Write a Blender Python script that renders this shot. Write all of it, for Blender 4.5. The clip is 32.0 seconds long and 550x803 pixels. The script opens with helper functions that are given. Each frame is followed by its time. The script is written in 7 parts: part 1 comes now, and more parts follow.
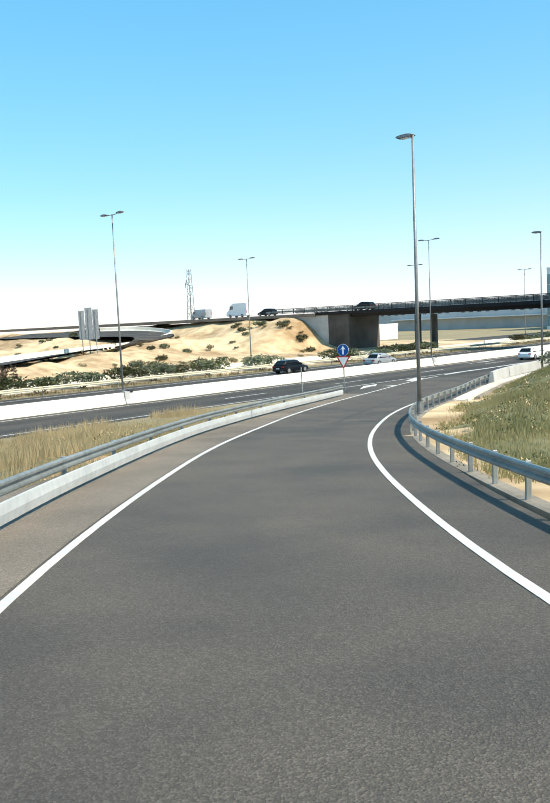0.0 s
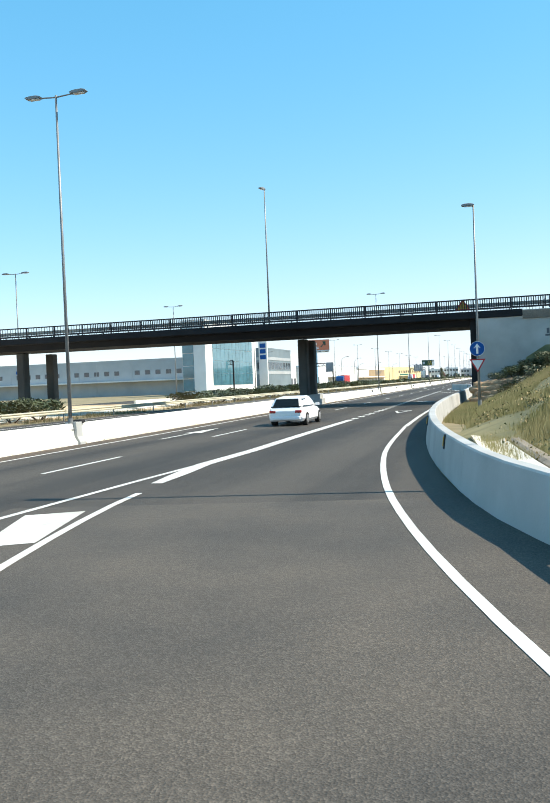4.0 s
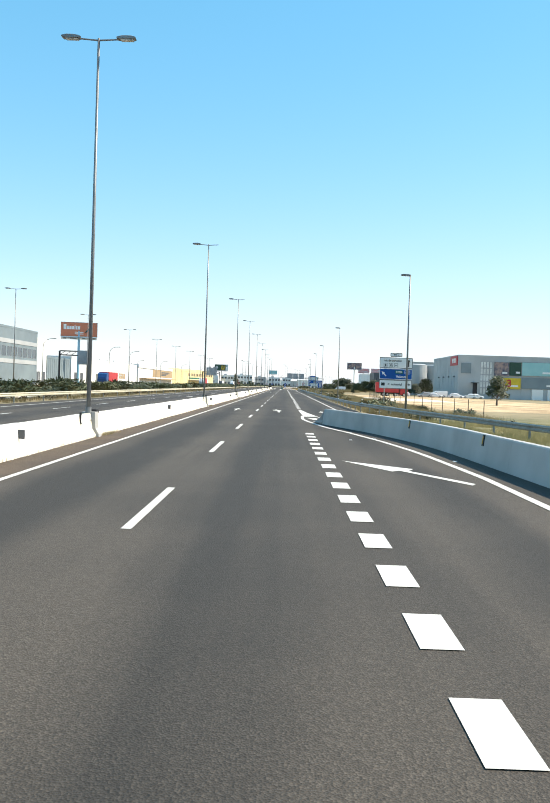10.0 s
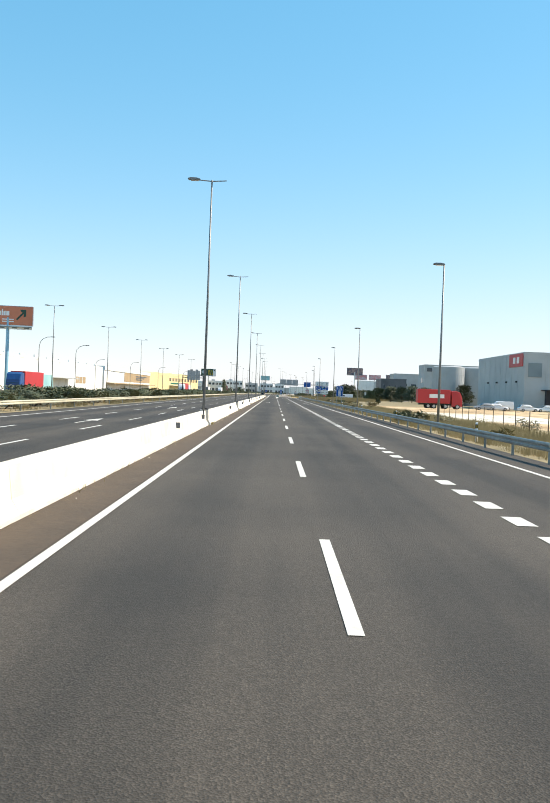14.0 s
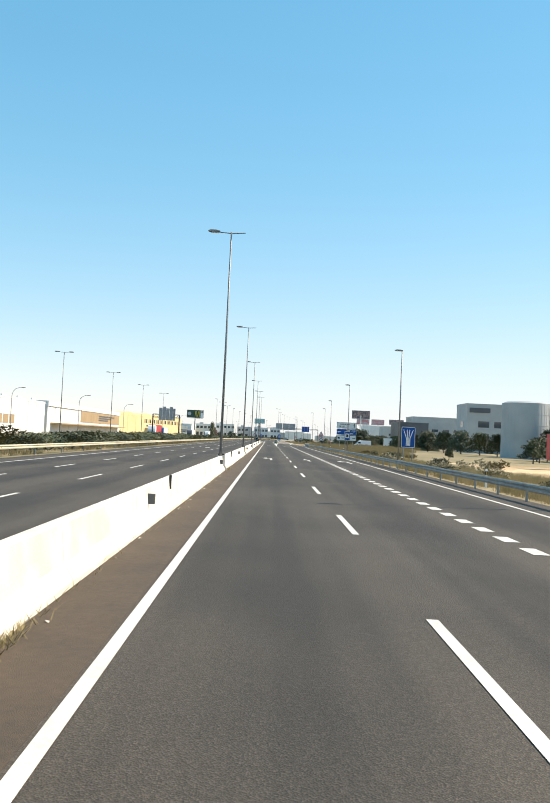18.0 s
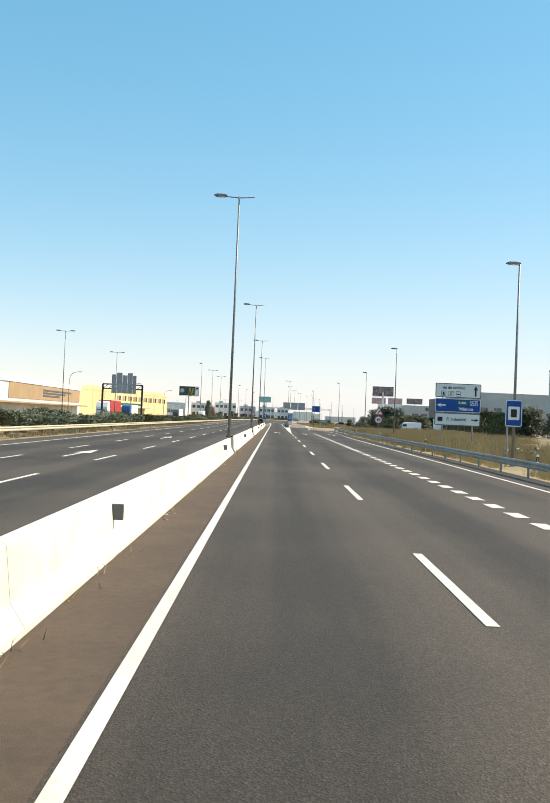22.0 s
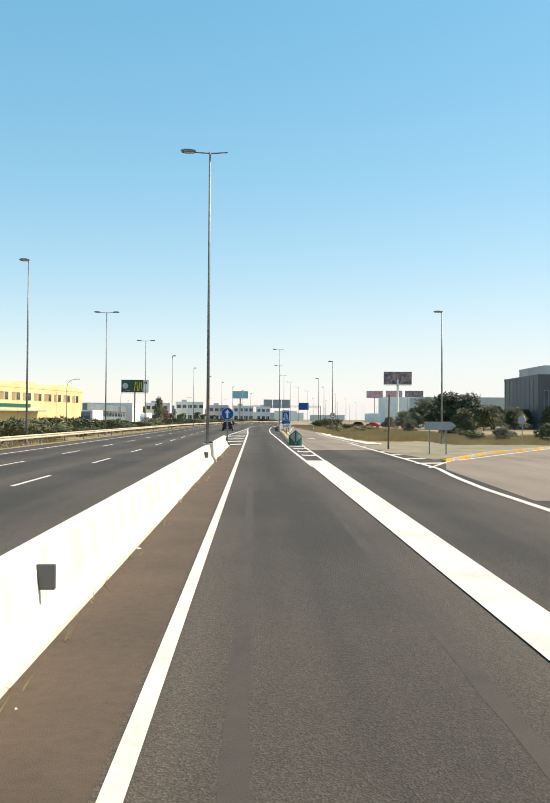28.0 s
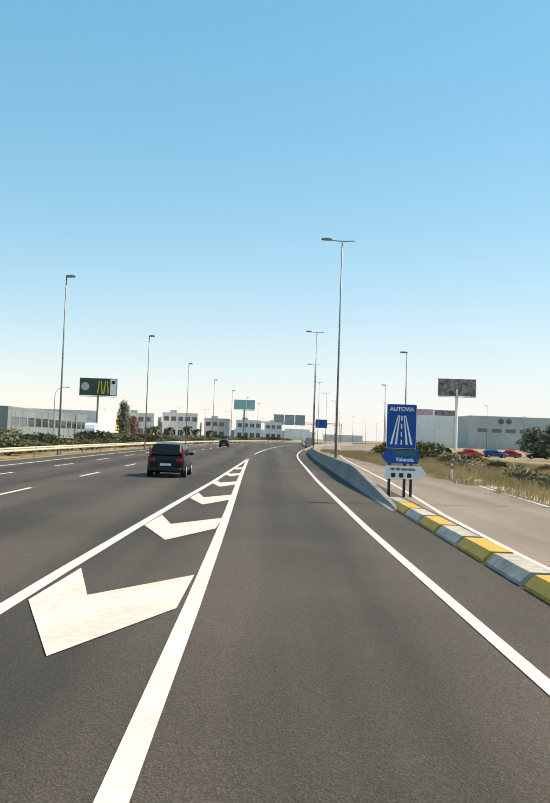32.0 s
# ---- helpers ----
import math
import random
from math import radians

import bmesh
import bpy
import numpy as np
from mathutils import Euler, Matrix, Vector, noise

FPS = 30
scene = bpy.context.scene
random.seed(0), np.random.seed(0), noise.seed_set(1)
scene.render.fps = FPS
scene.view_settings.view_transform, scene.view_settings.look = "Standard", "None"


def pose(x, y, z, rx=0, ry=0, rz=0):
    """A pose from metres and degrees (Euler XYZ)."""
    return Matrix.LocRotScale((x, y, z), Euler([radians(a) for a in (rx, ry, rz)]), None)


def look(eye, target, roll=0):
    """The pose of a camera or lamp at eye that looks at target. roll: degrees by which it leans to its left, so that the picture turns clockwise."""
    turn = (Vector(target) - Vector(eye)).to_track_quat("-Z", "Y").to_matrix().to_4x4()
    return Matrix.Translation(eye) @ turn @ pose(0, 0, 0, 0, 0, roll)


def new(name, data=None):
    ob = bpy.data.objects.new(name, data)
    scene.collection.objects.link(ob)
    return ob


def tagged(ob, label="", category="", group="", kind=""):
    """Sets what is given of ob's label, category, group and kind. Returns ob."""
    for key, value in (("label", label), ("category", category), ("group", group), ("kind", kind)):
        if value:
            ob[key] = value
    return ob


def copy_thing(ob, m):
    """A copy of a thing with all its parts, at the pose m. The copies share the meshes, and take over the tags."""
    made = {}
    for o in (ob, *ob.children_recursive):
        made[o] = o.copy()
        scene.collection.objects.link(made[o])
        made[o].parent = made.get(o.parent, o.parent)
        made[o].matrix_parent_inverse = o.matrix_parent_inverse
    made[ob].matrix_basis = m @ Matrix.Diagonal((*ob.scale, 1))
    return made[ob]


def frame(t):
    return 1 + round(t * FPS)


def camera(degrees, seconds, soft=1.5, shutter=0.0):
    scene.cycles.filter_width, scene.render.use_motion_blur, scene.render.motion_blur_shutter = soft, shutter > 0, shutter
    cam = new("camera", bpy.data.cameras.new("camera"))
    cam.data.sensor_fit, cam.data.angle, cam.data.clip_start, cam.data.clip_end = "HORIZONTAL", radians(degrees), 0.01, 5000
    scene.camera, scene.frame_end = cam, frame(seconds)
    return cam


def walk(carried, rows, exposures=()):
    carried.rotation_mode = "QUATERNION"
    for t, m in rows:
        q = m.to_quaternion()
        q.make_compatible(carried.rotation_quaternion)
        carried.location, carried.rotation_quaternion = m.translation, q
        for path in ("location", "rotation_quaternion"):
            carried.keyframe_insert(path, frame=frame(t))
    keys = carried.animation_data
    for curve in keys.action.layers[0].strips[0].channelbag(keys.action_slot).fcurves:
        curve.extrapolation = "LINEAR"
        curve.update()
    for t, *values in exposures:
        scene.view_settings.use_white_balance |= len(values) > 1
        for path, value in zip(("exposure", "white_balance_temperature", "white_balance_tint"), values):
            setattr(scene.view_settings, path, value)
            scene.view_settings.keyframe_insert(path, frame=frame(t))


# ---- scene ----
cam = camera(38.1, 32.0, soft=1.4)
PATH = [
    (0, (48.82, 20.00, 5.48), (41.913, 27.169, 4.498), -2.52),
    (0.5, (43.59, 24.49, 4.91), (37.130, 32.102, 4.425), -2.49),
    (1, (38.51, 29.66, 4.37), (32.561, 37.680, 3.795), -3.53),
    (1.5, (33.76, 35.34, 3.85), (28.253, 43.662, 3.274), -3.26),
    (2, (29.45, 41.37, 3.40), (24.457, 50.018, 2.833), -2.28),
    (2.5, (25.80, 47.53, 3.01), (21.415, 56.504, 2.609), -3.79),
    (3, (22.50, 53.88, 2.68), (18.725, 63.136, 2.615), -2.83),
    (3.5, (19.41, 60.57, 2.37), (16.329, 70.080, 2.176), -3.31),
    (4, (16.51, 67.70, 2.14), (13.799, 77.322, 1.909), -2.25),
    (4.5, (14.20, 74.81, 2.02), (12.261, 84.624, 2.006), -3.19),
    (6.5, (10.79, 102.92, 2.07), (10.303, 112.906, 2.261), 0.70),
    (7, (10.14, 109.41, 2.05), (9.915, 119.406, 2.213), 0.98),
    (7.5, (9.53, 115.74, 2.09), (9.407, 125.737, 2.224), 0.55),
    (8, (9.08, 122.81, 2.11), (8.955, 132.806, 2.353), 1.35),
    (8.5, (8.58, 129.90, 2.08), (8.404, 139.896, 2.285), 1.47),
    (9, (8.06, 137.61, 2.05), (8.011, 147.607, 2.172), 1.68),
    (9.5, (7.63, 145.12, 2.09), (7.492, 155.115, 2.001), 1.10),
    (10, (7.11, 152.52, 2.09), (6.995, 162.516, 1.884), 1.90),
    (10.5, (6.55, 160.07, 2.07), (6.395, 170.071, 1.934), 1.79),
    (11, (6.25, 168.37, 2.06), (6.029, 178.363, 1.919), 2.07),
    (11.5, (5.91, 176.75, 2.10), (5.739, 186.742, 1.909), 1.29),
    (12, (5.57, 185.70, 2.11), (5.340, 195.691, 1.874), 1.57),
    (12.5, (5.18, 194.64, 2.09), (5.072, 204.632, 1.673), 2.27),
    (13, (4.83, 203.39, 2.09), (4.722, 213.385, 1.857), 1.92),
    (13.5, (4.49, 212.35, 2.09), (4.602, 222.348, 1.994), 1.54),
    (14, (4.16, 221.40, 2.09), (4.168, 231.397, 1.973), 2.18),
    (14.5, (3.90, 230.81, 2.09), (3.854, 240.803, 1.808), 2.56),
    (16.5, (3.10, 270.65, 2.10), (3.079, 280.653, 2.097), 1.53),
    (17, (3.01, 280.48, 2.11), (3.018, 290.474, 2.394), 2.37),
    (17.5, (2.90, 290.69, 2.13), (2.912, 300.684, 2.372), 2.93),
    (18, (2.87, 300.63, 2.12), (2.929, 310.615, 2.569), 2.69),
    (18.5, (2.82, 310.92, 2.10), (2.866, 320.918, 2.339), 2.86),
    (19, (2.77, 321.34, 2.10), (2.669, 331.330, 2.406), 2.52),
    (19.5, (2.75, 332.09, 2.13), (2.608, 342.085, 2.220), 1.79),
    (20, (2.79, 342.66, 2.11), (2.880, 352.656, 2.506), 1.73),
    (20.5, (2.77, 354.17, 2.10), (2.720, 364.166, 2.381), 1.77),
    (21, (2.71, 365.57, 2.11), (2.801, 375.557, 2.518), 1.26),
    (21.5, (2.60, 376.87, 2.11), (2.620, 386.870, 2.287), 2.07),
    (22, (2.56, 387.95, 2.10), (2.552, 397.945, 2.305), 2.49),
    (22.5, (2.56, 398.86, 2.10), (2.498, 408.853, 2.372), 2.33),
    (23, (2.51, 410.14, 2.14), (2.467, 420.132, 2.398), 2.59),
    (23.5, (2.51, 421.19, 2.11), (2.469, 431.180, 2.605), 1.99),
    (24, (2.48, 432.27, 2.10), (2.395, 442.258, 2.553), 2.90),
    (24.5, (2.41, 443.43, 2.12), (2.343, 453.424, 2.505), 2.38),
    (25, (2.37, 454.47, 2.14), (2.361, 464.464, 2.422), 2.00),
    (25.5, (2.36, 465.54, 2.11), (2.362, 475.535, 2.324), 1.37),
    (27.5, (2.06, 510.38, 2.09), (2.104, 520.375, 2.231), 0.74),
    (28, (2.22, 521.81, 2.10), (2.487, 531.803, 2.319), 0.38),
    (28.5, (2.22, 533.83, 2.09), (2.205, 543.827, 2.427), 1.49),
    (29, (2.26, 546.16, 2.09), (2.259, 556.156, 2.302), 0.40),
    (29.5, (2.15, 558.50, 2.12), (2.209, 568.493, 2.390), 0.60),
    (30, (2.23, 570.75, 2.10), (2.259, 580.741, 2.504), 0.85),
    (30.5, (2.18, 583.23, 2.09), (2.121, 593.208, 2.720), 2.22),
    (31, (2.19, 596.15, 2.10), (2.352, 606.141, 2.531), 1.45),
    (31.5, (2.26, 609.27, 2.10), (2.271, 619.274, 2.268), 0.50),
    (32, (2.19, 622.26, 2.09), (2.347, 632.247, 2.540), 2.01),
]
walk(cam, [(t, look(eye, target, roll)) for t, eye, target, roll in PATH],
     exposures=[(0, 0.55, 6600, 6), (4.0, 0.58, 6600, 7), (4.6, 0.9, 6750, 8), (6.5, 1.4, 7300, 12), (8.0, 1.65, 7300, 13), (9.0, 1.5, 7200, 13), (9.6, 0.9, 7050, 11), (10.0, 0.6, 7000, 10), (12.0, 0.5, 7050, 11), (17.0, 0.47, 7350, 12), (20.0, 0.45, 7600, 13), (25.0, 0.43, 7850, 14), (32.0, 0.42, 8000, 14)])

# ---- light: clear sky, sun high to the right and a little ahead ----
SUN = Vector((10.2, 1.65, 11.3)).normalized()
world = bpy.data.worlds.new("sky")
scene.world = world
world.use_nodes = True
wn = world.node_tree
sky = wn.nodes.new("ShaderNodeTexSky")
sky.sky_type = "NISHITA"
sky.sun_disc = False
sky.sun_elevation = math.asin(SUN.z)
sky.sun_rotation = math.atan2(SUN.x, SUN.y)
sky.air_density, sky.dust_density, sky.ozone_density = 1.0, 0.3, 0.7
wn.nodes["Background"].inputs[1].default_value = 0.142
vivid = wn.nodes.new("ShaderNodeHueSaturation")
vivid.inputs["Hue"].default_value, vivid.inputs["Saturation"].default_value, vivid.inputs["Value"].default_value = 0.472, 1.74, 2.2
haze = wn.nodes.new("ShaderNodeGamma")
haze.inputs[1].default_value = 0.5
cool = wn.nodes.new("ShaderNodeMix")
cool.data_type, cool.blend_type = "RGBA", "MULTIPLY"
cool.inputs[0].default_value, cool.inputs[7].default_value = 1.0, (0.92, 0.95, 1.24, 1)
wn.links.new(sky.outputs[0], cool.inputs[6])
wn.links.new(cool.outputs[2], haze.inputs[0])
wn.links.new(haze.outputs[0], vivid.inputs["Color"])
# pale grey-white dust haze that thins out upwards
geo_sky, up, thin, fade, hazy = (wn.nodes.new(k) for k in ("ShaderNodeTexCoord", "ShaderNodeSeparateXYZ", "ShaderNodeMath", "ShaderNodeMath", "ShaderNodeMix"))
wn.links.new(geo_sky.outputs["Generated"], up.inputs[0])
thin.operation, thin.use_clamp = "SUBTRACT", True
thin.inputs[0].default_value = 1.0
wn.links.new(up.outputs[2], thin.inputs[1])
fade.operation = "POWER"
fade.inputs[1].default_value = 8.0
wn.links.new(thin.outputs[0], fade.inputs[0])
hazy.data_type = "RGBA"
hazy.inputs[7].default_value = (4.1, 4.85, 5.6, 1)
# denser towards the sun's side
sunward, amount = wn.nodes.new("ShaderNodeMath"), wn.nodes.new("ShaderNodeMath")
sunward.operation, sunward.use_clamp = "MULTIPLY_ADD", True
sunward.inputs[1].default_value, sunward.inputs[2].default_value = 0.75, 0.72
wn.links.new(up.outputs[0], sunward.inputs[0])
amount.operation = "MULTIPLY"
wn.links.new(sunward.outputs[0], amount.inputs[0])
wn.links.new(fade.outputs[0], amount.inputs[1])
wn.links.new(amount.outputs[0], hazy.inputs[0])
wn.links.new(vivid.outputs[0], hazy.inputs[6])
wn.links.new(hazy.outputs[2], wn.nodes["Background"].inputs[0])
sun = new("sun", bpy.data.lights.new("sun", "SUN"))
sun.data.energy, sun.data.angle, sun.data.color = 5.0, radians(0.55), (1.0, 0.91, 0.79)
sun.matrix_world = look(SUN * 200, (0, 0, 0))


# ---- materials ----
def mat(name, col, rough=0.8, col2=None, scale=3.0, big=0.15, mix=0.5, bump=0.0, bscale=40.0, metal=0.0, rand=0.0, spec=0.5, emit=0.0):
    m = bpy.data.materials.new(name)
    m.use_nodes = True
    nt = m.node_tree
    b = nt.nodes["Principled BSDF"]
    b.inputs["Roughness"].default_value, b.inputs["Metallic"].default_value = rough, metal
    b.inputs["Specular IOR Level"].default_value = spec
    col2 = col2 or tuple(c * 0.72 for c in col)
    geo = nt.nodes.new("ShaderNodeNewGeometry")
    n1, n2 = nt.nodes.new("ShaderNodeTexNoise"), nt.nodes.new("ShaderNodeTexNoise")
    for n, s, d in ((n1, scale, 6), (n2, scale * big, 3)):
        n.inputs["Scale"].default_value, n.inputs["Detail"].default_value = s, d
        nt.links.new(geo.outputs["Position"], n.inputs["Vector"])
    add = nt.nodes.new("ShaderNodeMath")
    add.operation = "MULTIPLY_ADD"
    nt.links.new(n1.outputs[0], add.inputs[0])
    add.inputs[1].default_value = 0.9
    sc = nt.nodes.new("ShaderNodeMath")
    sc.operation = "MULTIPLY_ADD"
    nt.links.new(n2.outputs[0], sc.inputs[0])
    sc.inputs[1].default_value, sc.inputs[2].default_value = 1.1, -0.5
    nt.links.new(sc.outputs[0], add.inputs[2])
    ramp = nt.nodes.new("ShaderNodeValToRGB")
    ramp.color_ramp.elements[0].position, ramp.color_ramp.elements[1].position = 0.5 - mix / 2, 0.5 + mix / 2
    ramp.color_ramp.elements[0].color, ramp.color_ramp.elements[1].color = (*col2, 1), (*col, 1)
    nt.links.new(add.outputs[0], ramp.inputs[0])
    out = ramp.outputs[0]
    if rand:
        info = nt.nodes.new("ShaderNodeObjectInfo")
        hsv = nt.nodes.new("ShaderNodeHueSaturation")
        mr = nt.nodes.new("ShaderNodeMapRange")
        mr.inputs[3].default_value, mr.inputs[4].default_value = 1 - rand, 1 + rand
        nt.links.new(info.outputs["Random"], mr.inputs[0])
        nt.links.new(mr.outputs[0], hsv.inputs["Value"])
        nt.links.new(out, hsv.inputs["Color"])
        out = hsv.outputs[0]
    nt.links.new(out, b.inputs["Base Color"])
    if bump:
        bn, bp = nt.nodes.new("ShaderNodeTexNoise"), nt.nodes.new("ShaderNodeBump")
        bn.inputs["Scale"].default_value, bn.inputs["Detail"].default_value = bscale, 4
        nt.links.new(geo.outputs["Position"], bn.inputs["Vector"])
        nt.links.new(bn.outputs[0], bp.inputs["Height"])
        bp.inputs["Strength"].default_value, bp.inputs["Distance"].default_value = min(1, bump), 0.02
        nt.links.new(bp.outputs[0], b.inputs["Normal"])
    return m


def leafy(name, col, col2):
    m = mat(name, col, 0.6, col2, 1.2, 0.4, 0.5, rand=0.25)
    m.node_tree.nodes["Principled BSDF"].inputs["Subsurface Weight"].default_value = 0.0
    return m


def glass(name, col, rough=0.05):
    m = mat(name, col, rough, tuple(c * 0.6 for c in col), 0.6, 0.3, 0.6, spec=0.9)
    return m


def asphalt(name, pale, dark, grain=0.48, streak=(0.55, 0.012), oil=0.0):
    """Rolled asphalt: stones of two sizes, long wear streaks and broad patches."""
    m = bpy.data.materials.new(name)
    m.use_nodes = True
    nt = m.node_tree
    N, L = nt.nodes.new, nt.links.new
    b = nt.nodes["Principled BSDF"]
    b.inputs["Roughness"].default_value, b.inputs["Specular IOR Level"].default_value = 0.82, 0.35
    geo, mp = N("ShaderNodeNewGeometry"), N("ShaderNodeMapping")
    mp.inputs["Scale"].default_value = (streak[0], streak[1], 1)
    L(geo.outputs["Position"], mp.inputs["Vector"])
    wear, patch = N("ShaderNodeTexNoise"), N("ShaderNodeTexNoise")
    wear.inputs["Scale"].default_value, wear.inputs["Detail"].default_value = 1.6, 3
    patch.inputs["Scale"].default_value, patch.inputs["Detail"].default_value = 0.16, 5
    L(mp.outputs[0], wear.inputs["Vector"])
    L(geo.outputs["Position"], patch.inputs["Vector"])
    mix = N("ShaderNodeMath")
    mix.operation = "MULTIPLY_ADD"
    mix.inputs[1].default_value = 1.0
    L(wear.outputs[0], mix.inputs[0])
    half = N("ShaderNodeMath")
    half.operation = "MULTIPLY_ADD"
    half.inputs[1].default_value, half.inputs[2].default_value = 0.9, -0.45
    L(patch.outputs[0], half.inputs[0])
    L(half.outputs[0], mix.inputs[2])
    if oil:
        # dripped oil darkens a band along the middle of every 3.5 m lane
        xyz, wave, band = N("ShaderNodeSeparateXYZ"), N("ShaderNodeMath"), N("ShaderNodeMath")
        L(geo.outputs["Position"], xyz.inputs[0])
        wave.operation, band.operation = "MULTIPLY_ADD", "COSINE"
        wave.inputs[1].default_value, wave.inputs[2].default_value = math.tau / 3.5, -math.tau * 3.1 / 3.5
        L(xyz.outputs[0], wave.inputs[0])
        L(wave.outputs[0], band.inputs[0])
        tone = N("ShaderNodeMath")
        tone.operation = "MULTIPLY_ADD"
        tone.inputs[1].default_value = -oil
        L(band.outputs[0], tone.inputs[0])
        L(mix.outputs[0], tone.inputs[2])
        mix = tone
    ramp = N("ShaderNodeValToRGB")
    ramp.color_ramp.elements[0].position, ramp.color_ramp.elements[1].position = 0.28, 0.72
    ramp.color_ramp.elements[0].color, ramp.color_ramp.elements[1].color = (*dark, 1), (*pale, 1)
    L(mix.outputs[0], ramp.inputs[0])
    cell, fine = N("ShaderNodeTexVoronoi"), N("ShaderNodeTexNoise")
    cell.inputs["Scale"].default_value = 62
    fine.inputs["Scale"].default_value, fine.inputs["Detail"].default_value = 26, 5
    L(geo.outputs["Position"], cell.inputs["Vector"])
    L(geo.outputs["Position"], fine.inputs["Vector"])
    bw = N("ShaderNodeSeparateColor")
    L(cell.outputs["Color"], bw.inputs[0])
    pw = N("ShaderNodeMath")
    pw.operation = "POWER"
    pw.inputs[1].default_value = 2.2
    L(bw.outputs[0], pw.inputs[0])
    st = N("ShaderNodeMath")
    st.operation = "MULTIPLY_ADD"
    st.inputs[1].default_value, st.inputs[2].default_value = grain * 2.2, 1 - grain * 0.68 - 0.35
    L(pw.outputs[0], st.inputs[0])
    gr = N("ShaderNodeMath")
    gr.operation = "MULTIPLY_ADD"
    gr.inputs[1].default_value = 0.7
    L(fine.outputs[0], gr.inputs[0])
    L(st.outputs[0], gr.inputs[2])
    mul = N("ShaderNodeMix")
    mul.data_type, mul.blend_type = "RGBA", "MULTIPLY"
    mul.inputs[0].default_value = 1.0
    L(ramp.outputs[0], mul.inputs[6])
    L(gr.outputs[0], mul.inputs[7])
    L(mul.outputs[2], b.inputs["Base Color"])
    bp = N("ShaderNodeBump")
    bp.inputs["Strength"].default_value, bp.inputs["Distance"].default_value = 0.5, 0.012
    L(cell.outputs["Distance"], bp.inputs["Height"])
    L(bp.outputs[0], b.inputs["Normal"])
    return m


M_ROAD = asphalt("asphalt", (0.076, 0.064, 0.051), (0.036, 0.032, 0.027), 0.3, oil=0.17)
M_SLIP = asphalt("slip_road_asphalt", (0.104, 0.086, 0.067), (0.064, 0.056, 0.047), 0.28, streak=(0.3, 0.3))
M_SLIPEDGE = asphalt("dusty_slip_edge", (0.2, 0.162, 0.122), (0.13, 0.107, 0.083), 0.25, streak=(0.3, 0.3))
M_SHOULDER = mat("dusty_asphalt", (0.1, 0.07, 0.046), 0.9, (0.06, 0.045, 0.032), 9, 0.08, 0.6, 0.5, 120)
M_OLDROAD = asphalt("pale_asphalt", (0.25, 0.205, 0.165), (0.17, 0.142, 0.115), 0.25)
M_RUBBER = mat("tyre_rubber_streak", (0.042, 0.036, 0.03), 0.85, (0.058, 0.048, 0.039), 5, 0.1, 0.5, 0.4, 120)
M_PAINT = mat("road_paint", (0.7, 0.68, 0.63), 0.7, (0.5, 0.48, 0.43), 14, 0.06, 0.6, 0.2, 120)
M_WORN = mat("worn_paint", (0.66, 0.63, 0.57), 0.75, (0.5, 0.47, 0.41), 9, 0.1, 0.4, 0.2, 120)
M_ISLAND = mat("worn_island_concrete", (0.27, 0.24, 0.165), 0.92, (0.15, 0.135, 0.085), 1.4, 0.2, 0.6, 0.3, 20)
# Reflective field greyed in its colour for the shade on the beacon's front.
M_GREYFIELD = mat("shade_grey_field", (0.3, 0.31, 0.31), 0.45, (0.23, 0.24, 0.24), 6)
M_KERBWHITE = mat("grubby_white_kerb_paint", (0.5, 0.48, 0.42), 0.8, (0.27, 0.25, 0.2), 6, 0.3, 0.6, 0.3, 40)
# Dark grey wall; on the columns the darkness stands for the deck's shade.
M_DARKWALL = mat("darkened_grey_wall", (0.1, 0.092, 0.08), 0.9, (0.045, 0.042, 0.037), 0.5, 0.4, 0.6, 0.3, 20)
M_RIM2 = mat("brown_weathered_concrete", (0.3, 0.25, 0.19), 0.92, (0.17, 0.145, 0.11), 3, 0.2, 0.6, 0.5, 18)
M_WHITEWALL = mat("whitewashed_concrete", (0.79, 0.765, 0.69), 0.85, (0.67, 0.61, 0.48), 1.6, 0.25, 0.55, 0.25, 25)
M_CONC = mat("grey_concrete", (0.44, 0.43, 0.4), 0.9, (0.29, 0.28, 0.26), 1.1, 0.3, 0.6, 0.3, 20)
M_CONCW = mat("pale_concrete", (0.47, 0.47, 0.45), 0.9, (0.32, 0.315, 0.295), 0.7, 0.4, 0.6, 0.3, 20)
# Concrete coloured near black: the shade on and under the flyover is painted in.
M_SHADECONC = mat("shade_dark_concrete", (0.014, 0.0145, 0.017), 0.9, (0.006, 0.0065, 0.008), 0.9, 0.4, 0.6, 0.3, 20)
M_STEEL = mat("galvanised_steel", (0.33, 0.345, 0.33), 0.5, (0.2, 0.215, 0.205), 6, 0.2, 0.6, 0.1, 40, metal=0.45)
M_PALESTEEL = mat("pale_zinc", (0.56, 0.57, 0.55), 0.55, (0.42, 0.43, 0.42), 5, 0.2, 0.6, metal=0.2)
M_POLE = mat("lamp_pole_steel", (0.27, 0.28, 0.28), 0.5, (0.18, 0.185, 0.185), 5, 0.2, 0.6, metal=0.35)
M_CREAMRAIL = mat("cream_rail", (0.62, 0.58, 0.44), 0.6, (0.45, 0.41, 0.3), 4, 0.2, 0.6)
M_DARKSTEEL = mat("dark_painted_steel", (0.02, 0.019, 0.023), 0.6, (0.011, 0.011, 0.014), 5)
M_SAND = mat("sandy_ground", (0.66, 0.49, 0.29), 0.95, (0.3, 0.19, 0.09), 0.5, 0.14, 0.42, 1.0, 1.6)
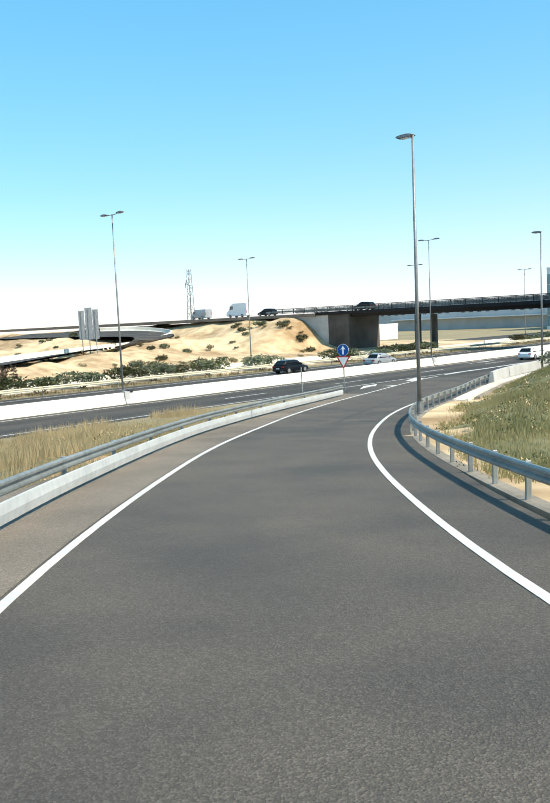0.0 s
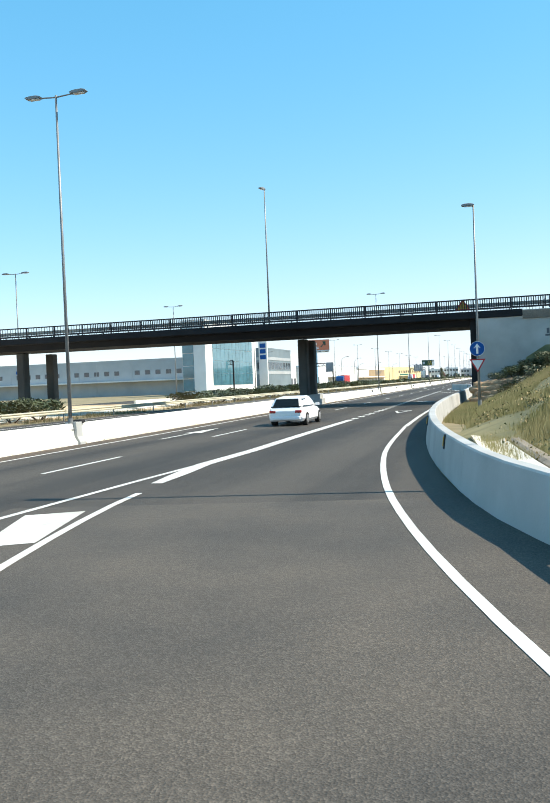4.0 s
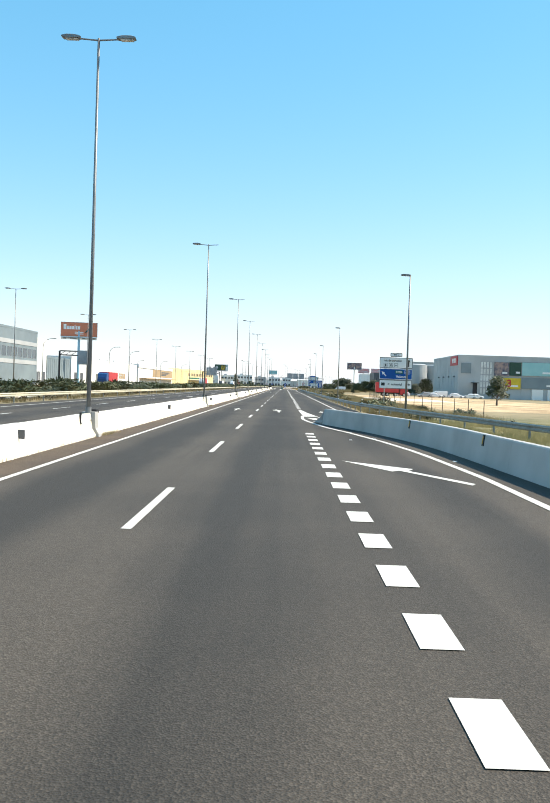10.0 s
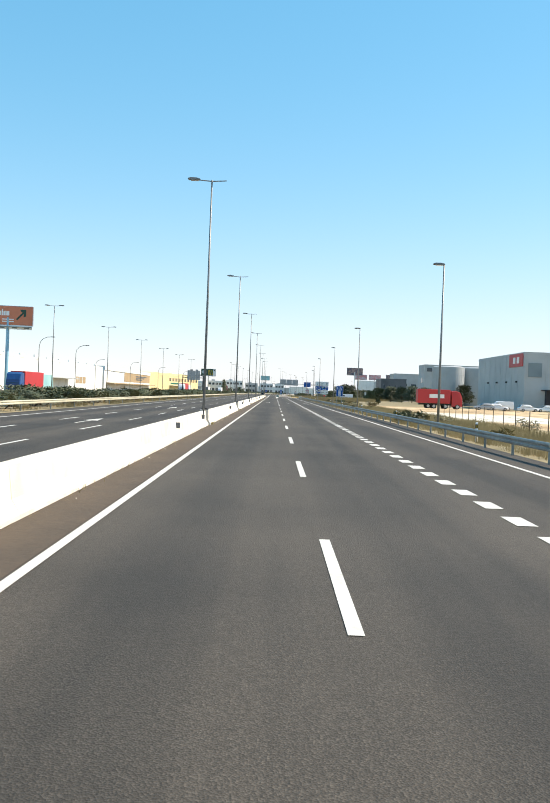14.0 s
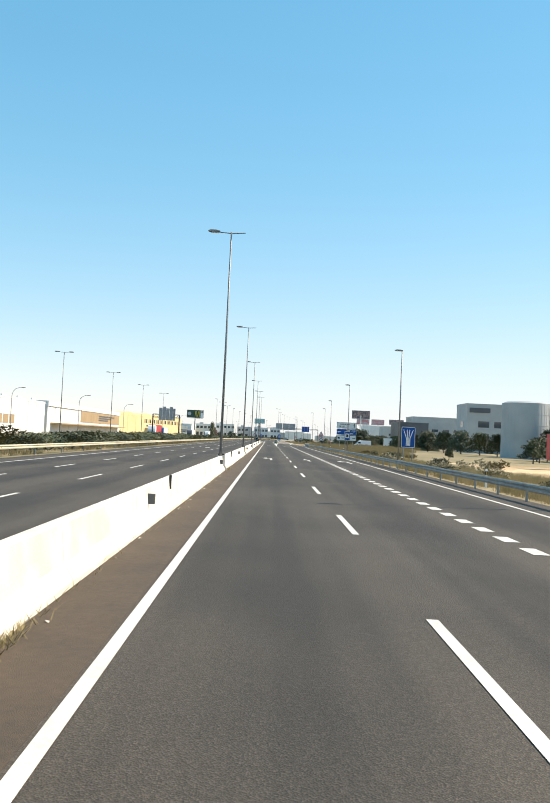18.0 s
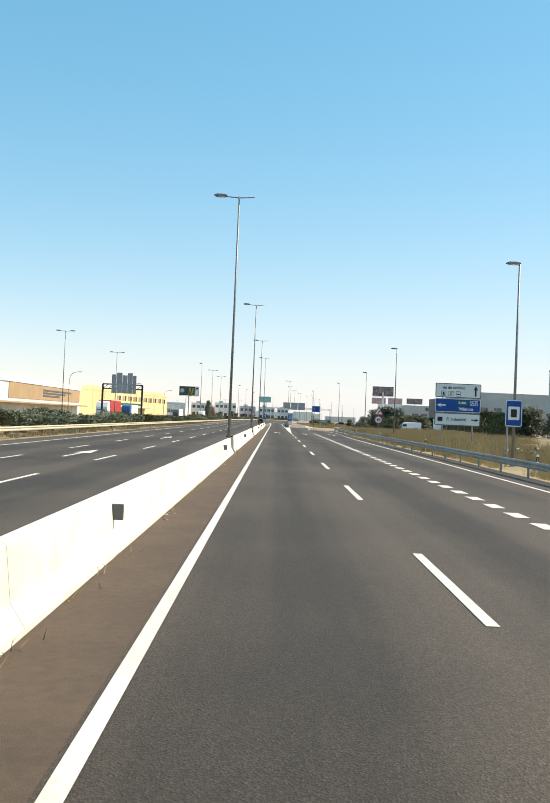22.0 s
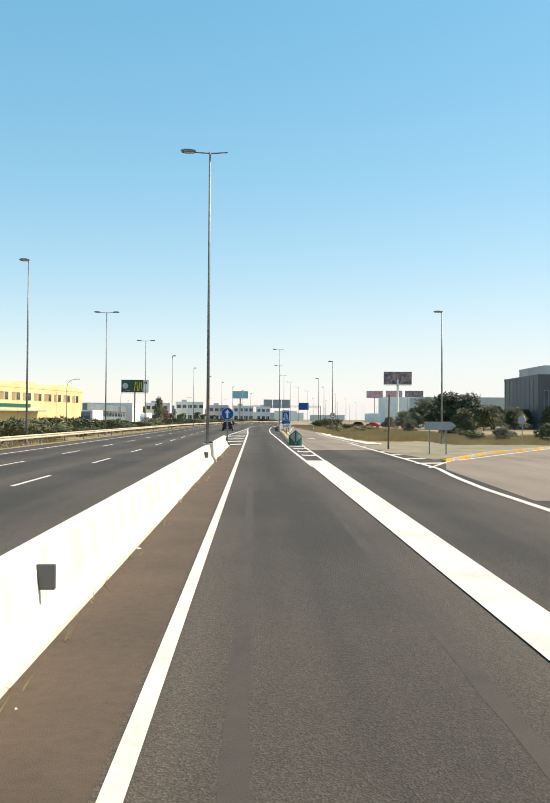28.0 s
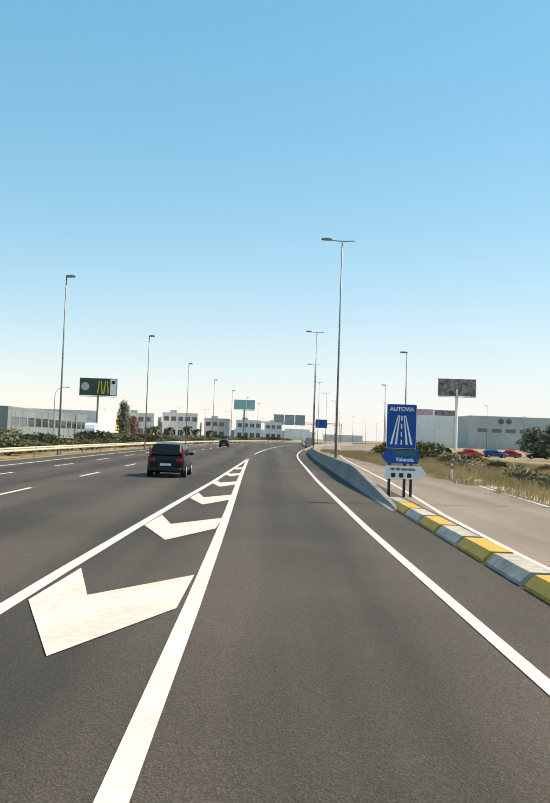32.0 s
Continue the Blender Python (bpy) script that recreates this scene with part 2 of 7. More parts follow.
M_BANK = mat("grassy_bank", (0.23, 0.195, 0.09), 0.95, (0.1, 0.1, 0.04), 1.1, 0.15, 0.5, 0.8, 4)
M_CHALK = mat("pale_gravel", (0.74, 0.7, 0.6), 0.95, (0.5, 0.44, 0.34), 0.5, 0.2, 0.5, 0.6, 5)
M_DRY = mat("dry_ground", (0.33, 0.26, 0.145), 0.95, (0.17, 0.14, 0.068), 0.6, 0.08, 0.6, 0.8, 3)
M_GRASSY = mat("dry_grass", (0.34, 0.27, 0.14), 0.9, (0.16, 0.135, 0.055), 1.5, 0.2, 0.6, rand=0.2)
M_STRAW = mat("straw_grass", (0.64, 0.48, 0.26), 0.9, (0.42, 0.3, 0.15), 1.5, 0.2, 0.6)
M_WEED = leafy("dry_weed_leaf", (0.2, 0.16, 0.07), (0.1, 0.09, 0.035))
M_BANKLEAF = leafy("bank_weed_leaf", (0.2, 0.2, 0.07), (0.09, 0.1, 0.03))
M_GREENGRASS = mat("weed_grass", (0.2, 0.2, 0.075), 0.9, (0.4, 0.33, 0.16), 1.5, 0.2, 0.6)
M_LEAF = leafy("oleander_leaf", (0.085, 0.098, 0.038), (0.032, 0.043, 0.016))
M_PINE = leafy("pine_leaf", (0.068, 0.088, 0.034), (0.028, 0.04, 0.016))
M_REDLEAF = leafy("red_leaf", (0.2, 0.04, 0.03), (0.1, 0.02, 0.02))
M_DRYLEAF = leafy("withered_leaf", (0.13, 0.075, 0.045), (0.06, 0.045, 0.025))
M_BARK = mat("bark", (0.12, 0.085, 0.06), 0.9, bump=0.6, bscale=15)
M_WHITE = mat("white_sheet", (0.78, 0.78, 0.76), 0.6, (0.66, 0.66, 0.64), 0.3, 0.3)
M_CREAM = mat("cream_wall", (0.74, 0.62, 0.34), 0.8, (0.66, 0.54, 0.29), 0.3, 0.3)
M_TANWALL = mat("tan_wall", (0.4, 0.29, 0.17), 0.85, (0.33, 0.24, 0.14), 0.3, 0.3)
M_GREYWALL = mat("grey_cladding", (0.44, 0.46, 0.46), 0.6, (0.35, 0.37, 0.38), 0.3, 0.3)
M_BLUEGREY = mat("blue_grey_cladding", (0.2, 0.25, 0.27), 0.5, (0.15, 0.19, 0.21), 0.3, 0.3)
M_DARKGREY = mat("dark_grey_cladding", (0.1, 0.11, 0.125), 0.5, (0.07, 0.075, 0.085), 0.3, 0.3)
M_ROOF = mat("metal_roof", (0.62, 0.62, 0.6), 0.5, (0.5, 0.5, 0.49), 0.3, 0.3)
M_GLASS = glass("window_glass", (0.05, 0.07, 0.085))
M_TEALGLASS = glass("teal_curtain_glass", (0.1, 0.24, 0.29))
M_SIGNWHITE = mat("sign_white", (0.8, 0.8, 0.78), 0.45, (0.74, 0.74, 0.72), 2)
M_SIGNBLUE = mat("sign_blue", (0.003, 0.085, 0.33), 0.5, (0.002, 0.07, 0.28), 2, spec=0.25)
M_SIGNRED = mat("sign_red", (0.5, 0.02, 0.025), 0.45, (0.42, 0.02, 0.02), 2)
M_SIGNBLACK = mat("sign_black", (0.015, 0.015, 0.015), 0.5)
M_SIGNGREEN = mat("beacon_green", (0.0, 0.13, 0.085), 0.45, (0.0, 0.1, 0.065), 2)
M_SIGNBACK = mat("sign_back_aluminium", (0.34, 0.36, 0.38), 0.5, metal=0.4)
M_YELLOW = mat("yellow_paint", (0.62, 0.36, 0.04), 0.75, (0.46, 0.28, 0.06), 5, 0.3, 0.6, 0.2, 40)
M_AMBER = mat("amber_reflector", (0.75, 0.42, 0.02), 0.3)
M_ORANGE = mat("orange_board", (0.6, 0.19, 0.1), 0.6, (0.53, 0.16, 0.085), 0.5)
M_TEALBOARD = mat("teal_board", (0.22, 0.48, 0.5), 0.6, (0.32, 0.55, 0.55), 0.5)
M_DARKBOARD = mat("dark_green_board", (0.02, 0.07, 0.045), 0.6)
M_GOLD = mat("golden_yellow", (0.72, 0.5, 0.03), 0.5)
M_ADV = mat("poster_print", (0.36, 0.25, 0.22), 0.6, (0.07, 0.08, 0.12), 0.9, 0.5, 0.35)
M_ADV2 = mat("poster_print_pale", (0.5, 0.2, 0.2), 0.6, (0.42, 0.38, 0.4), 0.7, 0.5, 0.3)
M_CARWHITE = mat("white_car_paint", (0.8, 0.8, 0.8), 0.25, (0.77, 0.77, 0.77), 2)
M_CARBLACK = mat("black_car_paint", (0.006, 0.007, 0.01), 0.3, spec=0.3)
M_CARGLASS = mat("tinted_car_glass", (0.01, 0.012, 0.013), 0.12, spec=0.3)
M_CARSILVER = mat("silver_car_paint", (0.42, 0.43, 0.44), 0.3, metal=0.3)
M_CARRED = mat("red_lorry_sheet", (0.5, 0.03, 0.035), 0.5, (0.42, 0.03, 0.03), 0.5)
M_CARBLUE = mat("blue_paint", (0.02, 0.08, 0.25), 0.3)
M_TYRE = mat("tyre_rubber", (0.02, 0.02, 0.02), 0.9)
M_RIM = mat("alloy_rim", (0.5, 0.5, 0.5), 0.35, metal=0.7)
M_REDLIGHT = mat("red_lamp_glass", (0.45, 0.015, 0.015), 0.15)
M_LAMPGLASS = mat("lamp_diffuser", (0.75, 0.76, 0.74), 0.2)
M_STONE = mat("sandstone_block", (0.46, 0.31, 0.18), 0.9, (0.25, 0.16, 0.1), 2, 0.3, 0.6, 0.6, 8, rand=0.2)


# ---- mesh helpers ----
class MB:
    """Collects vertices and faces of one mesh."""

    def __init__(self):
        self.v, self.f = [], []

    def add(self, vs, fs):
        o = len(self.v)
        self.v += [tuple(p) for p in vs]
        self.f += [tuple(i + o for i in f) for f in fs]
        return self

    def box(self, x0, x1, y0, y1, z0, z1, bev=0.0):
        if bev:
            b = min(bev, (x1 - x0) / 2.1, (y1 - y0) / 2.1, (z1 - z0) / 2.1)
            def ring(i, z):
                return [(x0 + i, y0 + b, z), (x0 + b, y0 + i, z), (x1 - b, y0 + i, z), (x1 - i, y0 + b, z), (x1 - i, y1 - b, z), (x1 - b, y1 - i, z), (x0 + b, y1 - i, z), (x0 + i, y1 - b, z)]
            rings = [ring(b * 0.7, z0), ring(0, z0 + b), ring(0, z1 - b), ring(b * 0.7, z1)]
            fs = [tuple(range(7, -1, -1)), tuple(range(24, 32))]
            for k in range(3):
                fs += [(k * 8 + j, k * 8 + (j + 1) % 8, k * 8 + 8 + (j + 1) % 8, k * 8 + 8 + j) for j in range(8)]
            return self.add(sum(rings, []), fs)
        vs = [(x, y, z) for z in (z0, z1) for x, y in ((x0, y0), (x1, y0), (x1, y1), (x0, y1))]
        return self.add(vs, [(3, 2, 1, 0), (4, 5, 6, 7), (0, 1, 5, 4), (1, 2, 6, 5), (2, 3, 7, 6), (3, 0, 4, 7)])

    def tube(self, a, b, r0, r1=None, n=10):
        r1 = r0 if r1 is None else r1
        a, b = Vector(a), Vector(b)
        w = (b - a).normalized()
        u = w.orthogonal().normalized()
        q = w.cross(u)
        vs = [p + (u * math.cos(k * math.tau / n) + q * math.sin(k * math.tau / n)) * r for p, r in ((a, r0), (b, r1)) for k in range(n)]
        fs = [(k, (k + 1) % n, n + (k + 1) % n, n + k) for k in range(n)] + [tuple(range(n - 1, -1, -1)), tuple(range(n, 2 * n))]
        return self.add(vs, fs)

    def prism(self, pts, y0, y1):
        """A polygon in x, z carried from y0 to y1."""
        n = len(pts)
        vs = [(x, y, z) for y in (y0, y1) for x, z in pts]
        return self.add(vs, [tuple(range(n)), tuple(range(2 * n - 1, n - 1, -1))] + [(k, n + k, n + (k + 1) % n, (k + 1) % n) for k in range(n)])

    def slab(self, pts, z0, z1):
        """A polygon in x, y (anticlockwise) carried from z0 to z1."""
        n = len(pts)
        vs = [(x, y, z) for z in (z0, z1) for x, y in pts]
        return self.add(vs, [tuple(range(n - 1, -1, -1)), tuple(range(n, 2 * n))] + [(k, (k + 1) % n, n + (k + 1) % n, n + k) for k in range(n)])

    def sweep(self, path, prof, cap=True):
        """A closed profile (right, up) carried along a path of points."""
        n, m = len(path), len(prof)
        vs = []
        for i, p in enumerate(path):
            a, b = Vector(path[max(0, i - 1)]), Vector(path[min(n - 1, i + 1)])
            d = b - a
            d.z = 0
            d.normalize()
            right = Vector((d.y, -d.x, 0))
            vs += [Vector(p) + right * u + Vector((0, 0, v)) for u, v in prof]
        fs = [(i * m + k, i * m + (k + 1) % m, (i + 1) * m + (k + 1) % m, (i + 1) * m + k) for i in range(n - 1) for k in range(m)]
        if cap:
            fs += [tuple(range(m)), tuple(range(n * m - 1, n * m - m - 1, -1))]
        return self.add(vs, fs)

    def mesh(self, name, material, smooth=False):
        me = bpy.data.meshes.new(name)
        me.from_pydata(self.v, [], self.f)
        me.validate()
        bm = bmesh.new()
        bm.from_mesh(me)
        bmesh.ops.recalc_face_normals(bm, faces=bm.faces) if len(bm.faces) < 4000 else None
        bm.to_mesh(me)
        bm.free()
        for mm in material if isinstance(material, (list, tuple)) else [material]:
            me.materials.append(mm)
        if smooth:
            me.polygons.foreach_set("use_smooth", [True] * len(me.polygons))
        return me


def part(name, mb, material, parent=None, label="", at=None, smooth=False):
    """Links a mesh as one object, under a thing where one is given."""
    me = mb if isinstance(mb, bpy.types.Mesh) else mb.mesh(name, material, smooth)
    ob = new(name, me)
    if parent is not None:
        ob.parent = parent
    if at is not None:
        ob.matrix_basis = at
    if label:
        ob["label"] = label
    return ob


def thing(name, label, category, at=None, group="", kind=""):
    ob = new(name)
    ob.empty_display_size = 0.2
    if at is not None:
        ob.matrix_basis = at
    return tagged(ob, label, category, group, kind)


def solid(name, mb, material, label, category, at=None, group="", kind="", smooth=False):
    ob = part(name, mb, material, None, "", at, smooth)
    return tagged(ob, label, category, group, kind)


def text(body, size, material, parent, at, name="lettering", align="CENTER", depth=0.004):
    cu = bpy.data.curves.new(name, "FONT")
    cu.body, cu.size, cu.align_x, cu.align_y, cu.extrude, cu.offset = body, size, align, "CENTER", depth, size * 0.024
    ob = bpy.data.objects.new(name, cu)
    scene.collection.objects.link(ob)
    bpy.context.view_layer.update()
    me = bpy.data.meshes.new_from_object(ob)
    bpy.data.objects.remove(ob)
    me.materials.clear()
    me.materials.append(material)
    return part(name, me, material, parent, "", at)


FACE = pose(0, 0, 0, 90, 0, 0)   # lettering on a board that faces -y


# ---- plan: the motorway runs along +y with its white barrier on x = 0; a slip road comes down from the right ----
def cx(y):
    """How far the road has bent to the right."""
    return max(0.0, y - 690) ** 2 / 3000


def lerp(x, xs, ys):
    return float(np.interp(x, xs, ys))


RAMP = [(78, -2.5, 5.9), (63, 8.2, 4.8), (54.9, 14.6, 4.0), (48.82, 20.0, 3.4), (43.59, 24.5, 2.83), (38.51, 29.65, 2.29), (33.76, 35.35, 1.77), (29.45, 41.4, 1.32),
        (25.8, 47.55, 0.93), (22.5, 53.9, 0.6), (19.41, 60.55, 0.29), (16.51, 67.7, 0.06), (14.2, 74.8, 0.0), (12.75, 81.5, 0.0), (11.9, 88.6, 0.0), (11.3, 96.0, 0.0), (10.79, 103.0, 0.0)]


def smooth_path(pts, step=1.5):
    p = np.array(pts, float)
    s = np.r_[0, np.cumsum(np.linalg.norm(np.diff(p[:, :2], axis=0), axis=1))]
    m = np.gradient(p, s, axis=0)
    out = []
    for q in np.arange(0, s[-1], step):
        i = min(np.searchsorted(s, q, side="right") - 1, len(s) - 2)
        h = s[i + 1] - s[i]
        u = (q - s[i]) / h
        out.append((2 * u**3 - 3 * u**2 + 1) * p[i] + (u**3 - 2 * u**2 + u) * h * m[i] + (3 * u**2 - 2 * u**3) * p[i + 1] + (u**3 - u**2) * h * m[i + 1])
    return np.array(out + [p[-1]])


RC = smooth_path(RAMP)
RT = np.gradient(RC[:, :2], axis=0)
RT /= np.linalg.norm(RT, axis=1)[:, None]
RN = np.stack([RT[:, 1], -RT[:, 0]], 1)          # to the right of travel


def ramp_line(off, y0=-10, y1=200, dz=0.0):
    """Points beside the slip road's middle, off(y) metres to its right."""
    o = [off(y) if callable(off) else off for y in RC[:, 1]]
    return [(p[0] + n[0] * d, p[1] + n[1] * d, max(p[2], 0) + dz) for p, n, d in zip(RC, RN, o) if y0 <= p[1] <= y1]


# loop road that climbs round to the flyover on the far side: inner and outer edge
LOOP_IN = [(-40, 66, 1.9), (-52, 84, 2.6), (-64, 101.7, 3.2), (-70, 107, 4.0), (-80, 106, 4.3), (-95, 106, 4.5), (-115, 103, 4.6)]
LOOP_OUT = [(-47, 66, 1.7), (-59, 88, 2.4), (-67, 106, 2.9), (-76, 120.7, 4.3), (-83, 119.8, 5.0), (-92, 115.5, 5.3), (-115, 112, 5.4)]
LI, LO = smooth_path(LOOP_IN, 1.5), smooth_path(LOOP_OUT, 1.5)
LM = np.array([(LI[min(len(LI) - 1, round(k * (len(LI) - 1) / 59))] + LO[min(len(LO) - 1, round(k * (len(LO) - 1) / 59))]) / 2 for k in range(60)])


def height(x, y):
    """Height of the bare ground."""
    d2 = (RC[:, 0] - x) ** 2 + (RC[:, 1] - y) ** 2
    k = int(d2.argmin())
    side = (x - RC[k, 0]) * RN[k, 0] + (y - RC[k, 1]) * RN[k, 1]
    d = math.sqrt(d2[k])
    rz = max(0.0, RC[k, 2])
    z = -0.06
    near_ramp = y < 128 and RC[k, 1] < 103
    if near_ramp and abs(side) <= d * 1.05 + 0.1:
        if side < 0:
            z = max(z, (rz - 0.08) * max(0.0, min(1.0, 1 - (d - 4.6) / max(2.0, min(14, 8 + rz * 2))))) if x > 9.2 else z
        else:
            base = rz - 0.08 if d < 6 else rz - 0.08 + 0.0 * d
            rise = lerp(y, [10, 40, 60, 78, 131], [0.1, 0.12, 0.22, 0.5, 0.55])
            z = base + max(0.0, d - lerp(y, [40, 70, 90, 100], [6.5, 6.0, 5.7, 4.6])) * rise
            z = min(z, lerp(y, [0, 50, 80, 131], [4.5, 3.6, 5.4, 6.4]))
    if x > 15.2 and 100 < y < 131:
        z = max(z, min(6.4, (x - 15.5) * 0.5))
    if x > 17.6 and 131 <= y <= 141:
        z = max(z, min(6.3, (x - 17.6) * 9))
    if x > 21 and y > 141:
        z = max(z, min(6.5, (x - 21) * 0.6) - (y - 141) * 0.6)
    # sandy embankment of the flyover on the far side
    if x < -20:
        top = lerp(x, [-400, -140, -60, -50.5, -47.5, -45, -40, -30], [4.0, 5.6, 6.3, 6.1, 3.8, 1.5, 0.3, -0.06])
        mid = 135.5 + max(0, -x - 60) * 0.1
        away = max(0.0, abs(y - mid) - 5.0)
        z = max(z, top - away * 0.42)
        e2 = (LM[:, 0] - x) ** 2 + (LM[:, 1] - y) ** 2
        q = int(e2.argmin())
        z = max(z, LM[q, 2] - 0.7 - max(0.0, math.sqrt(e2[q]) - 5.5) * 0.22)
        z = max(z, 1.3 * max(0.0, 1 - abs(x + 75) / 38) * max(0.0, 1 - abs(y - 105) / 30))
    if z > 0.3:
        z += (noise.noise((x * 0.16, y * 0.16, 1.0)) * 0.75 + noise.noise((x * 0.37, y * 0.37, 4.0)) * 0.4) * min(1, (z - 0.3)) * (0 if (near_ramp and d < 6) else 1)
    return z


def build_ground():
    xs = sorted(set([-4500, -2500, -1200, -700, -450, -320] + [-250 + 10 * i for i in range(9)] + [-160 + 2.5 * i for i in range(101)] + [100, 115, 140, 180, 260, 400, 700, 1300, 2500, 4500]))
    ys = sorted(set([-3000, -1500, -700, -300, -150, -80] + [-40 + 2.5 * i for i in range(85)] + [180 + 20 * i for i in range(28)] + [760, 900, 1100, 1500, 2200, 3200, 4600]))
    nx = len(xs)
    mb = MB()
    vs = [(x, y, height(x, y) if -320 < x < 140 and -80 < y < 180 else -0.06) for y in ys for x in xs]
    fs = [(j * nx + i, j * nx + i + 1, (j + 1) * nx + i + 1, (j + 1) * nx + i) for j in range(len(ys) - 1) for i in range(nx - 1)]
    mb.add(vs, fs)
    me = mb.mesh("ground", [M_DRY, M_SAND, M_CHALK, M_BANK])
    for p, (j, i) in zip(me.polygons, ((j, i) for j in range(len(ys) - 1) for i in range(nx - 1))):
        x, y = xs[i], ys[j]
        p.material_index = 1 if (-330 < x < -19 and -160 < y < 175) or (24 < x < 62 and 225 < y < 400) else 0
        if (-32 < x < -20.5 and -80 < y < 240) or (24 < x < 40 and 285 < y < 330):
            p.material_index = 2
        if x > 13 and 0 < y < 205 and x < 90:
            d = np.hypot(RC[:, 0] - x - 1.2, RC[:, 1] - y - 1.2).min()
            p.material_index = 1 if d < 5.4 and y < 78 else 3
        p.use_smooth = True
    return tagged(new("ground", me), "dry sandy open ground with sparse grass", "ground", kind="structure")


build_ground()


def strip(name, rows, z, material, label, category, thick=0.03, kind="structure"):
    """A flat sheet between a left and a right edge, given by rows of y, left x, right x."""
    mb = MB()
    vs = []
    for y, a, b in rows:
        zz = z(y) if callable(z) else z
        vs += [(a, y, zz), (b, y, zz), (b, y, zz - thick), (a, y, zz - thick)]
    fs = [(4 * i + k, 4 * i + (k + 1) % 4, 4 * i + 4 + (k + 1) % 4, 4 * i + 4 + k) for i in range(len(rows) - 1) for k in range(4)]
    n = 4 * len(rows)
    mb.add(vs, fs + [(3, 2, 1, 0), (n - 4, n - 3, n - 2, n - 1)])
    return solid(name, mb, material, label, category, kind=kind)


YS = list(range(-400, 60, 10)) + list(range(60, 120, 2)) + list(range(120, 690, 10)) + list(range(690, 1500, 15))
right_edge = lambda y: lerp(y, [-400, 55, 66, 72, 76, 80, 85, 90, 100, 112, 500, 520, 560, 590, 640, 655], [9.0, 9.0, 9.4, 16.5, 17.3, 16.3, 15.3, 14.6, 13.9, 13.7, 13.6, 14, 13.4, 11.4, 9.0, 8.2]) + cx(y)
strip("road", [(y, -14.0 + cx(y), right_edge(y)) for y in YS], 0.0, M_ROAD, "dark grey asphalt motorway with worn lanes", "road")
lp = MB()
for k in range(59):
    u, v = (LI[round(j * (len(LI) - 1) / 59)] for j in (k, k + 1))
    c, d = (LO[round(j * (len(LO) - 1) / 59)] for j in (k, k + 1))
    lp.add([u, c, d, v] + [(q[0], q[1], q[2] - 0.25) for q in (u, c, d, v)], [(0, 1, 2, 3), (7, 6, 5, 4), (0, 4, 5, 1), (3, 2, 6, 7)])
solid("loop_road", lp, M_ROAD, "asphalt loop road curving up to the flyover", "road", kind="structure")
rs = MB()
rs.sweep(ramp_line(0, -10, 82, 0.004), [(-5.1, -0.25), (-5.1, 0), (4.6, 0), (4.6, -0.25)])
solid("slip_road", rs, M_SLIP, "curved asphalt slip road running down to the motorway", "road", kind="structure")
strip("shoulder", [(y, 0.3, 1.33) for y in range(84, 588, 6)], 0.004, M_SHOULDER, "brown dusty shoulder beside the white barrier", "road", 0.003)
strip("service_road", [(y, lerp(y, [576, 588, 607, 620, 637, 648, 672, 700, 760], [6.1, 6.3, 6.5, 6.8, 7.2, 7.5, 8.2, 9.2, 12.2]) + cx(y), lerp(y, [588, 625, 649, 665, 690, 760], [12.0, 11.6, 12.6, 13.9, 16, 24]) + cx(y)) for y in list(range(576, 700, 4)) + list(range(700, 1000, 15))],
      0.006, M_OLDROAD, "pale worn asphalt service road beside the motorway", "road", 0.035)
sand_edge = lambda y: lerp(y, [588, 625, 649, 665, 690, 760], [12.0, 11.6, 12.6, 13.9, 16, 24]) + cx(y)
strip("sandy_edge", [(y, sand_edge(y) - 0.05, sand_edge(y) + 1.0 + 0.35 * math.sin(y * 0.31) + 0.25 * math.sin(y * 0.83)) for y in range(590, 760, 2)], 0.012, M_CHALK, "pale dusty edge of the service road", "verge", 0.06)
sr = MB()
sr.slab([(9.6, 542.5), (12.4, 542.6), (13.4, 546.5), (15.6, 551.2), (18, 554.2), (30, 562.5), (70, 590), (70, 640), (40, 600.5), (28.6, 586.6), (17, 571.2), (11.9, 561.6), (10.4, 555.5)], -0.03, 0.005)
solid("side_road", sr, M_OLDROAD, "pale asphalt side road joining from the industrial estate", "road", kind="structure")
solid("traffic_island", MB().slab([(10.9, 586), (10.8, 572), (11.7, 563.6), (17, 572.4), (28, 587.4), (24, 592), (14, 590)], -0.03, 0.018), M_ISLAND, "worn greenish concrete island at the junction", "pavement", kind="structure")
strip("far_carriageway", [(y, -46 + cx(y), -33 + cx(y)) for y in range(150, 1200, 30)], -0.01, M_ROAD, "asphalt carriageway behind the oleander hedge", "road")

# ---- road markings, 4 mm and more above the asphalt ----
marks = thing("road_markings", "white painted lane lines, arrows and chevrons on the asphalt", "road marking", kind="structure")
ZM = 0.009


def line(fx, y0, y1, w, step=6.0, name="painted_line", z=ZM):
    n = max(2, int((y1 - y0) / step) + 1)
    ys = [y0 + (y1 - y0) * i / (n - 1) for i in range(n)]
    f = fx if callable(fx) else (lambda y: fx + cx(y))
    wf = w if callable(w) else (lambda y: w)
    mb = MB()
    vs = [(f(y) + s * wf(y) / 2, y, z) for y in ys for s in (-1, 1)]
    mb.add(vs, [(2 * i, 2 * i + 1, 2 * i + 3, 2 * i + 2) for i in range(n - 1)])
    return part(name, mb, M_PAINT, marks)


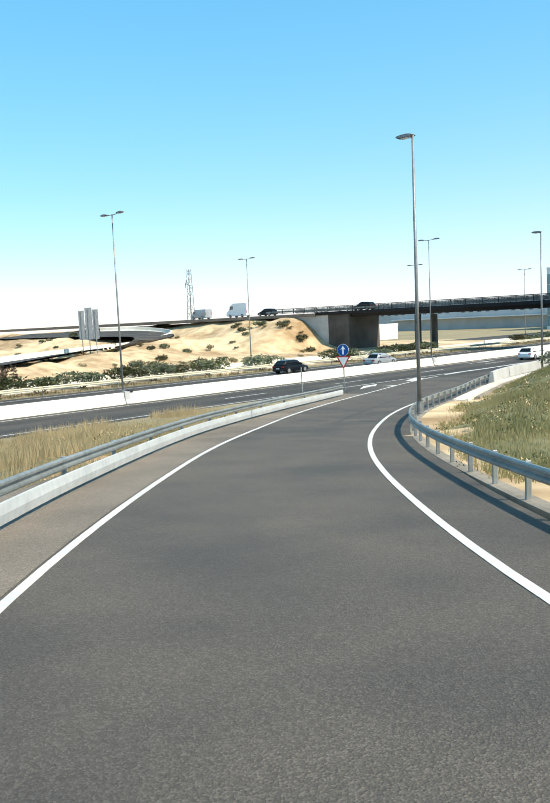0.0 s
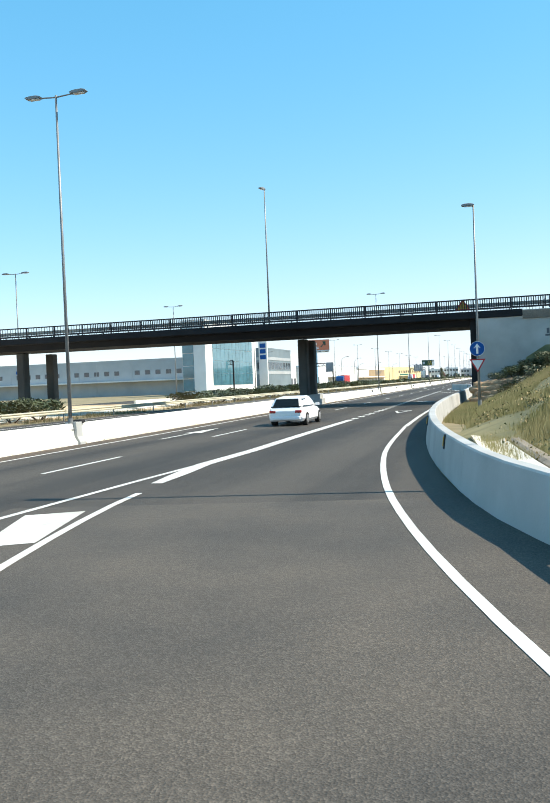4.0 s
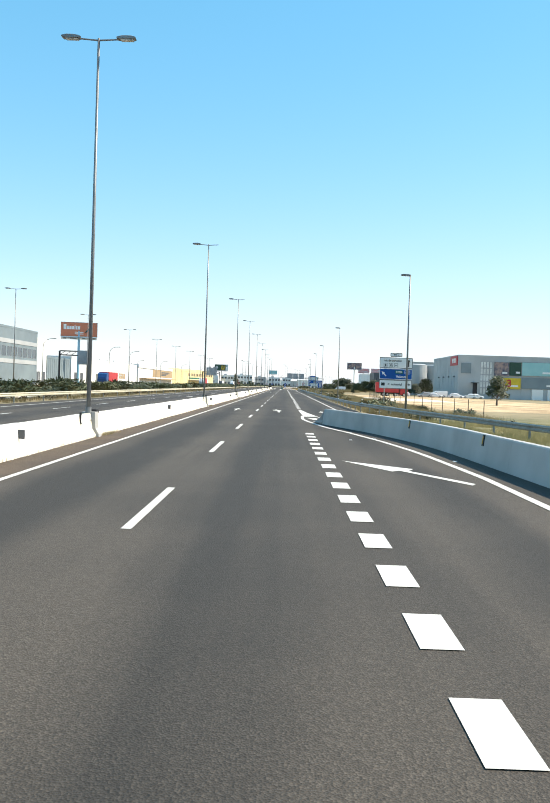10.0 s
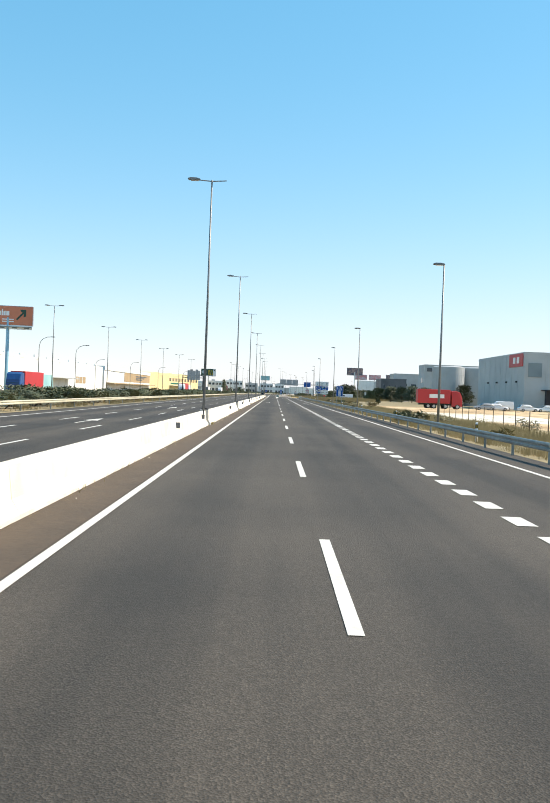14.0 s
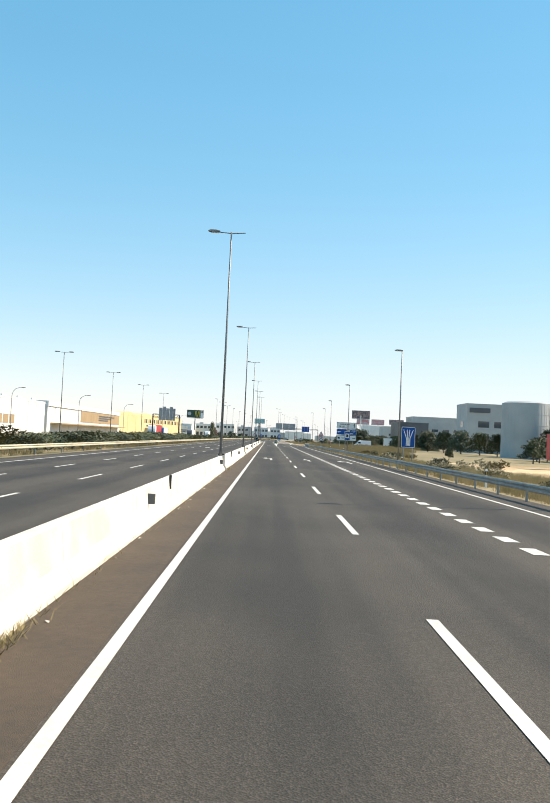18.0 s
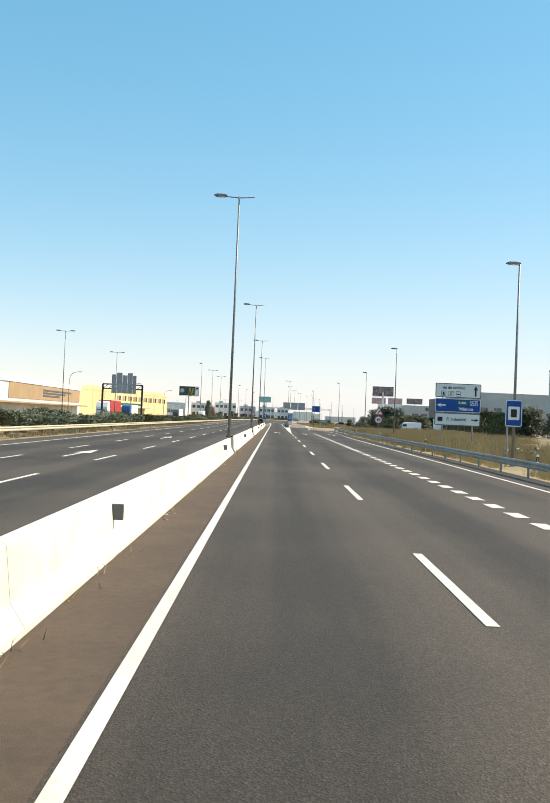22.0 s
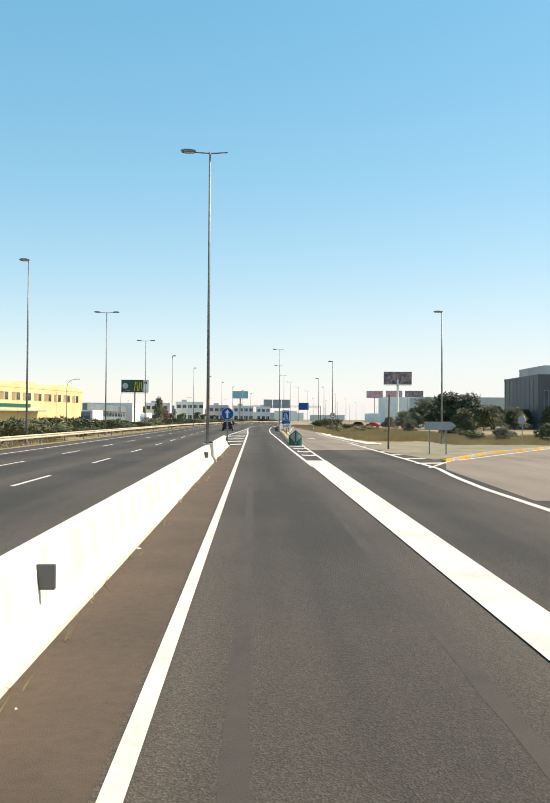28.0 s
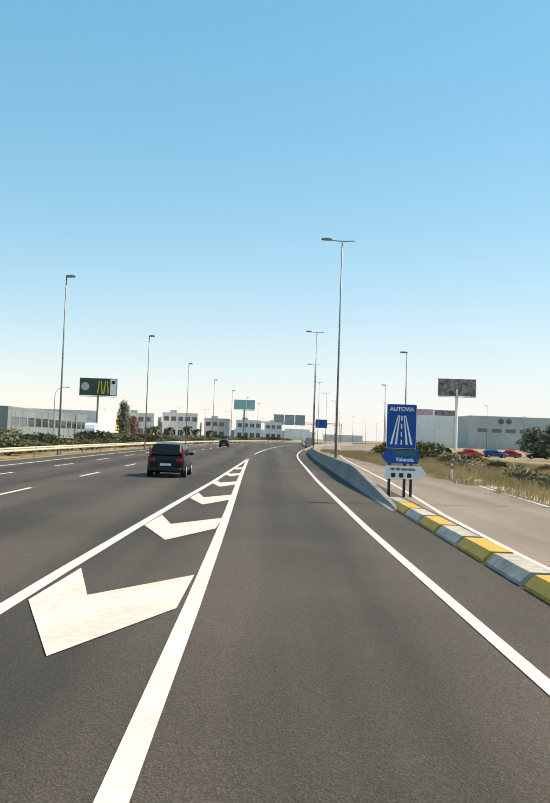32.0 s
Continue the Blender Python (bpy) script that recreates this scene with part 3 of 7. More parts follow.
def poly(pts, name="painted_arrow", z=ZM):
    mb = MB().add([(x, y, z) for x, y in pts], [tuple(range(len(pts)))])
    return part(name, mb, M_WORN if name in ("painted_arrow", "chevron", "hatch_bar") else M_PAINT, marks)


def rect_mesh(w, l):
    return MB().add([(-w / 2, 0, 0), (w / 2, 0, 0), (w / 2, l, 0), (-w / 2, l, 0)], [(0, 1, 2, 3)]).mesh("lane_dash", M_PAINT)


XL, XD, XR = 1.45, 4.95, 11.85
line(XL, -100, 590, 0.15)
line(lambda y: lerp(y, [590, 605, 620, 634, 645, 663, 700, 740, 770, 900], [1.45, 1.43, 1.42, 1.42, 1.35, 1.2, 1.0, 1.5, 1.8, 2.5]) + cx(y), 590, 1100, 0.2)
dash, dash2 = rect_mesh(0.15, 4.5), rect_mesh(0.36, 1.0)
for k in range(-7, 27):
    part("lane_dash", dash, None, marks, at=pose(XD, 150.7 + 12.93 * k, ZM))
for k in range(-4, 70):
    for x in (-4.9, -8.42):
        y = 12.5 * k + 8.8 - (3.0 if x < -6 else 0)
        part("lane_dash", dash, None, marks, at=pose(x - max(0, y - 520) * 0.008 + cx(y), y, ZM))
for k in range(0, 40):
    y = 108.9 + 2 * k
    part("short_dash", dash2, None, marks, at=pose(lerp(y, [108, 123, 146, 156, 165, 180, 190], [8.8, 8.8, 8.52, 8.48, 8.39, 8.28, 8.27]), y, ZM))
for k in range(0, 141):
    part("short_dash", dash2, None, marks, at=pose(8.48, 224.7 + 2 * k, ZM)) if 224 + 2 * k < 506 else None
line(lambda y: lerp(y, [540, 546, 551, 556, 570, 585, 620], [9.15, 9.3, 9.65, 10.2, 10.4, 10.6, 10.9]), 540, 592, 0.22, 2.0)
line(lambda y: lerp(y, [486, 501, 515, 530, 538, 542, 546.5, 552, 555, 560], [XR if not callable(XR) else XR(486), 12.3, 12.6, 12.4, 12.15, 12.3, 12.95, 15.1, 17.2, 22]), 486, 560, lambda y: lerp(y, [543, 549, 560], [0.17, 0.42, 0.75]), 1.5)
line(lambda y: lerp(y, [563, 566.5, 582.7, 600], [12.9, 15.1, 25.5, 38]), 563, 600, 0.26, 2.0, z=0.014)
for k in range(6):
    y = 559.5 + 4.6 * k
    x = lerp(y, [556, 570, 585], [9.85, 10.25, 10.6]) + 0.1
    poly([(x, y), (x + 1.5, y + 0.5), (x + 1.5, y + 1.3), (x, y + 0.9)], "hatch_bar", 0.013)
part("painted_line", MB().sweep([(9.9, 556.4, 0.016), (11.9, 561.4, 0.016), (15.9, 569.6, 0.016), (22, 578.6, 0.016), (28, 584.8, 0.016)], [(-0.07, 0), (0.07, 0), (0.07, -0.004), (-0.07, -0.004)]), M_PAINT, marks)
line(-1.5, -100, 586, 0.16)
line(-12.05, -100, 1100, 0.16)
# slip road edges
ledge = lambda y: lerp(y, [20, 27, 31, 36, 39, 42.5, 45, 48, 52, 56.4, 63, 68, 72, 77, 80, 84, 90], [-2.2, -2.15, -2.05, -2.3, -2.38, -2.42, -2.5, -2.78, -2.98, -3.15, -3.36, -3.3, -3.2, -3.2, -3.25, -3.2, -2.5])
redge = lambda y: lerp(y, [20, 27, 31, 35, 40, 45, 49.3, 53.7, 57.4, 62, 66.6, 70.3, 73.2, 77, 80, 83, 88, 93, 103], [3.12, 3.1, 3.05, 2.78, 2.62, 2.43, 2.2, 2.1, 2.13, 2.16, 2.24, 2.26, 2.22, 2.08, 1.95, 1.85, 1.6, 1.52, 1.7])
def eased(f):
    """The same curve without its corners."""
    return lambda y: sum(f(y + d) for d in (-3, -2, -1, 0, 1, 2, 3)) / 7


for off, a, b, nm in ((eased(ledge), -5, 83, "painted_line"), (eased(redge), -5, 104, "painted_line")):
    pts = ramp_line(off, a, b, 0.012)
    mb = MB().sweep(pts, [(-0.07, 0), (0.07, 0), (0.07, -0.004), (-0.07, -0.004)])
    part(nm, mb, M_PAINT, marks)
line(lambda y: lerp(y, [103, 112, 125, 150, 172, 179, 184, 190, 193, 200, 203, 208], [12.5, 12.25, 12.07, 12.1, 12.0, 11.6, 11.0, 10.0, 9.33, 8.5, 8.3, 8.4]), 103, 208, 0.2, 2.0)
# gore where the slip road meets the motorway
line(lambda y: lerp(y, [40, 60, 70, 80, 85, 88, 92, 100], [8.2, 8.2, 8.15, 8.16, 8.45, 8.62, 8.85, 8.8]), 40, 97, 0.16)
line(lambda y: lerp(y, [84, 88, 92, 100, 109], [9.1, 8.72, 8.85, 8.78, 8.8]), 84, 110, lambda y: lerp(y, [83, 86, 107], [0.2, 0.42, 0.4]), 2.0, z=0.013)
poly([(10.35, 69.6), (8.83, 72.1), (8.87, 73.9), (10.2, 71.8), (11.2, 73.6), (11.5, 72.6), (10.5, 70.6)], "chevron")
poly([(9.42, 77.2), (8.5, 79.8), (9.4, 80.3), (10.1, 77.6)], "chevron")
poly([(11.5, 67.7), (11.95, 70.0), (12.4, 68.9), (11.6, 67.9)], "chevron")
poly([(8.45, 206.6), (8.34, 221.0), (8.5, 221.0), (9.38, 207.3)], "gore_wedge", 0.014)
poly([(8.6, 205.0), (8.95, 204.4), (9.2, 204.6), (9.5, 202.1), (9.35, 201.1), (8.9, 202.2)], "chevron", 0.014)
line(XR, 203, 486, 0.16)
line(lambda y: 9.7 if y < 203 else lerp(y, [201, 207, 216, 222], [9.9, 9.42, 8.8, 8.5]), 201.5, 222, 0.12, 2.0)
# merge arrows, give-way triangle
for y0 in (136.4, 170.5):
    poly([(11.5, y0), (10.35, y0 + 2.4), (10.55, y0 + 2.9), (8.8, y0 + 4.6), (9.9, y0 + 2.1), (10.1, y0 + 2.4), (11.35, y0 - 0.3)], "merge_arrow")
mb = MB()
tri = lambda w, l, y: [(10.47 - w / 2, y), (10.47 + w / 2, y), (10.47, y - l)]
o, i = tri(1.16, 3.5, 120.05), tri(0.74, 2.3, 119.75)
mb.add([(x, y, ZM) for x, y in o + i], [(0, 1, 4, 3), (1, 2, 5, 4), (2, 0, 3, 5)])
part("give_way_triangle", mb, M_PAINT, marks)


def arrow(x, y, kind=0, s=1.0):
    """A lane arrow that begins at y: 0 straight, 1 bends left, 2 turns left."""
    if kind == 0:
        pts = [(-0.08, 0), (0.08, 0), (0.08, 3.6), (0.42, 3.6), (0, 7.2), (-0.42, 3.6), (-0.08, 3.6)]
    elif kind == 1:
        pts = [(0.05, 0), (0.2, 0), (0.2, 3.4), (0.42, 3.1), (-0.15, 6.4), (-0.42, 3.9), (-0.02, 3.7)]
    else:
        pts = [(0.2, 0), (0.42, 0), (0.4, 5.4), (-0.1, 5.7), (-0.1, 7.4), (-0.6, 5.2), (-0.12, 3.6), (-0.1, 4.7), (0.2, 4.5)]
    poly([(x + u * s, y + v * s) for u, v in pts])


arrow(3.25, 214.85, 0, 0.81), arrow(6.6, 213.5, 1, 1.1), arrow(10.35, 212.3, 1, 1.1)
arrow(2.9, 375.0, 2), arrow(6.8, 376.2, 1), arrow(10.4, 374.9, 2)
arrow(3.0, 497.2, 2), arrow(6.85, 496.6, 1), arrow(10.6, 496.6, 2)
arrow(3.0, 98, 0), arrow(8.5, 604, 1)
for y in (150, 262, 300, 420, 450, 540):
    arrow(-6.7, y + 3, 0)
# wide line, gore and chevrons at the far fork
poly([(4.86, 498), (4.8, 520), (4.84, 562), (5.9, 562), (5.6, 540), (5.3, 520), (5.0, 498)], "wide_line", 0.015)
line(lambda y: lerp(y, [557, 580, 600, 640, 662, 690, 717, 800], [4.86, 4.77, 4.8, 4.76, 5.05, 5.7, 6.3, 9]) + cx(y), 557, 1100, 0.17, 4.0)
line(lambda y: lerp(y, [557, 583, 592, 612, 636, 645, 659, 685, 800], [5.75, 6.08, 6.3, 6.75, 7.15, 7.55, 8.6, 10.0, 16]) + cx(y), 557, 1000, 0.14, 4.0)
line(lambda y: lerp(y, [590, 625, 634, 649, 665, 690, 760, 1000], [11.2, 11.0, 11.5, 12.2, 13.5, 15.5, 23.5, 40]) + cx(y), 590, 900, 0.12, 4.0)
for y in (567.4, 572.4, 577.6, 582.6):
    a, b = lerp(y, [557, 590], [5.0, 5.1]), lerp(y, [557, 590], [5.75, 6.35])
    poly([(a, y + 1.4), (a, y), ((a + b) / 2, y - 0.5), (b, y), (b, y + 1.4), ((a + b) / 2, y + 0.9)], "chevron", 0.013)
poly([(0.35, 585.0), (0.3, 586.9), (1.22, 588.6), (1.25, 586.5)], "chevron", 0.013)
for y in (596.6, 606.0, 614.8, 623.9, 633.3, 641.6, 649.8, 658.4, 667.0, 675.6):
    a = lerp(y, [585, 604, 615, 632, 641, 649, 690], [-1.35, -1.22, -0.88, -0.6, -0.4, -0.1, 0.7])
    poly([(a + 0.1, y + 1.2), (a, y - 1.2), (a * 0.45 + 0.55, y - 3.6), (1.25, y - 1.4), (1.27, y + 0.9), (a * 0.6 + 0.4, y - 0.8)], "chevron", 0.013)
line(lambda y: lerp(y, [585, 607, 614, 633, 645, 658, 690, 720], [-1.52, -1.35, -1.1, -0.72, -0.36, 0.1, 0.9, 1.2]) + cx(y), 585, 720, 0.2, 4.0)

# ---- concrete barriers ----
NJ = [(-0.3, 0), (-0.3, 0.08), (-0.16, 0.3), (-0.1, 0.82), (-0.07, 0.85), (0.07, 0.85), (0.1, 0.82), (0.16, 0.3), (0.3, 0.08), (0.3, 0)]


PLAIN = [(-0.24, 0), (-0.13, 0.83), (-0.1, 0.86), (0.1, 0.86), (0.13, 0.83), (0.24, 0)]


def barrier(name, pts, material, label, seg=6.0, gap=0.012, prof=NJ):
    """A concrete barrier cut into lengths."""
    top = thing(name, label, "barrier", kind="structure")
    p = np.array(pts, float)
    s = np.r_[0, np.cumsum(np.linalg.norm(np.diff(p[:, :2], axis=0), axis=1))]
    n = max(1, round(s[-1] / seg))
    straight = abs(p[:, 0] - p[0, 0]).max() < 1e-6
    shared = MB().sweep([(0, 0, 0), (0, s[-1] / n - gap, 0)], prof).mesh("barrier_length", material) if straight else None
    for i in range(n):
        a, b = s[-1] * i / n, s[-1] * (i + 1) / n - gap
        if straight:
            part("barrier_length", shared, None, top, at=pose(p[0, 0], p[0, 1] + a, 0))
        else:
            q = [tuple(np.interp(t, s, p[:, k]) for k in range(3)) for t in np.linspace(a, b, 5)]
            part("barrier_length", MB().sweep(q, prof), material, top)
    return top


median = barrier("median_barrier", [(0.05, -60, 0), (0.05, 581.0, 0)], M_WHITEWALL, "whitewashed concrete barrier between the carriageways, stained at the foot")


def barrier_end(stations, x0=0.0):
    """The barrier's section lofted along y: (shift, y, height factor, width factor)."""
    n, m = len(NJ), len(stations)
    vs = [(x0 + dx + x * w, y, z * k) for dx, y, k, w in stations for x, z in NJ]
    return MB().add(vs, [tuple(range(n - 1, -1, -1)), tuple(range((m - 1) * n, m * n))] + [(r * n + k, r * n + (k + 1) % n, (r + 1) * n + (k + 1) % n, (r + 1) * n + k) for r in range(m - 1) for k in range(n)])


part("barrier_end", barrier_end(((0.0, 581.0, 1.0, 1.0), (0.02, 581.4, 0.78, 1.0), (0.03, 582.0, 0.5, 1.02), (0.04, 583.2, 0.42, 1.0), (0.05, 583.6, 0.3, 0.7)), 0.05), M_WHITEWALL, median, "sloping rounded end of the barrier")
slip_pts = smooth_path([(17.65, 77.1, 0), (16.7, 79.8, 0), (15.6, 85, 0), (14.85, 90, 0), (14.15, 97, 0), (13.72, 104, 0), (13.5, 111, 0), (13.42, 120, 0), (13.45, 130, 0), (13.5, 142, 0),
                         (13.5, 156, 0), (13.2, 173, 0), (12.6, 183, 0), (11.2, 190.5, 0), (10.1, 194.6, 0), (9.5, 197.0, 0)], 1.5)
barrier("slip_barrier", slip_pts, M_CONCW, "pale concrete barrier curving beside the slip road", prof=PLAIN)
barrier("loop_parapet", smooth_path([(-46, 62, 1.2), (-55, 72, 1.5), (-62, 92.5, 2.2), (-70, 109, 2.6), (-79.5, 123, 4.2), (-88, 122.5, 5.0), (-98, 119, 5.2)], 2.0), M_WHITEWALL, "whitewashed parapet of the loop road")
barrier("verge_wall", [(-21.2, -60, -0.06), (-21.2, 126, -0.06)], M_WHITEWALL, "low whitewashed wall behind the oleanders")
barrier("verge_wall", [(-21.2, 146, -0.06), (-21.2, 236, -0.06)], M_WHITEWALL, "low whitewashed wall behind the oleanders")
fx = lambda y: 6.4 + (y - 645) * 0.026 + cx(y)
# Barrier concrete in a darker grey that includes the shade on its road side.
M_GREYBARRIER = mat("shade_grey_barrier", (0.29, 0.275, 0.255), 0.9, (0.17, 0.165, 0.155), 1.3, 0.3, 0.6, 0.3, 20)
fork = barrier("fork_barrier", [(fx(y), y, 0) for y in range(663, 980, 4)], M_GREYBARRIER, "grey concrete barrier between motorway and service road")
part("barrier_end", barrier_end([(fx(y), y, k, w) for y, k, w in ((646.4, 0.04, 0.8), (647.0, 0.12, 0.95), (651, 0.36, 1.0), (656, 0.66, 1.0), (660, 0.9, 1.0), (663, 1.0, 1.0))]), M_GREYBARRIER, fork, "long sloping start of the barrier")
# The nose takes the same darkened grey, as its near face lies in shade.
nose = barrier_end(((0, 0.0, 1.02, 0.85), (0, 0.6, 0.76, 0.95), (0, 1.4, 0.4, 1.0), (0, 2.4, 0.17, 0.95), (0, 3.1, 0.04, 0.7)))
solid("barrier_nose", nose, M_GREYBARRIER, "sloping concrete end of a barrier, coloured dark for its shaded side", "barrier", pose(9.5, 197.0, 0, 0, 0, 8))
# reflectors on the barriers
rf = MB().box(-0.06, 0.15, -0.03, 0.03, -0.12, 0.12, 0.008).mesh("reflector", M_DARKGREY)
rfa = MB().box(-0.045, -0.025, -0.035, 0.035, -0.1, 0.12, 0.006).mesh("amber_strip", M_AMBER)
rfb = MB().box(-0.025, 0.03, -0.08, 0.08, -0.16, 0.17, 0.008).mesh("black_plate", M_SIGNBLACK)
rft = MB().box(-0.02, 0.05, -0.05, 0.05, -0.2, 0.2, 0.01).mesh("marker_plate", M_SIGNBLACK)
rfw = MB().box(0.05, 0.056, -0.035, 0.035, -0.15, 0.12).mesh("white_field", M_SIGNWHITE)
for y in (173.3, 200, 227, 254, 265.4, 292.4, 319, 346, 373, 400, 426, 451.4, 472.6, 503.5, 529.5, 555.2, 580.6):
    tagged(part("reflector", rf, None, at=pose(0.19, y, 0.58)), "small dark grey square reflector plate on the white barrier", "reflector", "reflectors on the barrier")
for k in range(6, len(slip_pts) - 4, 6):
    a, b = slip_pts[k], slip_pts[k + 1]
    r = thing("reflector", "amber and black reflector on the concrete barrier", "reflector", pose(a[0] - 0.155, a[1], 0.68, 0, 7, -math.degrees(math.atan2(b[0] - a[0], b[1] - a[1]))), "amber reflectors")
    part("amber_strip", rfa, None, r, "amber strip")
    part("black_plate", rfb, None, r, "black plate")
for y in (179.6, 221.0, 266.3, 304.8, 323.0, 359.5):
    r = thing("barrier_marker", "upright black marker plate with a white field on the barrier", "marker", pose(0.17, y, 0.74), "barrier markers")
    part("plate", rft, None, r)
    part("white_field", rfw, None, r, "white field")


RAIL = lambda y: lerp(y, [20, 28, 31, 34, 39, 41, 43.5, 47.5, 50, 53.7, 56, 61, 66, 69, 72, 76, 78.5], [4.9, 4.9, 4.85, 4.65, 4.22, 4.15, 3.9, 3.74, 3.6, 3.65, 3.72, 3.98, 4.05, 3.9, 3.78, 3.76, 3.56])
RAIL = eased(RAIL)
# ---- steel guard rails ----
WB = [(0.0, -0.155), (0.03, -0.15), (0.055, -0.11), (0.055, -0.06), (0.0, -0.02), (0.0, 0.02), (0.055, 0.06), (0.055, 0.11), (0.03, 0.15), (0.0, 0.155), (-0.012, 0.12), (-0.012, -0.12)]


def guard_rail(pts, label, side=-1, material=M_STEEL, double=False, posts=True, step=4.0, zc=0.6, group="guard rails", slim=1.0):
    """A guard rail along a path; the beam stands out to the side given."""
    top = thing("guard_rail", label, "guard rail", group=group)
    p = np.array(pts, float)
    s = np.r_[0, np.cumsum(np.linalg.norm(np.diff(p[:, :2], axis=0), axis=1))]
    prof = [(side * (0.1 + u), v * slim) for u, v in WB]
    board = [(side * u, v) for u, v in ((0.1, -0.18), (0.14, -0.165), (0.165, 0.0), (0.14, 0.165), (0.1, 0.18), (0.085, 0.0))]
    n = max(1, int(s[-1] / step))
    post = MB().box(-0.05, 0.05, -0.03, 0.03, -0.4, zc + 0.12, 0.012).box(min(0, side * 0.1), max(0, side * 0.1), -0.05, 0.05, zc - 0.08, zc + 0.08).mesh("post", M_STEEL)
    at = lambda t: [float(np.interp(t, s, p[:, k])) for k in range(3)]
    for i in range(n):
        q = [at(t) for t in np.linspace(s[-1] * i / n, s[-1] * (i + 1) / n + 0.1, 4)]
        part("beam", MB().sweep([(a, b, c + zc) for a, b, c in q], prof), material, top)
        if double:
            part("lower_board", MB().sweep([(a, b, c + 0.26) for a, b, c in q], board), M_PALESTEEL, top, "plain pale lower board")
        if posts:
            a, b = q[0], q[1]
            part("post", post, None, top, at=pose(*a, 0, 0, -math.degrees(math.atan2(b[0] - a[0], b[1] - a[1]))))
    return top


guard_rail(ramp_line(lambda y: RAIL(y), -5, 78.3, 0.0), "galvanised steel guard rail on posts beside the slip road", -1, step=2.0, zc=0.56, slim=0.8)
guard_rail(ramp_line(lambda y: lerp(y, [20, 28, 33, 38, 43, 48.5, 53, 57, 61, 65, 67], [-3.7, -3.7, -3.85, -4.1, -4.35, -4.5, -4.5, -4.5, -4.55, -4.55, -4.6]), -5, 66.4, 0.0), "double galvanised steel guard rail of the gore", 1, double=True, step=4.0, zc=0.66, slim=0.8)
guard_rail([(22.5, 160, 0), (20.4, 173, 0), (18.0, 188, 0), (15.6, 206, 0), (13.9, 225, 0), (13.45, 250, 0), (13.4, 300, 0), (13.4, 400, 0), (13.2, 470, 0), (12.8, 491, 0), (12.95, 500, 0), (13.15, 508, 0), (13.5, 520, 0), (13.75, 532, 0), (13.95, 540, 0), (14.4, 545, 0), (15.2, 548.3, 0), (17, 550.8, 0), (21, 553, 0), (27, 556, 0)],
           "galvanised steel guard rail on posts beside the hard shoulder", -1)
guard_rail([(-14.9, -80, 0), (-14.9, 690, 0)] + [(-14.9 + cx(y), y, 0) for y in range(700, 1100, 20)], "cream weathered guard rail below the oleander hedge", 1, M_CREAMRAIL, posts=True, step=8.0, zc=0.62)
solid("corner_kerb", MB().sweep([(13.5, 534, 0), (13.75, 541, 0), (14.2, 545.3, 0), (15.1, 548.7, 0), (17, 551.3, 0), (21, 553.6, 0), (27, 556.6, 0)], [(-0.12, -0.06), (-0.12, 0.12), (0.12, 0.12), (0.12, -0.06)]), M_CONC, "low grey kerb round the corner under the guard rail", "kerb", kind="structure")

edge = ramp_line(lambda y: RAIL(y) + 0.05, -5, 75, 0.0)
pa, pb = ramp_line(-5.08, -5, 68, 0.009), ramp_line(lambda y: eased(ledge)(y) - 0.12, -5, 68, 0.009)
pe = MB().add([q for pair in zip(pa, pb) for q in pair], [(2 * k, 2 * k + 1, 2 * k + 3, 2 * k + 2) for k in range(len(pa) - 1)])
solid("slip_shoulder", pe, M_SLIPEDGE, "pale dusty outer edge of the slip road", "road", kind="structure")
solid("edge_kerb", MB().sweep(edge, [(-0.16, -0.1), (-0.16, 0.012), (-0.06, 0.03), (0.16, 0.03), (0.16, -0.1)]), M_RIM2, "low brown weathered kerb under the guard rail", "kerb", kind="structure")

def verge(y0, y1, outer, material, label):
    """The strip behind the guard rail of the slip road."""
    va, vb = ramp_line(lambda y: RAIL(y) + 0.2, y0, y1, 0.02), ramp_line(outer, y0, y1, 0.02)
    vg = MB()
    vg.add([q for pair in zip(va, vb) for q in pair], [(2 * k, 2 * k + 1, 2 * k + 3, 2 * k + 2) for k in range(min(len(va), len(vb)) - 1)])
    solid("verge", vg, material, label, "verge", kind="structure")
    return va, vb


verge(-5, 60.5, 5.7, M_SAND, "ochre sandy verge behind the guard rail")
va, vb = verge(59, 80, 4.72, M_CHALK, "pale rubble verge between guard rail and gutter")
rng = random.Random(19)
rub = MB()
for k in range(1500):
    i = rng.randrange(len(va) - 1)
    u, v, s = rng.random(), rng.random(), rng.uniform(0.02, 0.075)
    x, y, z = (va[i][c] * (1 - u) + vb[i][c] * u + (va[i + 1][c] - va[i][c]) * v for c in range(3))
    t = rng.uniform(0, math.tau)
    c, d = s * math.cos(t), s * math.sin(t)
    rub.add([(x - c, y - d, z - 0.01), (x + d, y - c, z - 0.01), (x + c, y + d, z - 0.01), (x - d, y + c, z - 0.01), (x + c * 0.2, y + d * 0.3, z + s * 0.8)], [(0, 1, 4), (1, 2, 4), (2, 3, 4), (3, 0, 4)])
solid("rubble", rub, M_CHALK, "pale loose stones under the guard rail", "stones", kind="stuff")

# ---- flyover ----
fly = thing("flyover", "concrete road bridge on columns, coloured dark for shade, with a steel railing", "bridge", kind="structure")
YN, YF = 131.0, 140.4
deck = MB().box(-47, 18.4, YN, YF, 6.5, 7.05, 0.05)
part("deck_slab", deck, M_SHADECONC, fly, "concrete deck edge with shade put into its near-black colour")
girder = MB()
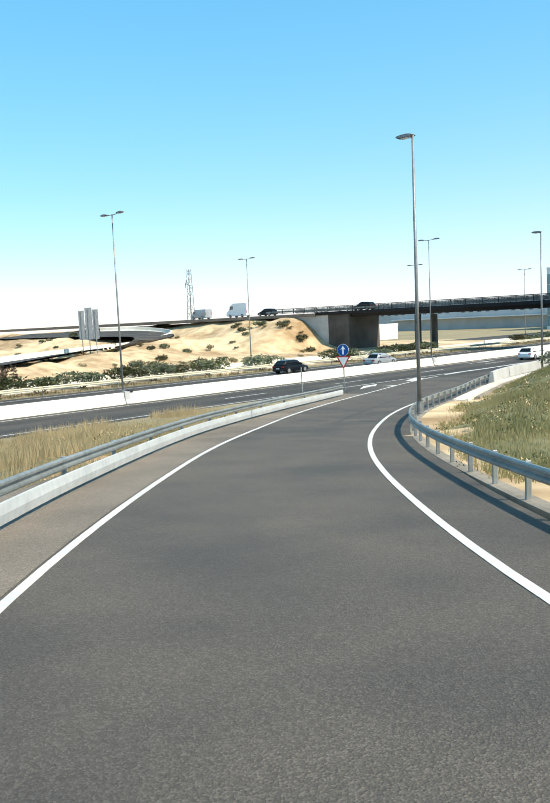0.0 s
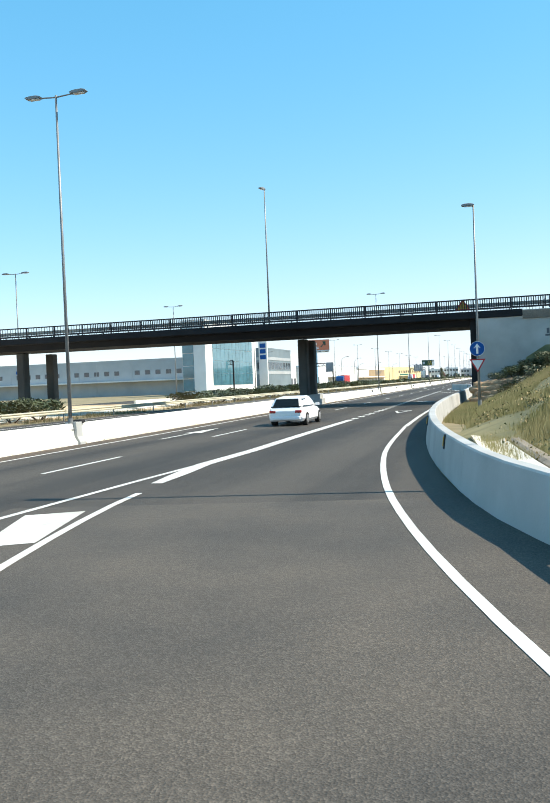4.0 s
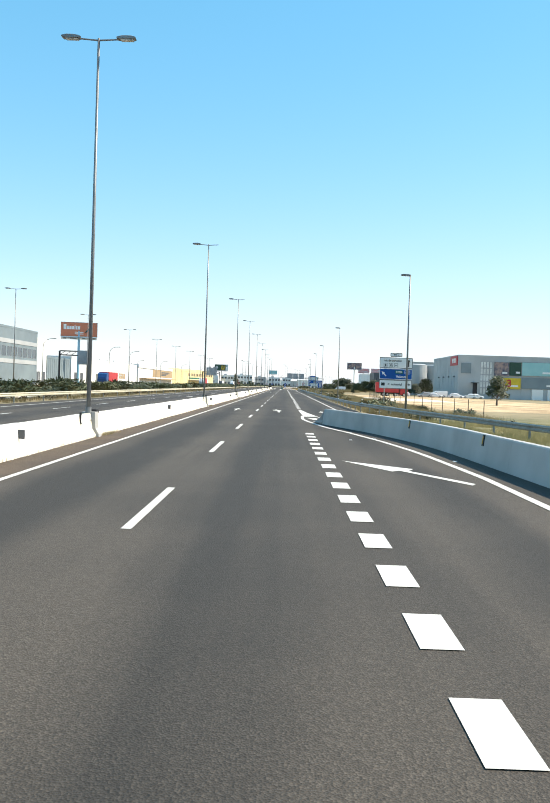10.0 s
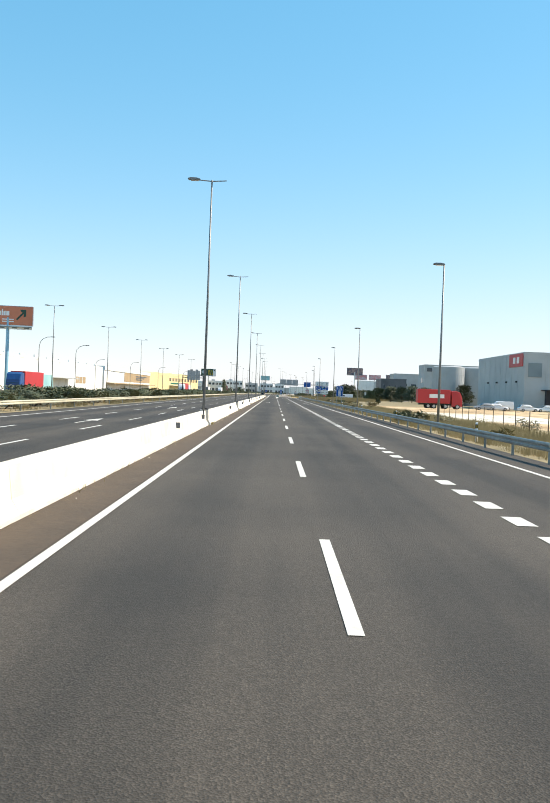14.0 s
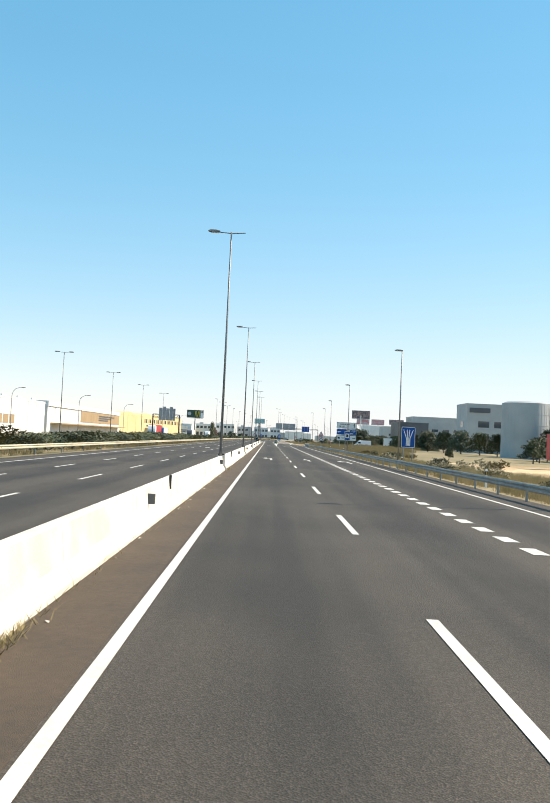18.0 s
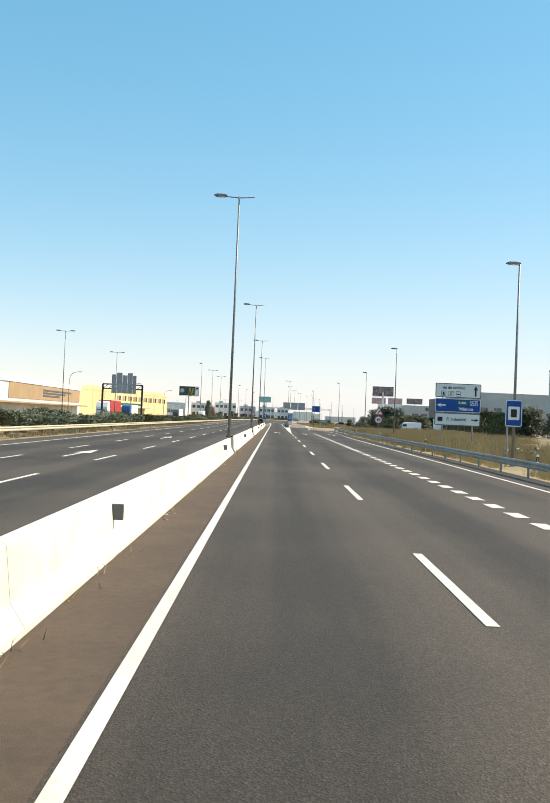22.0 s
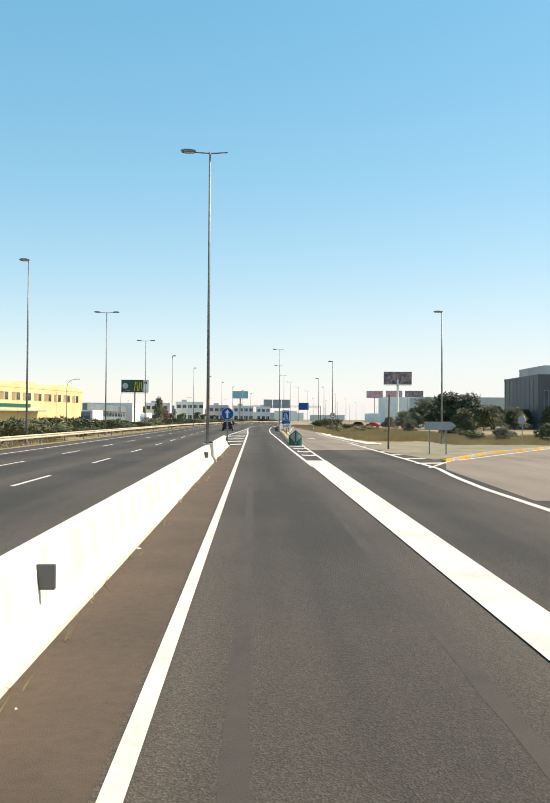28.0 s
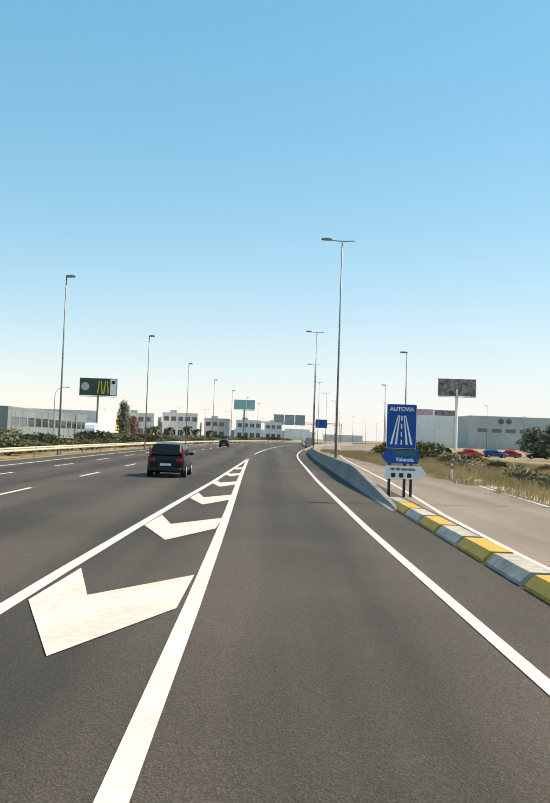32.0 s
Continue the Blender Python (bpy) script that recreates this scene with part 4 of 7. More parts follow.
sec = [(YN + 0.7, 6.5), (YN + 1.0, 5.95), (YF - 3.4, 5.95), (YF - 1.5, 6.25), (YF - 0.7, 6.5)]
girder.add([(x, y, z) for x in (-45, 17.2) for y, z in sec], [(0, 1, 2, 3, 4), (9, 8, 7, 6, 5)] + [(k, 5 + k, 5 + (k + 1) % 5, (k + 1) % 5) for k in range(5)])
part("deck_girder", girder, M_SHADECONC, fly)

# Mid-grey columns, painted darker to carry the shade below the deck.
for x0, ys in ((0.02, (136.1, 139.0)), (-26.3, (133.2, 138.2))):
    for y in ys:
        part("column", MB().box(x0 - 0.4, x0 + 0.4, y - 0.5, y + 0.5, 0.0, 5.87, 0.1), M_DARKWALL, fly, "grey concrete column with the deck's shade put into its colour")
# The right abutments' shaded faces get their darkness from the colour.
part("abutment", MB().box(14.5, 15.3, YN + 0.5, YN + 3.4, 0, 6.5), M_SHADECONC, fly)
part("abutment", MB().box(17.2, 18.2, YN + 3.4, YF - 0.5, 0, 6.5), M_SHADECONC, fly)
part("wing_wall", MB().box(14.95, 30.0, YN + 0.1, YN + 0.5, 0, 6.62, 0.04), M_CONCW, fly, "pale concrete wing wall with grey stains")
part("wing_wall", MB().box(17.2, 30.0, YF - 0.5, YF + 0.6, 0, 6.62, 0.04), M_CONCW, fly)
part("paint_mark", MB().box(20.0, 21.6, YN + 0.092, YN + 0.1, 4.9, 5.05).box(20.1, 20.3, YN + 0.092, YN + 0.1, 5.1, 5.5).box(20.6, 20.8, YN + 0.092, YN + 0.1, 5.1, 5.45).box(21.1, 21.3, YN + 0.092, YN + 0.1, 5.1, 5.5), M_DARKGREY, fly, "faded dark paint marks")
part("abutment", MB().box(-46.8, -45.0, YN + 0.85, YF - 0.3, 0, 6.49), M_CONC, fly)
part("wing_wall", MB().box(-54, -44.2, YN + 0.3, YN + 0.8, 0, 6.5, 0.04), M_CONCW, fly, "pale concrete wing wall")
part("abutment", MB().box(-44.2, -39.5, YN + 0.34, YN + 0.8, 0, 6.5, 0.04).box(-40.6, -39.5, YN + 0.8, YF, 0, 6.48), M_DARKWALL, fly, "dark concrete abutment wall")
for x0, x1, nm in ((-200, -47, "approach_road"), (18.4, 140, "approach_road")):
    part(nm, MB().box(x0, x1, YN, YF, 6.3, 6.9), M_OLDROAD, fly)
bar = MB().box(-0.035, 0.035, -0.015, 0.015, 0, 0.8).mesh("baluster", M_DARKSTEEL)
post = MB().box(-0.05, 0.05, -0.05, 0.05, 0, 0.92).mesh("railing_post", M_DARKSTEEL)
for y in (YN + 0.12, YF - 0.12):
    part("top_rail", MB().box(-60, 30, y - 0.05, y + 0.05, 7.92, 8.02, 0.01), M_DARKSTEEL, fly)
    part("bottom_rail", MB().box(-60, 30, y - 0.03, y + 0.03, 7.14, 7.2), M_DARKSTEEL, fly)
    part("guard_beam", MB().box(-60, 30, y + (0.3 if y < 135 else -0.4), y + (0.4 if y < 135 else -0.3), 7.35, 7.65, 0.02), M_STEEL, fly)
    for k in range(31):
        part("railing_post", post, None, fly, at=pose(-58 + 2.8 * k, y, 7.05))
    n = 225 if y < 135 else 0
    for k in range(n):
        part("baluster", bar, None, fly, at=pose(-18 + 0.17 * k, y, 7.14))
    rest = MB()
    for k in range(150 if y < 135 else 330):
        x = (-58.5 + 0.27 * k) if y < 135 else (-58.5 + 0.27 * k)
        rest.box(x - 0.02, x + 0.02, y - 0.015, y + 0.015, 7.14, 7.94)
    if y < 135:
        for k in range(40):
            x = 20 + 0.27 * k
            rest.box(x - 0.02, x + 0.02, y - 0.015, y + 0.015, 7.14, 7.94)
    tagged(part("balusters", rest, M_DARKSTEEL, fly), kind="stuff")

pl = MB().slab([(-0.3, 129.2), (0.3, 129.2), (0.78, 131), (0.78, 141), (0.3, 142.8), (-0.3, 142.8), (-0.78, 141), (-0.78, 131)], 0.0, 0.55)
pl.slab([(-0.2, 129.4), (0.2, 129.4), (0.6, 131.2), (0.6, 140.8), (0.2, 142.6), (-0.2, 142.6), (-0.6, 140.8), (-0.6, 131.2)], 0.55, 0.98)
part("column_plinth", pl, M_CONCW, fly, "grey concrete plinth round the columns")
part("lamp_bracket", MB().box(-6.8, -6.2, YF - 0.1, YF + 0.6, 6.4, 7.0), M_SHADECONC, fly)


# ---- street lamps ----
def lamp(h, arms, pole_z=0.0, reach=0.95):
    """A tapered pole with luminaires on short arms; arms: (direction, with head)."""
    top = thing("street_lamp", "tall grey tapered steel street lamp", "street lamp", group="street lamps")
    part("pole", MB().tube((0, 0, pole_z), (0, 0, h), 0.092, 0.05, 12), M_POLE, top, smooth=True)
    if not pole_z:
        part("base_plate", MB().box(-0.2, 0.2, -0.2, 0.2, 0, 0.03, 0.01).tube((0, 0, 0), (0, 0, 0.5), 0.14, 0.125, 12), M_POLE, top)
    for d, head in arms:
        part("arm", MB().tube((0, 0, h - 0.08), (d * max(0.12, reach), 0, h - 0.02), 0.035, 0.03, 8), M_POLE, top)
        if head:
            hb = MB()
            x0, x1 = (d * (reach - 0.2), d * (reach + 0.62))
            prof = [(0.0, 0.0), (0.1, 0.05), (0.35, 0.09), (0.75, 0.09), (0.95, 0.05), (1.0, 0.0), (0.9, -0.06), (0.3, -0.08), (0.05, -0.05)]
            vs = []
            for wy in (-0.15, -0.1, 0.1, 0.15):
                k = 0.7 if abs(wy) > 0.12 else 1.0
                vs += [(x0 + (x1 - x0) * u, wy, h + 0.02 + v * k) for u, v in prof]
            n = len(prof)
            hb.add(vs, [tuple(range(n)), tuple(range(4 * n - 1, 3 * n - 1, -1))] + [(r * n + k, r * n + (k + 1) % n, (r + 1) * n + (k + 1) % n, (r + 1) * n + k) for r in range(3) for k in range(n)])
            hd = part("luminaire", hb, M_POLE, top)
            part("diffuser", MB().box(min(x0, x1) + 0.2, max(x0, x1) - 0.1, -0.11, 0.11, h - 0.07, h - 0.05), M_LAMPGLASS, hd, "pale glass diffuser")
    return top


tall = lamp(14.8, ((-1, True), (1, False)), 0.6)
tall_two = lamp(14.6, ((-1, True), (1, True)), 0.0)
side = lamp(11.6, ((-1, True),), 0.0, 0.14)
for y, h in ((268.1, 14.34), (306.5, 14.3), (348.6, 14.45), (391.0, 14.5), (432.4, 14.42), (474.0, 14.26), (514.8, 14.32), (560.0, 14.95)):
    copy_thing(tall, pose(0.03, y, 0) @ Matrix.Diagonal((0.9, 0.9, h / 14.8, 1)))
for y in (12.0, 54.5, 96.0, 181.2):
    c = copy_thing(tall_two, pose(0.05, y, 0.6) @ Matrix.Diagonal((0.85, 0.85, 0.905 if y < 150 else 0.937, 1)))
tall_two.matrix_basis = pose(-31.4, 473.2, -0.05)
for y in [473.2 + 41.6 * k for k in range(-9, 3) if k]:
    copy_thing(tall_two, pose(-31.4, y, -0.05))
for x, y, z, h in ((29.9, 48.47, 1.4, 11.5), (18.9, 83.4, 0.0, 11.95), (15.3, 120.2, 0.0, 12.95), (16.75, 215.8, -0.05, 11.15), (15.34, 328.9, -0.05, 11.15), (15.81, 379.8, -0.05, 11.4), (15.95, 432.6, -0.05, 11.4), (17.06, 484.8, -0.05, 11.2),
                   (19.2, 535.4, -0.05, 11.25), (18.8, 591.6, -0.05, 11.7), (14.95, 650.2, -0.05, 11.5), (17.15, 705.2, 0, 11.45), (23, 757, 0, 11.6), (33, 820, 0, 11.6), (45, 890, 0, 11.6), (60, 970, 0, 11.6)):
    copy_thing(side, pose(x, y, z) @ Matrix.Diagonal((1, 1, h / 11.6, 1)))
for y in (587.0, 621.5, 657.6):
    copy_thing(side if y == 587.0 else tall_two, pose(-16.2, y, -0.05) @ Matrix.Diagonal((1, 1, 1.29 if y == 587.0 else 1.05, 1)))
for x, y in ((-15.0, 690.4), (-13.5, 730.5), (-11.8, 771), (-9.4, 812), (-6.6, 853), (-3.2, 894), (0.6, 935)):
    copy_thing(side, pose(x, y, -0.05, 0, 0, 180) @ Matrix.Diagonal((1, 1, 1.32, 1)))
copy_thing(side, pose(-4.3, YF + 0.3, 6.3, 0, 0, 70) @ Matrix.Diagonal((1, 1, 1.225, 1)))
for k in range(12):
    y = 950 + 46 * k
    copy_thing(side, pose(14 + cx(y) * 0.9 + 3 * (k % 3), y, 0, 0, 0, 180 * (k % 2)) @ Matrix.Diagonal((1, 1, 1.15, 1)))
    copy_thing(tall_two, pose(-42 + 5.5 * k + cx(y) * 0.35, y + 20, 0) @ Matrix.Diagonal((1, 1, 0.95 + 0.05 * (k % 3), 1)))
for x, y in ((64, 840), (96, 905), (128, 960), (150, 1010), (104, 1090), (-74, 1010), (-110, 1100), (-128, 1180)):
    copy_thing(side, pose(x, y, 0) @ Matrix.Diagonal((1, 1, 1.1, 1)))
for y in (675.4, 722, 766, 810, 855, 900):
    copy_thing(tall, pose(6.4 + (y - 645) * 0.026 + cx(y), y, 0) @ Matrix.Diagonal((0.9, 0.9, 1.05, 1)))
tall.matrix_basis = pose(0.03, 222.7, 0) @ Matrix.Diagonal((0.9, 0.9, 0.963, 1))
side.matrix_basis = pose(15.36, 275.7, -0.05) @ Matrix.Diagonal((1, 1, 0.97, 1))
# swan-neck lamps by the works yards
def swan_lamp():
    top = thing("yard_lamp", "curved-neck grey yard lamp", "street lamp", group="yard lamps")
    part("pole", MB().tube((0, 0, 0), (0, 0, 8.5), 0.09, 0.06, 10), M_POLE, top)
    pts = [(0, 0, 8.5), (0.2, 0, 9.3), (0.7, 0, 9.9), (1.5, 0, 10.2), (2.2, 0, 10.25)]
    for a, b in zip(pts, pts[1:]):
        part("neck", MB().tube(a, b, 0.05, 0.05, 8), M_POLE, top)
    part("luminaire", MB().box(2.0, 2.8, -0.14, 0.14, 10.18, 10.32, 0.05), M_POLE, top)
    return top


swan = swan_lamp()
swan.matrix_basis = pose(-52, 470, -0.06)
for x, y in ((-52, 300), (-52, 346), (-44.2, 384), (-44.2, 414), (-52, 530), (-50, 590), (-46, 655), (-44, 720), (-44, 800)):
    copy_thing(swan, pose(x, y, -0.06) @ Matrix.Scale(1.14, 4))
capm = MB().box(-0.2, 0.2, 0.26, 0.62, 0.83, 0.98, 0.04).mesh("cap", M_TYRE)
# concrete collars where the lamps stand in the barrier
col = MB().prism([(-0.4, 0), (-0.4, 0.1), (-0.27, 0.32), (-0.24, 0.9), (0.24, 0.9), (0.27, 0.32), (0.4, 0.1), (0.4, 0)], -0.2, 0.24).mesh("lamp_collar", M_CONCW)
for y in (12, 54.5, 96.0, 181.2, 222.7, 268.1, 306.5, 348.6, 391.0, 432.4, 474.0, 514.8, 560.0):
    c = thing("lamp_collar", "pale grey collar in the barrier at a lamp foot", "barrier collar", pose(0.05, y + 0.2, 0), "lamp collars")
    part("collar", col, None, c)
    part("cap", capm, None, c, "black rubber cap")


# ---- road signs ----
def disc(r, n=28):
    return [(r * math.cos(k * math.tau / n), r * math.sin(k * math.tau / n)) for k in range(n)]


def plate(name, pts, y, material, parent, label="", thick=0.012):
    return part(name, MB().prism(pts, y, y + thick), material, parent, label)


def rounded(w, h, r=0.06, n=4):
    out = []
    for cxx, cz, a0 in ((w / 2 - r, h / 2 - r, 0), (-w / 2 + r, h / 2 - r, 90), (-w / 2 + r, -h / 2 + r, 180), (w / 2 - r, -h / 2 + r, 270)):
        out += [(cxx + r * math.cos(radians(a0 + 90 * k / n)), cz + r * math.sin(radians(a0 + 90 * k / n))) for k in range(n + 1)]
    return out


def move(pts, x, z):
    return [(a + x, b + z) for a, b in pts]


UP_ARROW = [(-0.065, -0.3), (0.065, -0.3), (0.065, 0.1), (0.2, 0.02), (0.0, 0.32), (-0.2, 0.02), (-0.065, 0.1)]
LEFT_ARROW = [(0.32, -0.05), (0.32, 0.05), (-0.1, 0.05), (0.02, 0.18), (-0.34, 0.0), (0.02, -0.18), (-0.1, -0.05)]


def blue_arrow_disc(parent, z, r=0.45):
    plate("rim", move(disc(r + 0.02), 0, z), -0.02, M_SIGNWHITE, parent, "white rim")
    plate("disc", move(disc(r), 0, z), -0.026, M_SIGNBLUE, parent, "blue disc", 0.006)
    plate("arrow", move([(x * r / 0.42, v * r / 0.42) for x, v in UP_ARROW], 0, z), -0.031, M_SIGNWHITE, parent, "white arrow", 0.005)


def give_way(parent, z, s=1.0):
    t = lambda k: [(-0.5 * s * k, 0.29 * s * k + z), (0.0, -0.58 * s * k + z), (0.5 * s * k, 0.29 * s * k + z)]
    plate("border", t(1.0), -0.02, M_SIGNRED, parent, "red border")
    plate("field", t(0.72), -0.026, M_SIGNWHITE, parent, "white field", 0.006)


def post_sign(name, label, at, h, group="", r=0.04):
    top = thing(name, label, "road sign", at, group)
    part("post", MB().box(-r, r, -0.0, 2 * r, -0.1, h, 0.01), M_POLE if r > 0.05 else M_STEEL, top)
    return top


s = post_sign("direction_sign", "round blue arrow sign above a give-way triangle", pose(10.25, 67.8, 0, 0, 0, 18), 3.6, "arrow signs")
blue_arrow_disc(s, 3.17), give_way(s, 2.38, 1.15)
s = thing("direction_sign", "round blue arrow sign above a give-way triangle on a lamp pole", "road sign", pose(15.25, 120.02, 0), "arrow signs")
part("bracket", MB().box(-0.05, 0.05, -0.02, 0.12, 2.5, 4.0), M_STEEL, s)
blue_arrow_disc(s, 3.82), give_way(s, 2.88)
s = post_sign("direction_sign", "round blue arrow sign on a post at the barrier's end", pose(0.17, 584.2, 0), 2.9, "arrow signs", 0.055)
blue_arrow_disc(s, 2.48, 0.46)
part("marker_post", MB().tube((10.4, 62.8, 0), (10.35, 62.8, 2.2), 0.04, 0.04, 8), M_STEEL, None)
tagged(bpy.data.objects["marker_post"], "thin grey marker post behind the gore rail", "post")


def sign_stack(name, label, at, w, rows, posts=2):
    """Stacked panels on posts; rows: (z0, z1, board, border)."""
    top = thing(name, label, "road sign", at)
    zt = max(r[1] for r in rows)
    for k in range(posts):
        x = -w / 3 + k * 2 * w / 3 / max(1, posts - 1)
        part("post", MB().tube((x, 0.08, -0.2), (x, 0.08, zt - 0.75), 0.06, 0.06, 10), M_STEEL, top)
    panels = []
    for z0, z1, board, border, ww in rows:
        c = (z0 + z1) / 2
        pn = plate("panel", move(rounded(ww, z1 - z0, 0.1), 0, c), 0.0, M_SIGNBACK, top)
        plate("border", move(rounded(ww - 0.03, z1 - z0 - 0.03, 0.1), 0, c), -0.008, border, pn, "", 0.008)
        plate("field", move(rounded(ww - 0.12, z1 - z0 - 0.12, 0.07), 0, c), -0.014, board, pn, "", 0.006)
        panels.append(pn)
    return top, panels


def on(x, z):
    return pose(x, -0.016, z) @ FACE


def via_sign(at, w, zs, left_arrow, label, small=None):
    rows = [(zs[1], zs[0], M_SIGNWHITE, M_SIGNBLACK, w), (zs[3], zs[2], M_SIGNBLUE, M_SIGNWHITE, w), (zs[5], zs[4], M_SIGNWHITE, M_SIGNBLACK, w)]
    if small:
        rows.append((*small, M_SIGNWHITE, M_SIGNBLACK, w * 0.36))
    top, pn = sign_stack("direction_board", label, at, w, rows)
    h = zs[0] - zs[1]
    text("vía de servicio", h * 0.28, M_SIGNBLACK, pn[0], on(-w * 0.1, zs[0] - h * 0.3))
    for k in range(3):
        plate("pictogram", move(rounded(h * 0.34, h * 0.34, 0.03), -w * 0.32 + k * w * 0.16, zs[1] + h * 0.28), -0.02, M_SIGNBLACK, pn[0], "", 0.004)
        cx0, cz0, u = -w * 0.32 + k * w * 0.16, zs[1] + h * 0.28, h * 0.34
        plate("pictogram_field", move(rounded(u * 0.86, u * 0.86, 0.02), cx0, cz0), -0.025, M_SIGNWHITE, pn[0], "", 0.004)
        glyphs = ([[(-0.22, -0.3), (0.08, -0.3), (0.08, 0.3), (-0.22, 0.3)], [(0.12, -0.3), (0.2, -0.3), (0.26, 0.1), (0.14, 0.2)]],
                  [[(-0.3, -0.26), (-0.2, -0.32), (0.3, 0.26), (0.2, 0.32)], [(0.2, -0.32), (0.3, -0.26), (-0.2, 0.32), (-0.3, 0.26)]],
                  [[(-0.34, -0.2), (0.34, -0.2), (0.34, -0.04), (-0.34, -0.04)], [(-0.34, -0.04), (-0.26, -0.04), (-0.26, 0.16), (-0.34, 0.16)]])[k]
        for j, gl in enumerate(glyphs):
            plate("pictogram_shape", [(cx0 + a * u, cz0 + b * u) for a, b in gl], -0.03 - 0.001 * j, M_SIGNBLACK, pn[0], "", 0.004)
    plate("arrow", [(a * h * 0.9 + w * 0.38, b * h * 1.2 + (zs[0] + zs[1]) / 2) for a, b in UP_ARROW], -0.02, M_SIGNBLACK, pn[0], "", 0.004)
    h2 = zs[2] - zs[3]
    arrow_pts = LEFT_ARROW if left_arrow else [(a * 0.707 + b * 0.707, -a * 0.707 + b * 0.707) for a, b in LEFT_ARROW]
    plate("arrow", [(a * h2 * 0.95 - w * 0.36, b * h2 * 0.95 + (zs[2] + zs[3]) / 2) for a, b in arrow_pts], -0.02, M_SIGNWHITE, pn[1], "", 0.004)
    plate("route_field", move(rounded(w * 0.24, h2 * 0.3, 0.04), w * 0.1, zs[2] - h2 * 0.3), -0.02, M_SIGNGREEN, pn[1], "", 0.004)
    text("E-901", h2 * 0.25, M_SIGNWHITE, pn[1], pose(w * 0.1, -0.024, zs[2] - h2 * 0.3) @ FACE)
    plate("route_edge", move(rounded(w * 0.17, h2 * 0.34, 0.04), w * 0.35, zs[2] - h2 * 0.3), -0.018, M_SIGNWHITE, pn[1], "", 0.003)
    plate("route_field", move(rounded(w * 0.155, h2 * 0.28, 0.03), w * 0.35, zs[2] - h2 * 0.3), -0.0215, M_SIGNBLUE, pn[1], "", 0.003)
    text("A-3", h2 * 0.26, M_SIGNWHITE, pn[1], pose(w * 0.35, -0.026, zs[2] - h2 * 0.3) @ FACE)
    text("Valencia", h2 * 0.32, M_SIGNWHITE, pn[1], on(w * 0.18, zs[3] + h2 * 0.26))
    h3 = zs[4] - zs[5]
    text("P. industrial", h3 * 0.34, M_SIGNBLACK, pn[2], on(-w * 0.02, (zs[4] + zs[5]) / 2))
    plate("pictogram", move(rounded(h3 * 0.4, h3 * 0.34, 0.03), -w * 0.38, (zs[4] + zs[5]) / 2), -0.02, M_SIGNBLACK, pn[2], "", 0.004)
    plate("arrow", [(-a * h3 * 0.9 + w * 0.38, b * h3 * 0.9 + (zs[4] + zs[5]) / 2) for a, b in LEFT_ARROW], -0.02, M_SIGNBLACK, pn[2], "", 0.004)
    if small:
        text("200 m", (small[1] - small[0]) * 0.55, M_SIGNBLACK, pn[3], on(0, sum(small) / 2))
    return top


via_sign(pose(19.72, 243.5, 0), 3.75, (5.68, 4.46, 4.4, 3.18, 3.12, 2.12), False, "stacked white and blue direction boards on two posts in dry grass", (5.76, 6.2))
via_sign(pose(17.9, 455, 0), 3.85, (5.65, 4.45, 4.38, 3.22, 3.15, 2.1), True, "stacked white and blue direction boards on two posts beside the rail")
# blue lane-fork sign, petrol sign, warning signs
s, pn = sign_stack("fork_sign", "blue rectangular sign with white forking lanes", pose(17.3, 383.0, 0.25), 1.45, [(1.45, 3.6, M_SIGNBLUE, M_SIGNWHITE, 1.45)])
for x0, x1 in ((-0.18, -0.5), (-0.06, -0.14), (0.06, 0.14), (0.18, 0.5)):
    plate("lane_stroke", [(x0 - 0.04, 1.65), (x0 + 0.04, 1.65), (x0 + 0.04, 2.4), (x1 + 0.04, 3.3), (x1 - 0.04, 3.3), (x0 - 0.04, 2.4)], -0.02, M_SIGNWHITE, pn[0], "", 0.004)
s, pn = sign_stack("petrol_sign", "small blue service sign with a white square", pose(15.85, 432.35, -0.02) @ Matrix.Diagonal((0.85, 1, 1, 1)), 1.1, [(2.2, 3.7, M_SIGNBLUE, M_SIGNWHITE, 1.1)], 1)
plate("pictogram_field", move(rounded(0.75, 0.75, 0.05), 0, 2.95), -0.02, M_SIGNWHITE, pn[0], "", 0.004)
plate("pictogram", move(rounded(0.4, 0.45, 0.05), 0, 2.95), -0.025, M_SIGNBLACK, pn[0], "", 0.004)


def speed_sign(parent, z, num, r=0.42):
    plate("border", move(disc(r), 0, z), -0.02, M_SIGNRED, parent, "red border")
    plate("field", move(disc(r * 0.76), 0, z), -0.026, M_SIGNWHITE, parent, "white field", 0.006)
    text(num, r * 0.95, M_SIGNBLACK, parent, pose(0, -0.03, z) @ FACE, "numerals")


s = post_sign("speed_sign", "bend warning triangle above a forty speed limit on a post", pose(14.78, 482, -0.15), 4.0)
t3 = lambda k, z: [(-0.62 * k, -0.36 * k + z), (0.62 * k, -0.36 * k + z), (0, 0.72 * k + z)]
plate("border", t3(1.0, 3.45), -0.02, M_SIGNRED, s, "red border")
plate("field", t3(0.7, 3.45), -0.026, M_SIGNWHITE, s, "white field", 0.006)
plate("bend_arrow", [(-0.12, 3.22), (-0.04, 3.22), (-0.02, 3.42), (0.1, 3.5), (0.1, 3.42), (0.22, 3.56), (0.1, 3.68), (0.1, 3.6), (-0.08, 3.5)], -0.031, M_SIGNBLACK, s, "", 0.004)
speed_sign(s, 2.55, "40", 0.5)
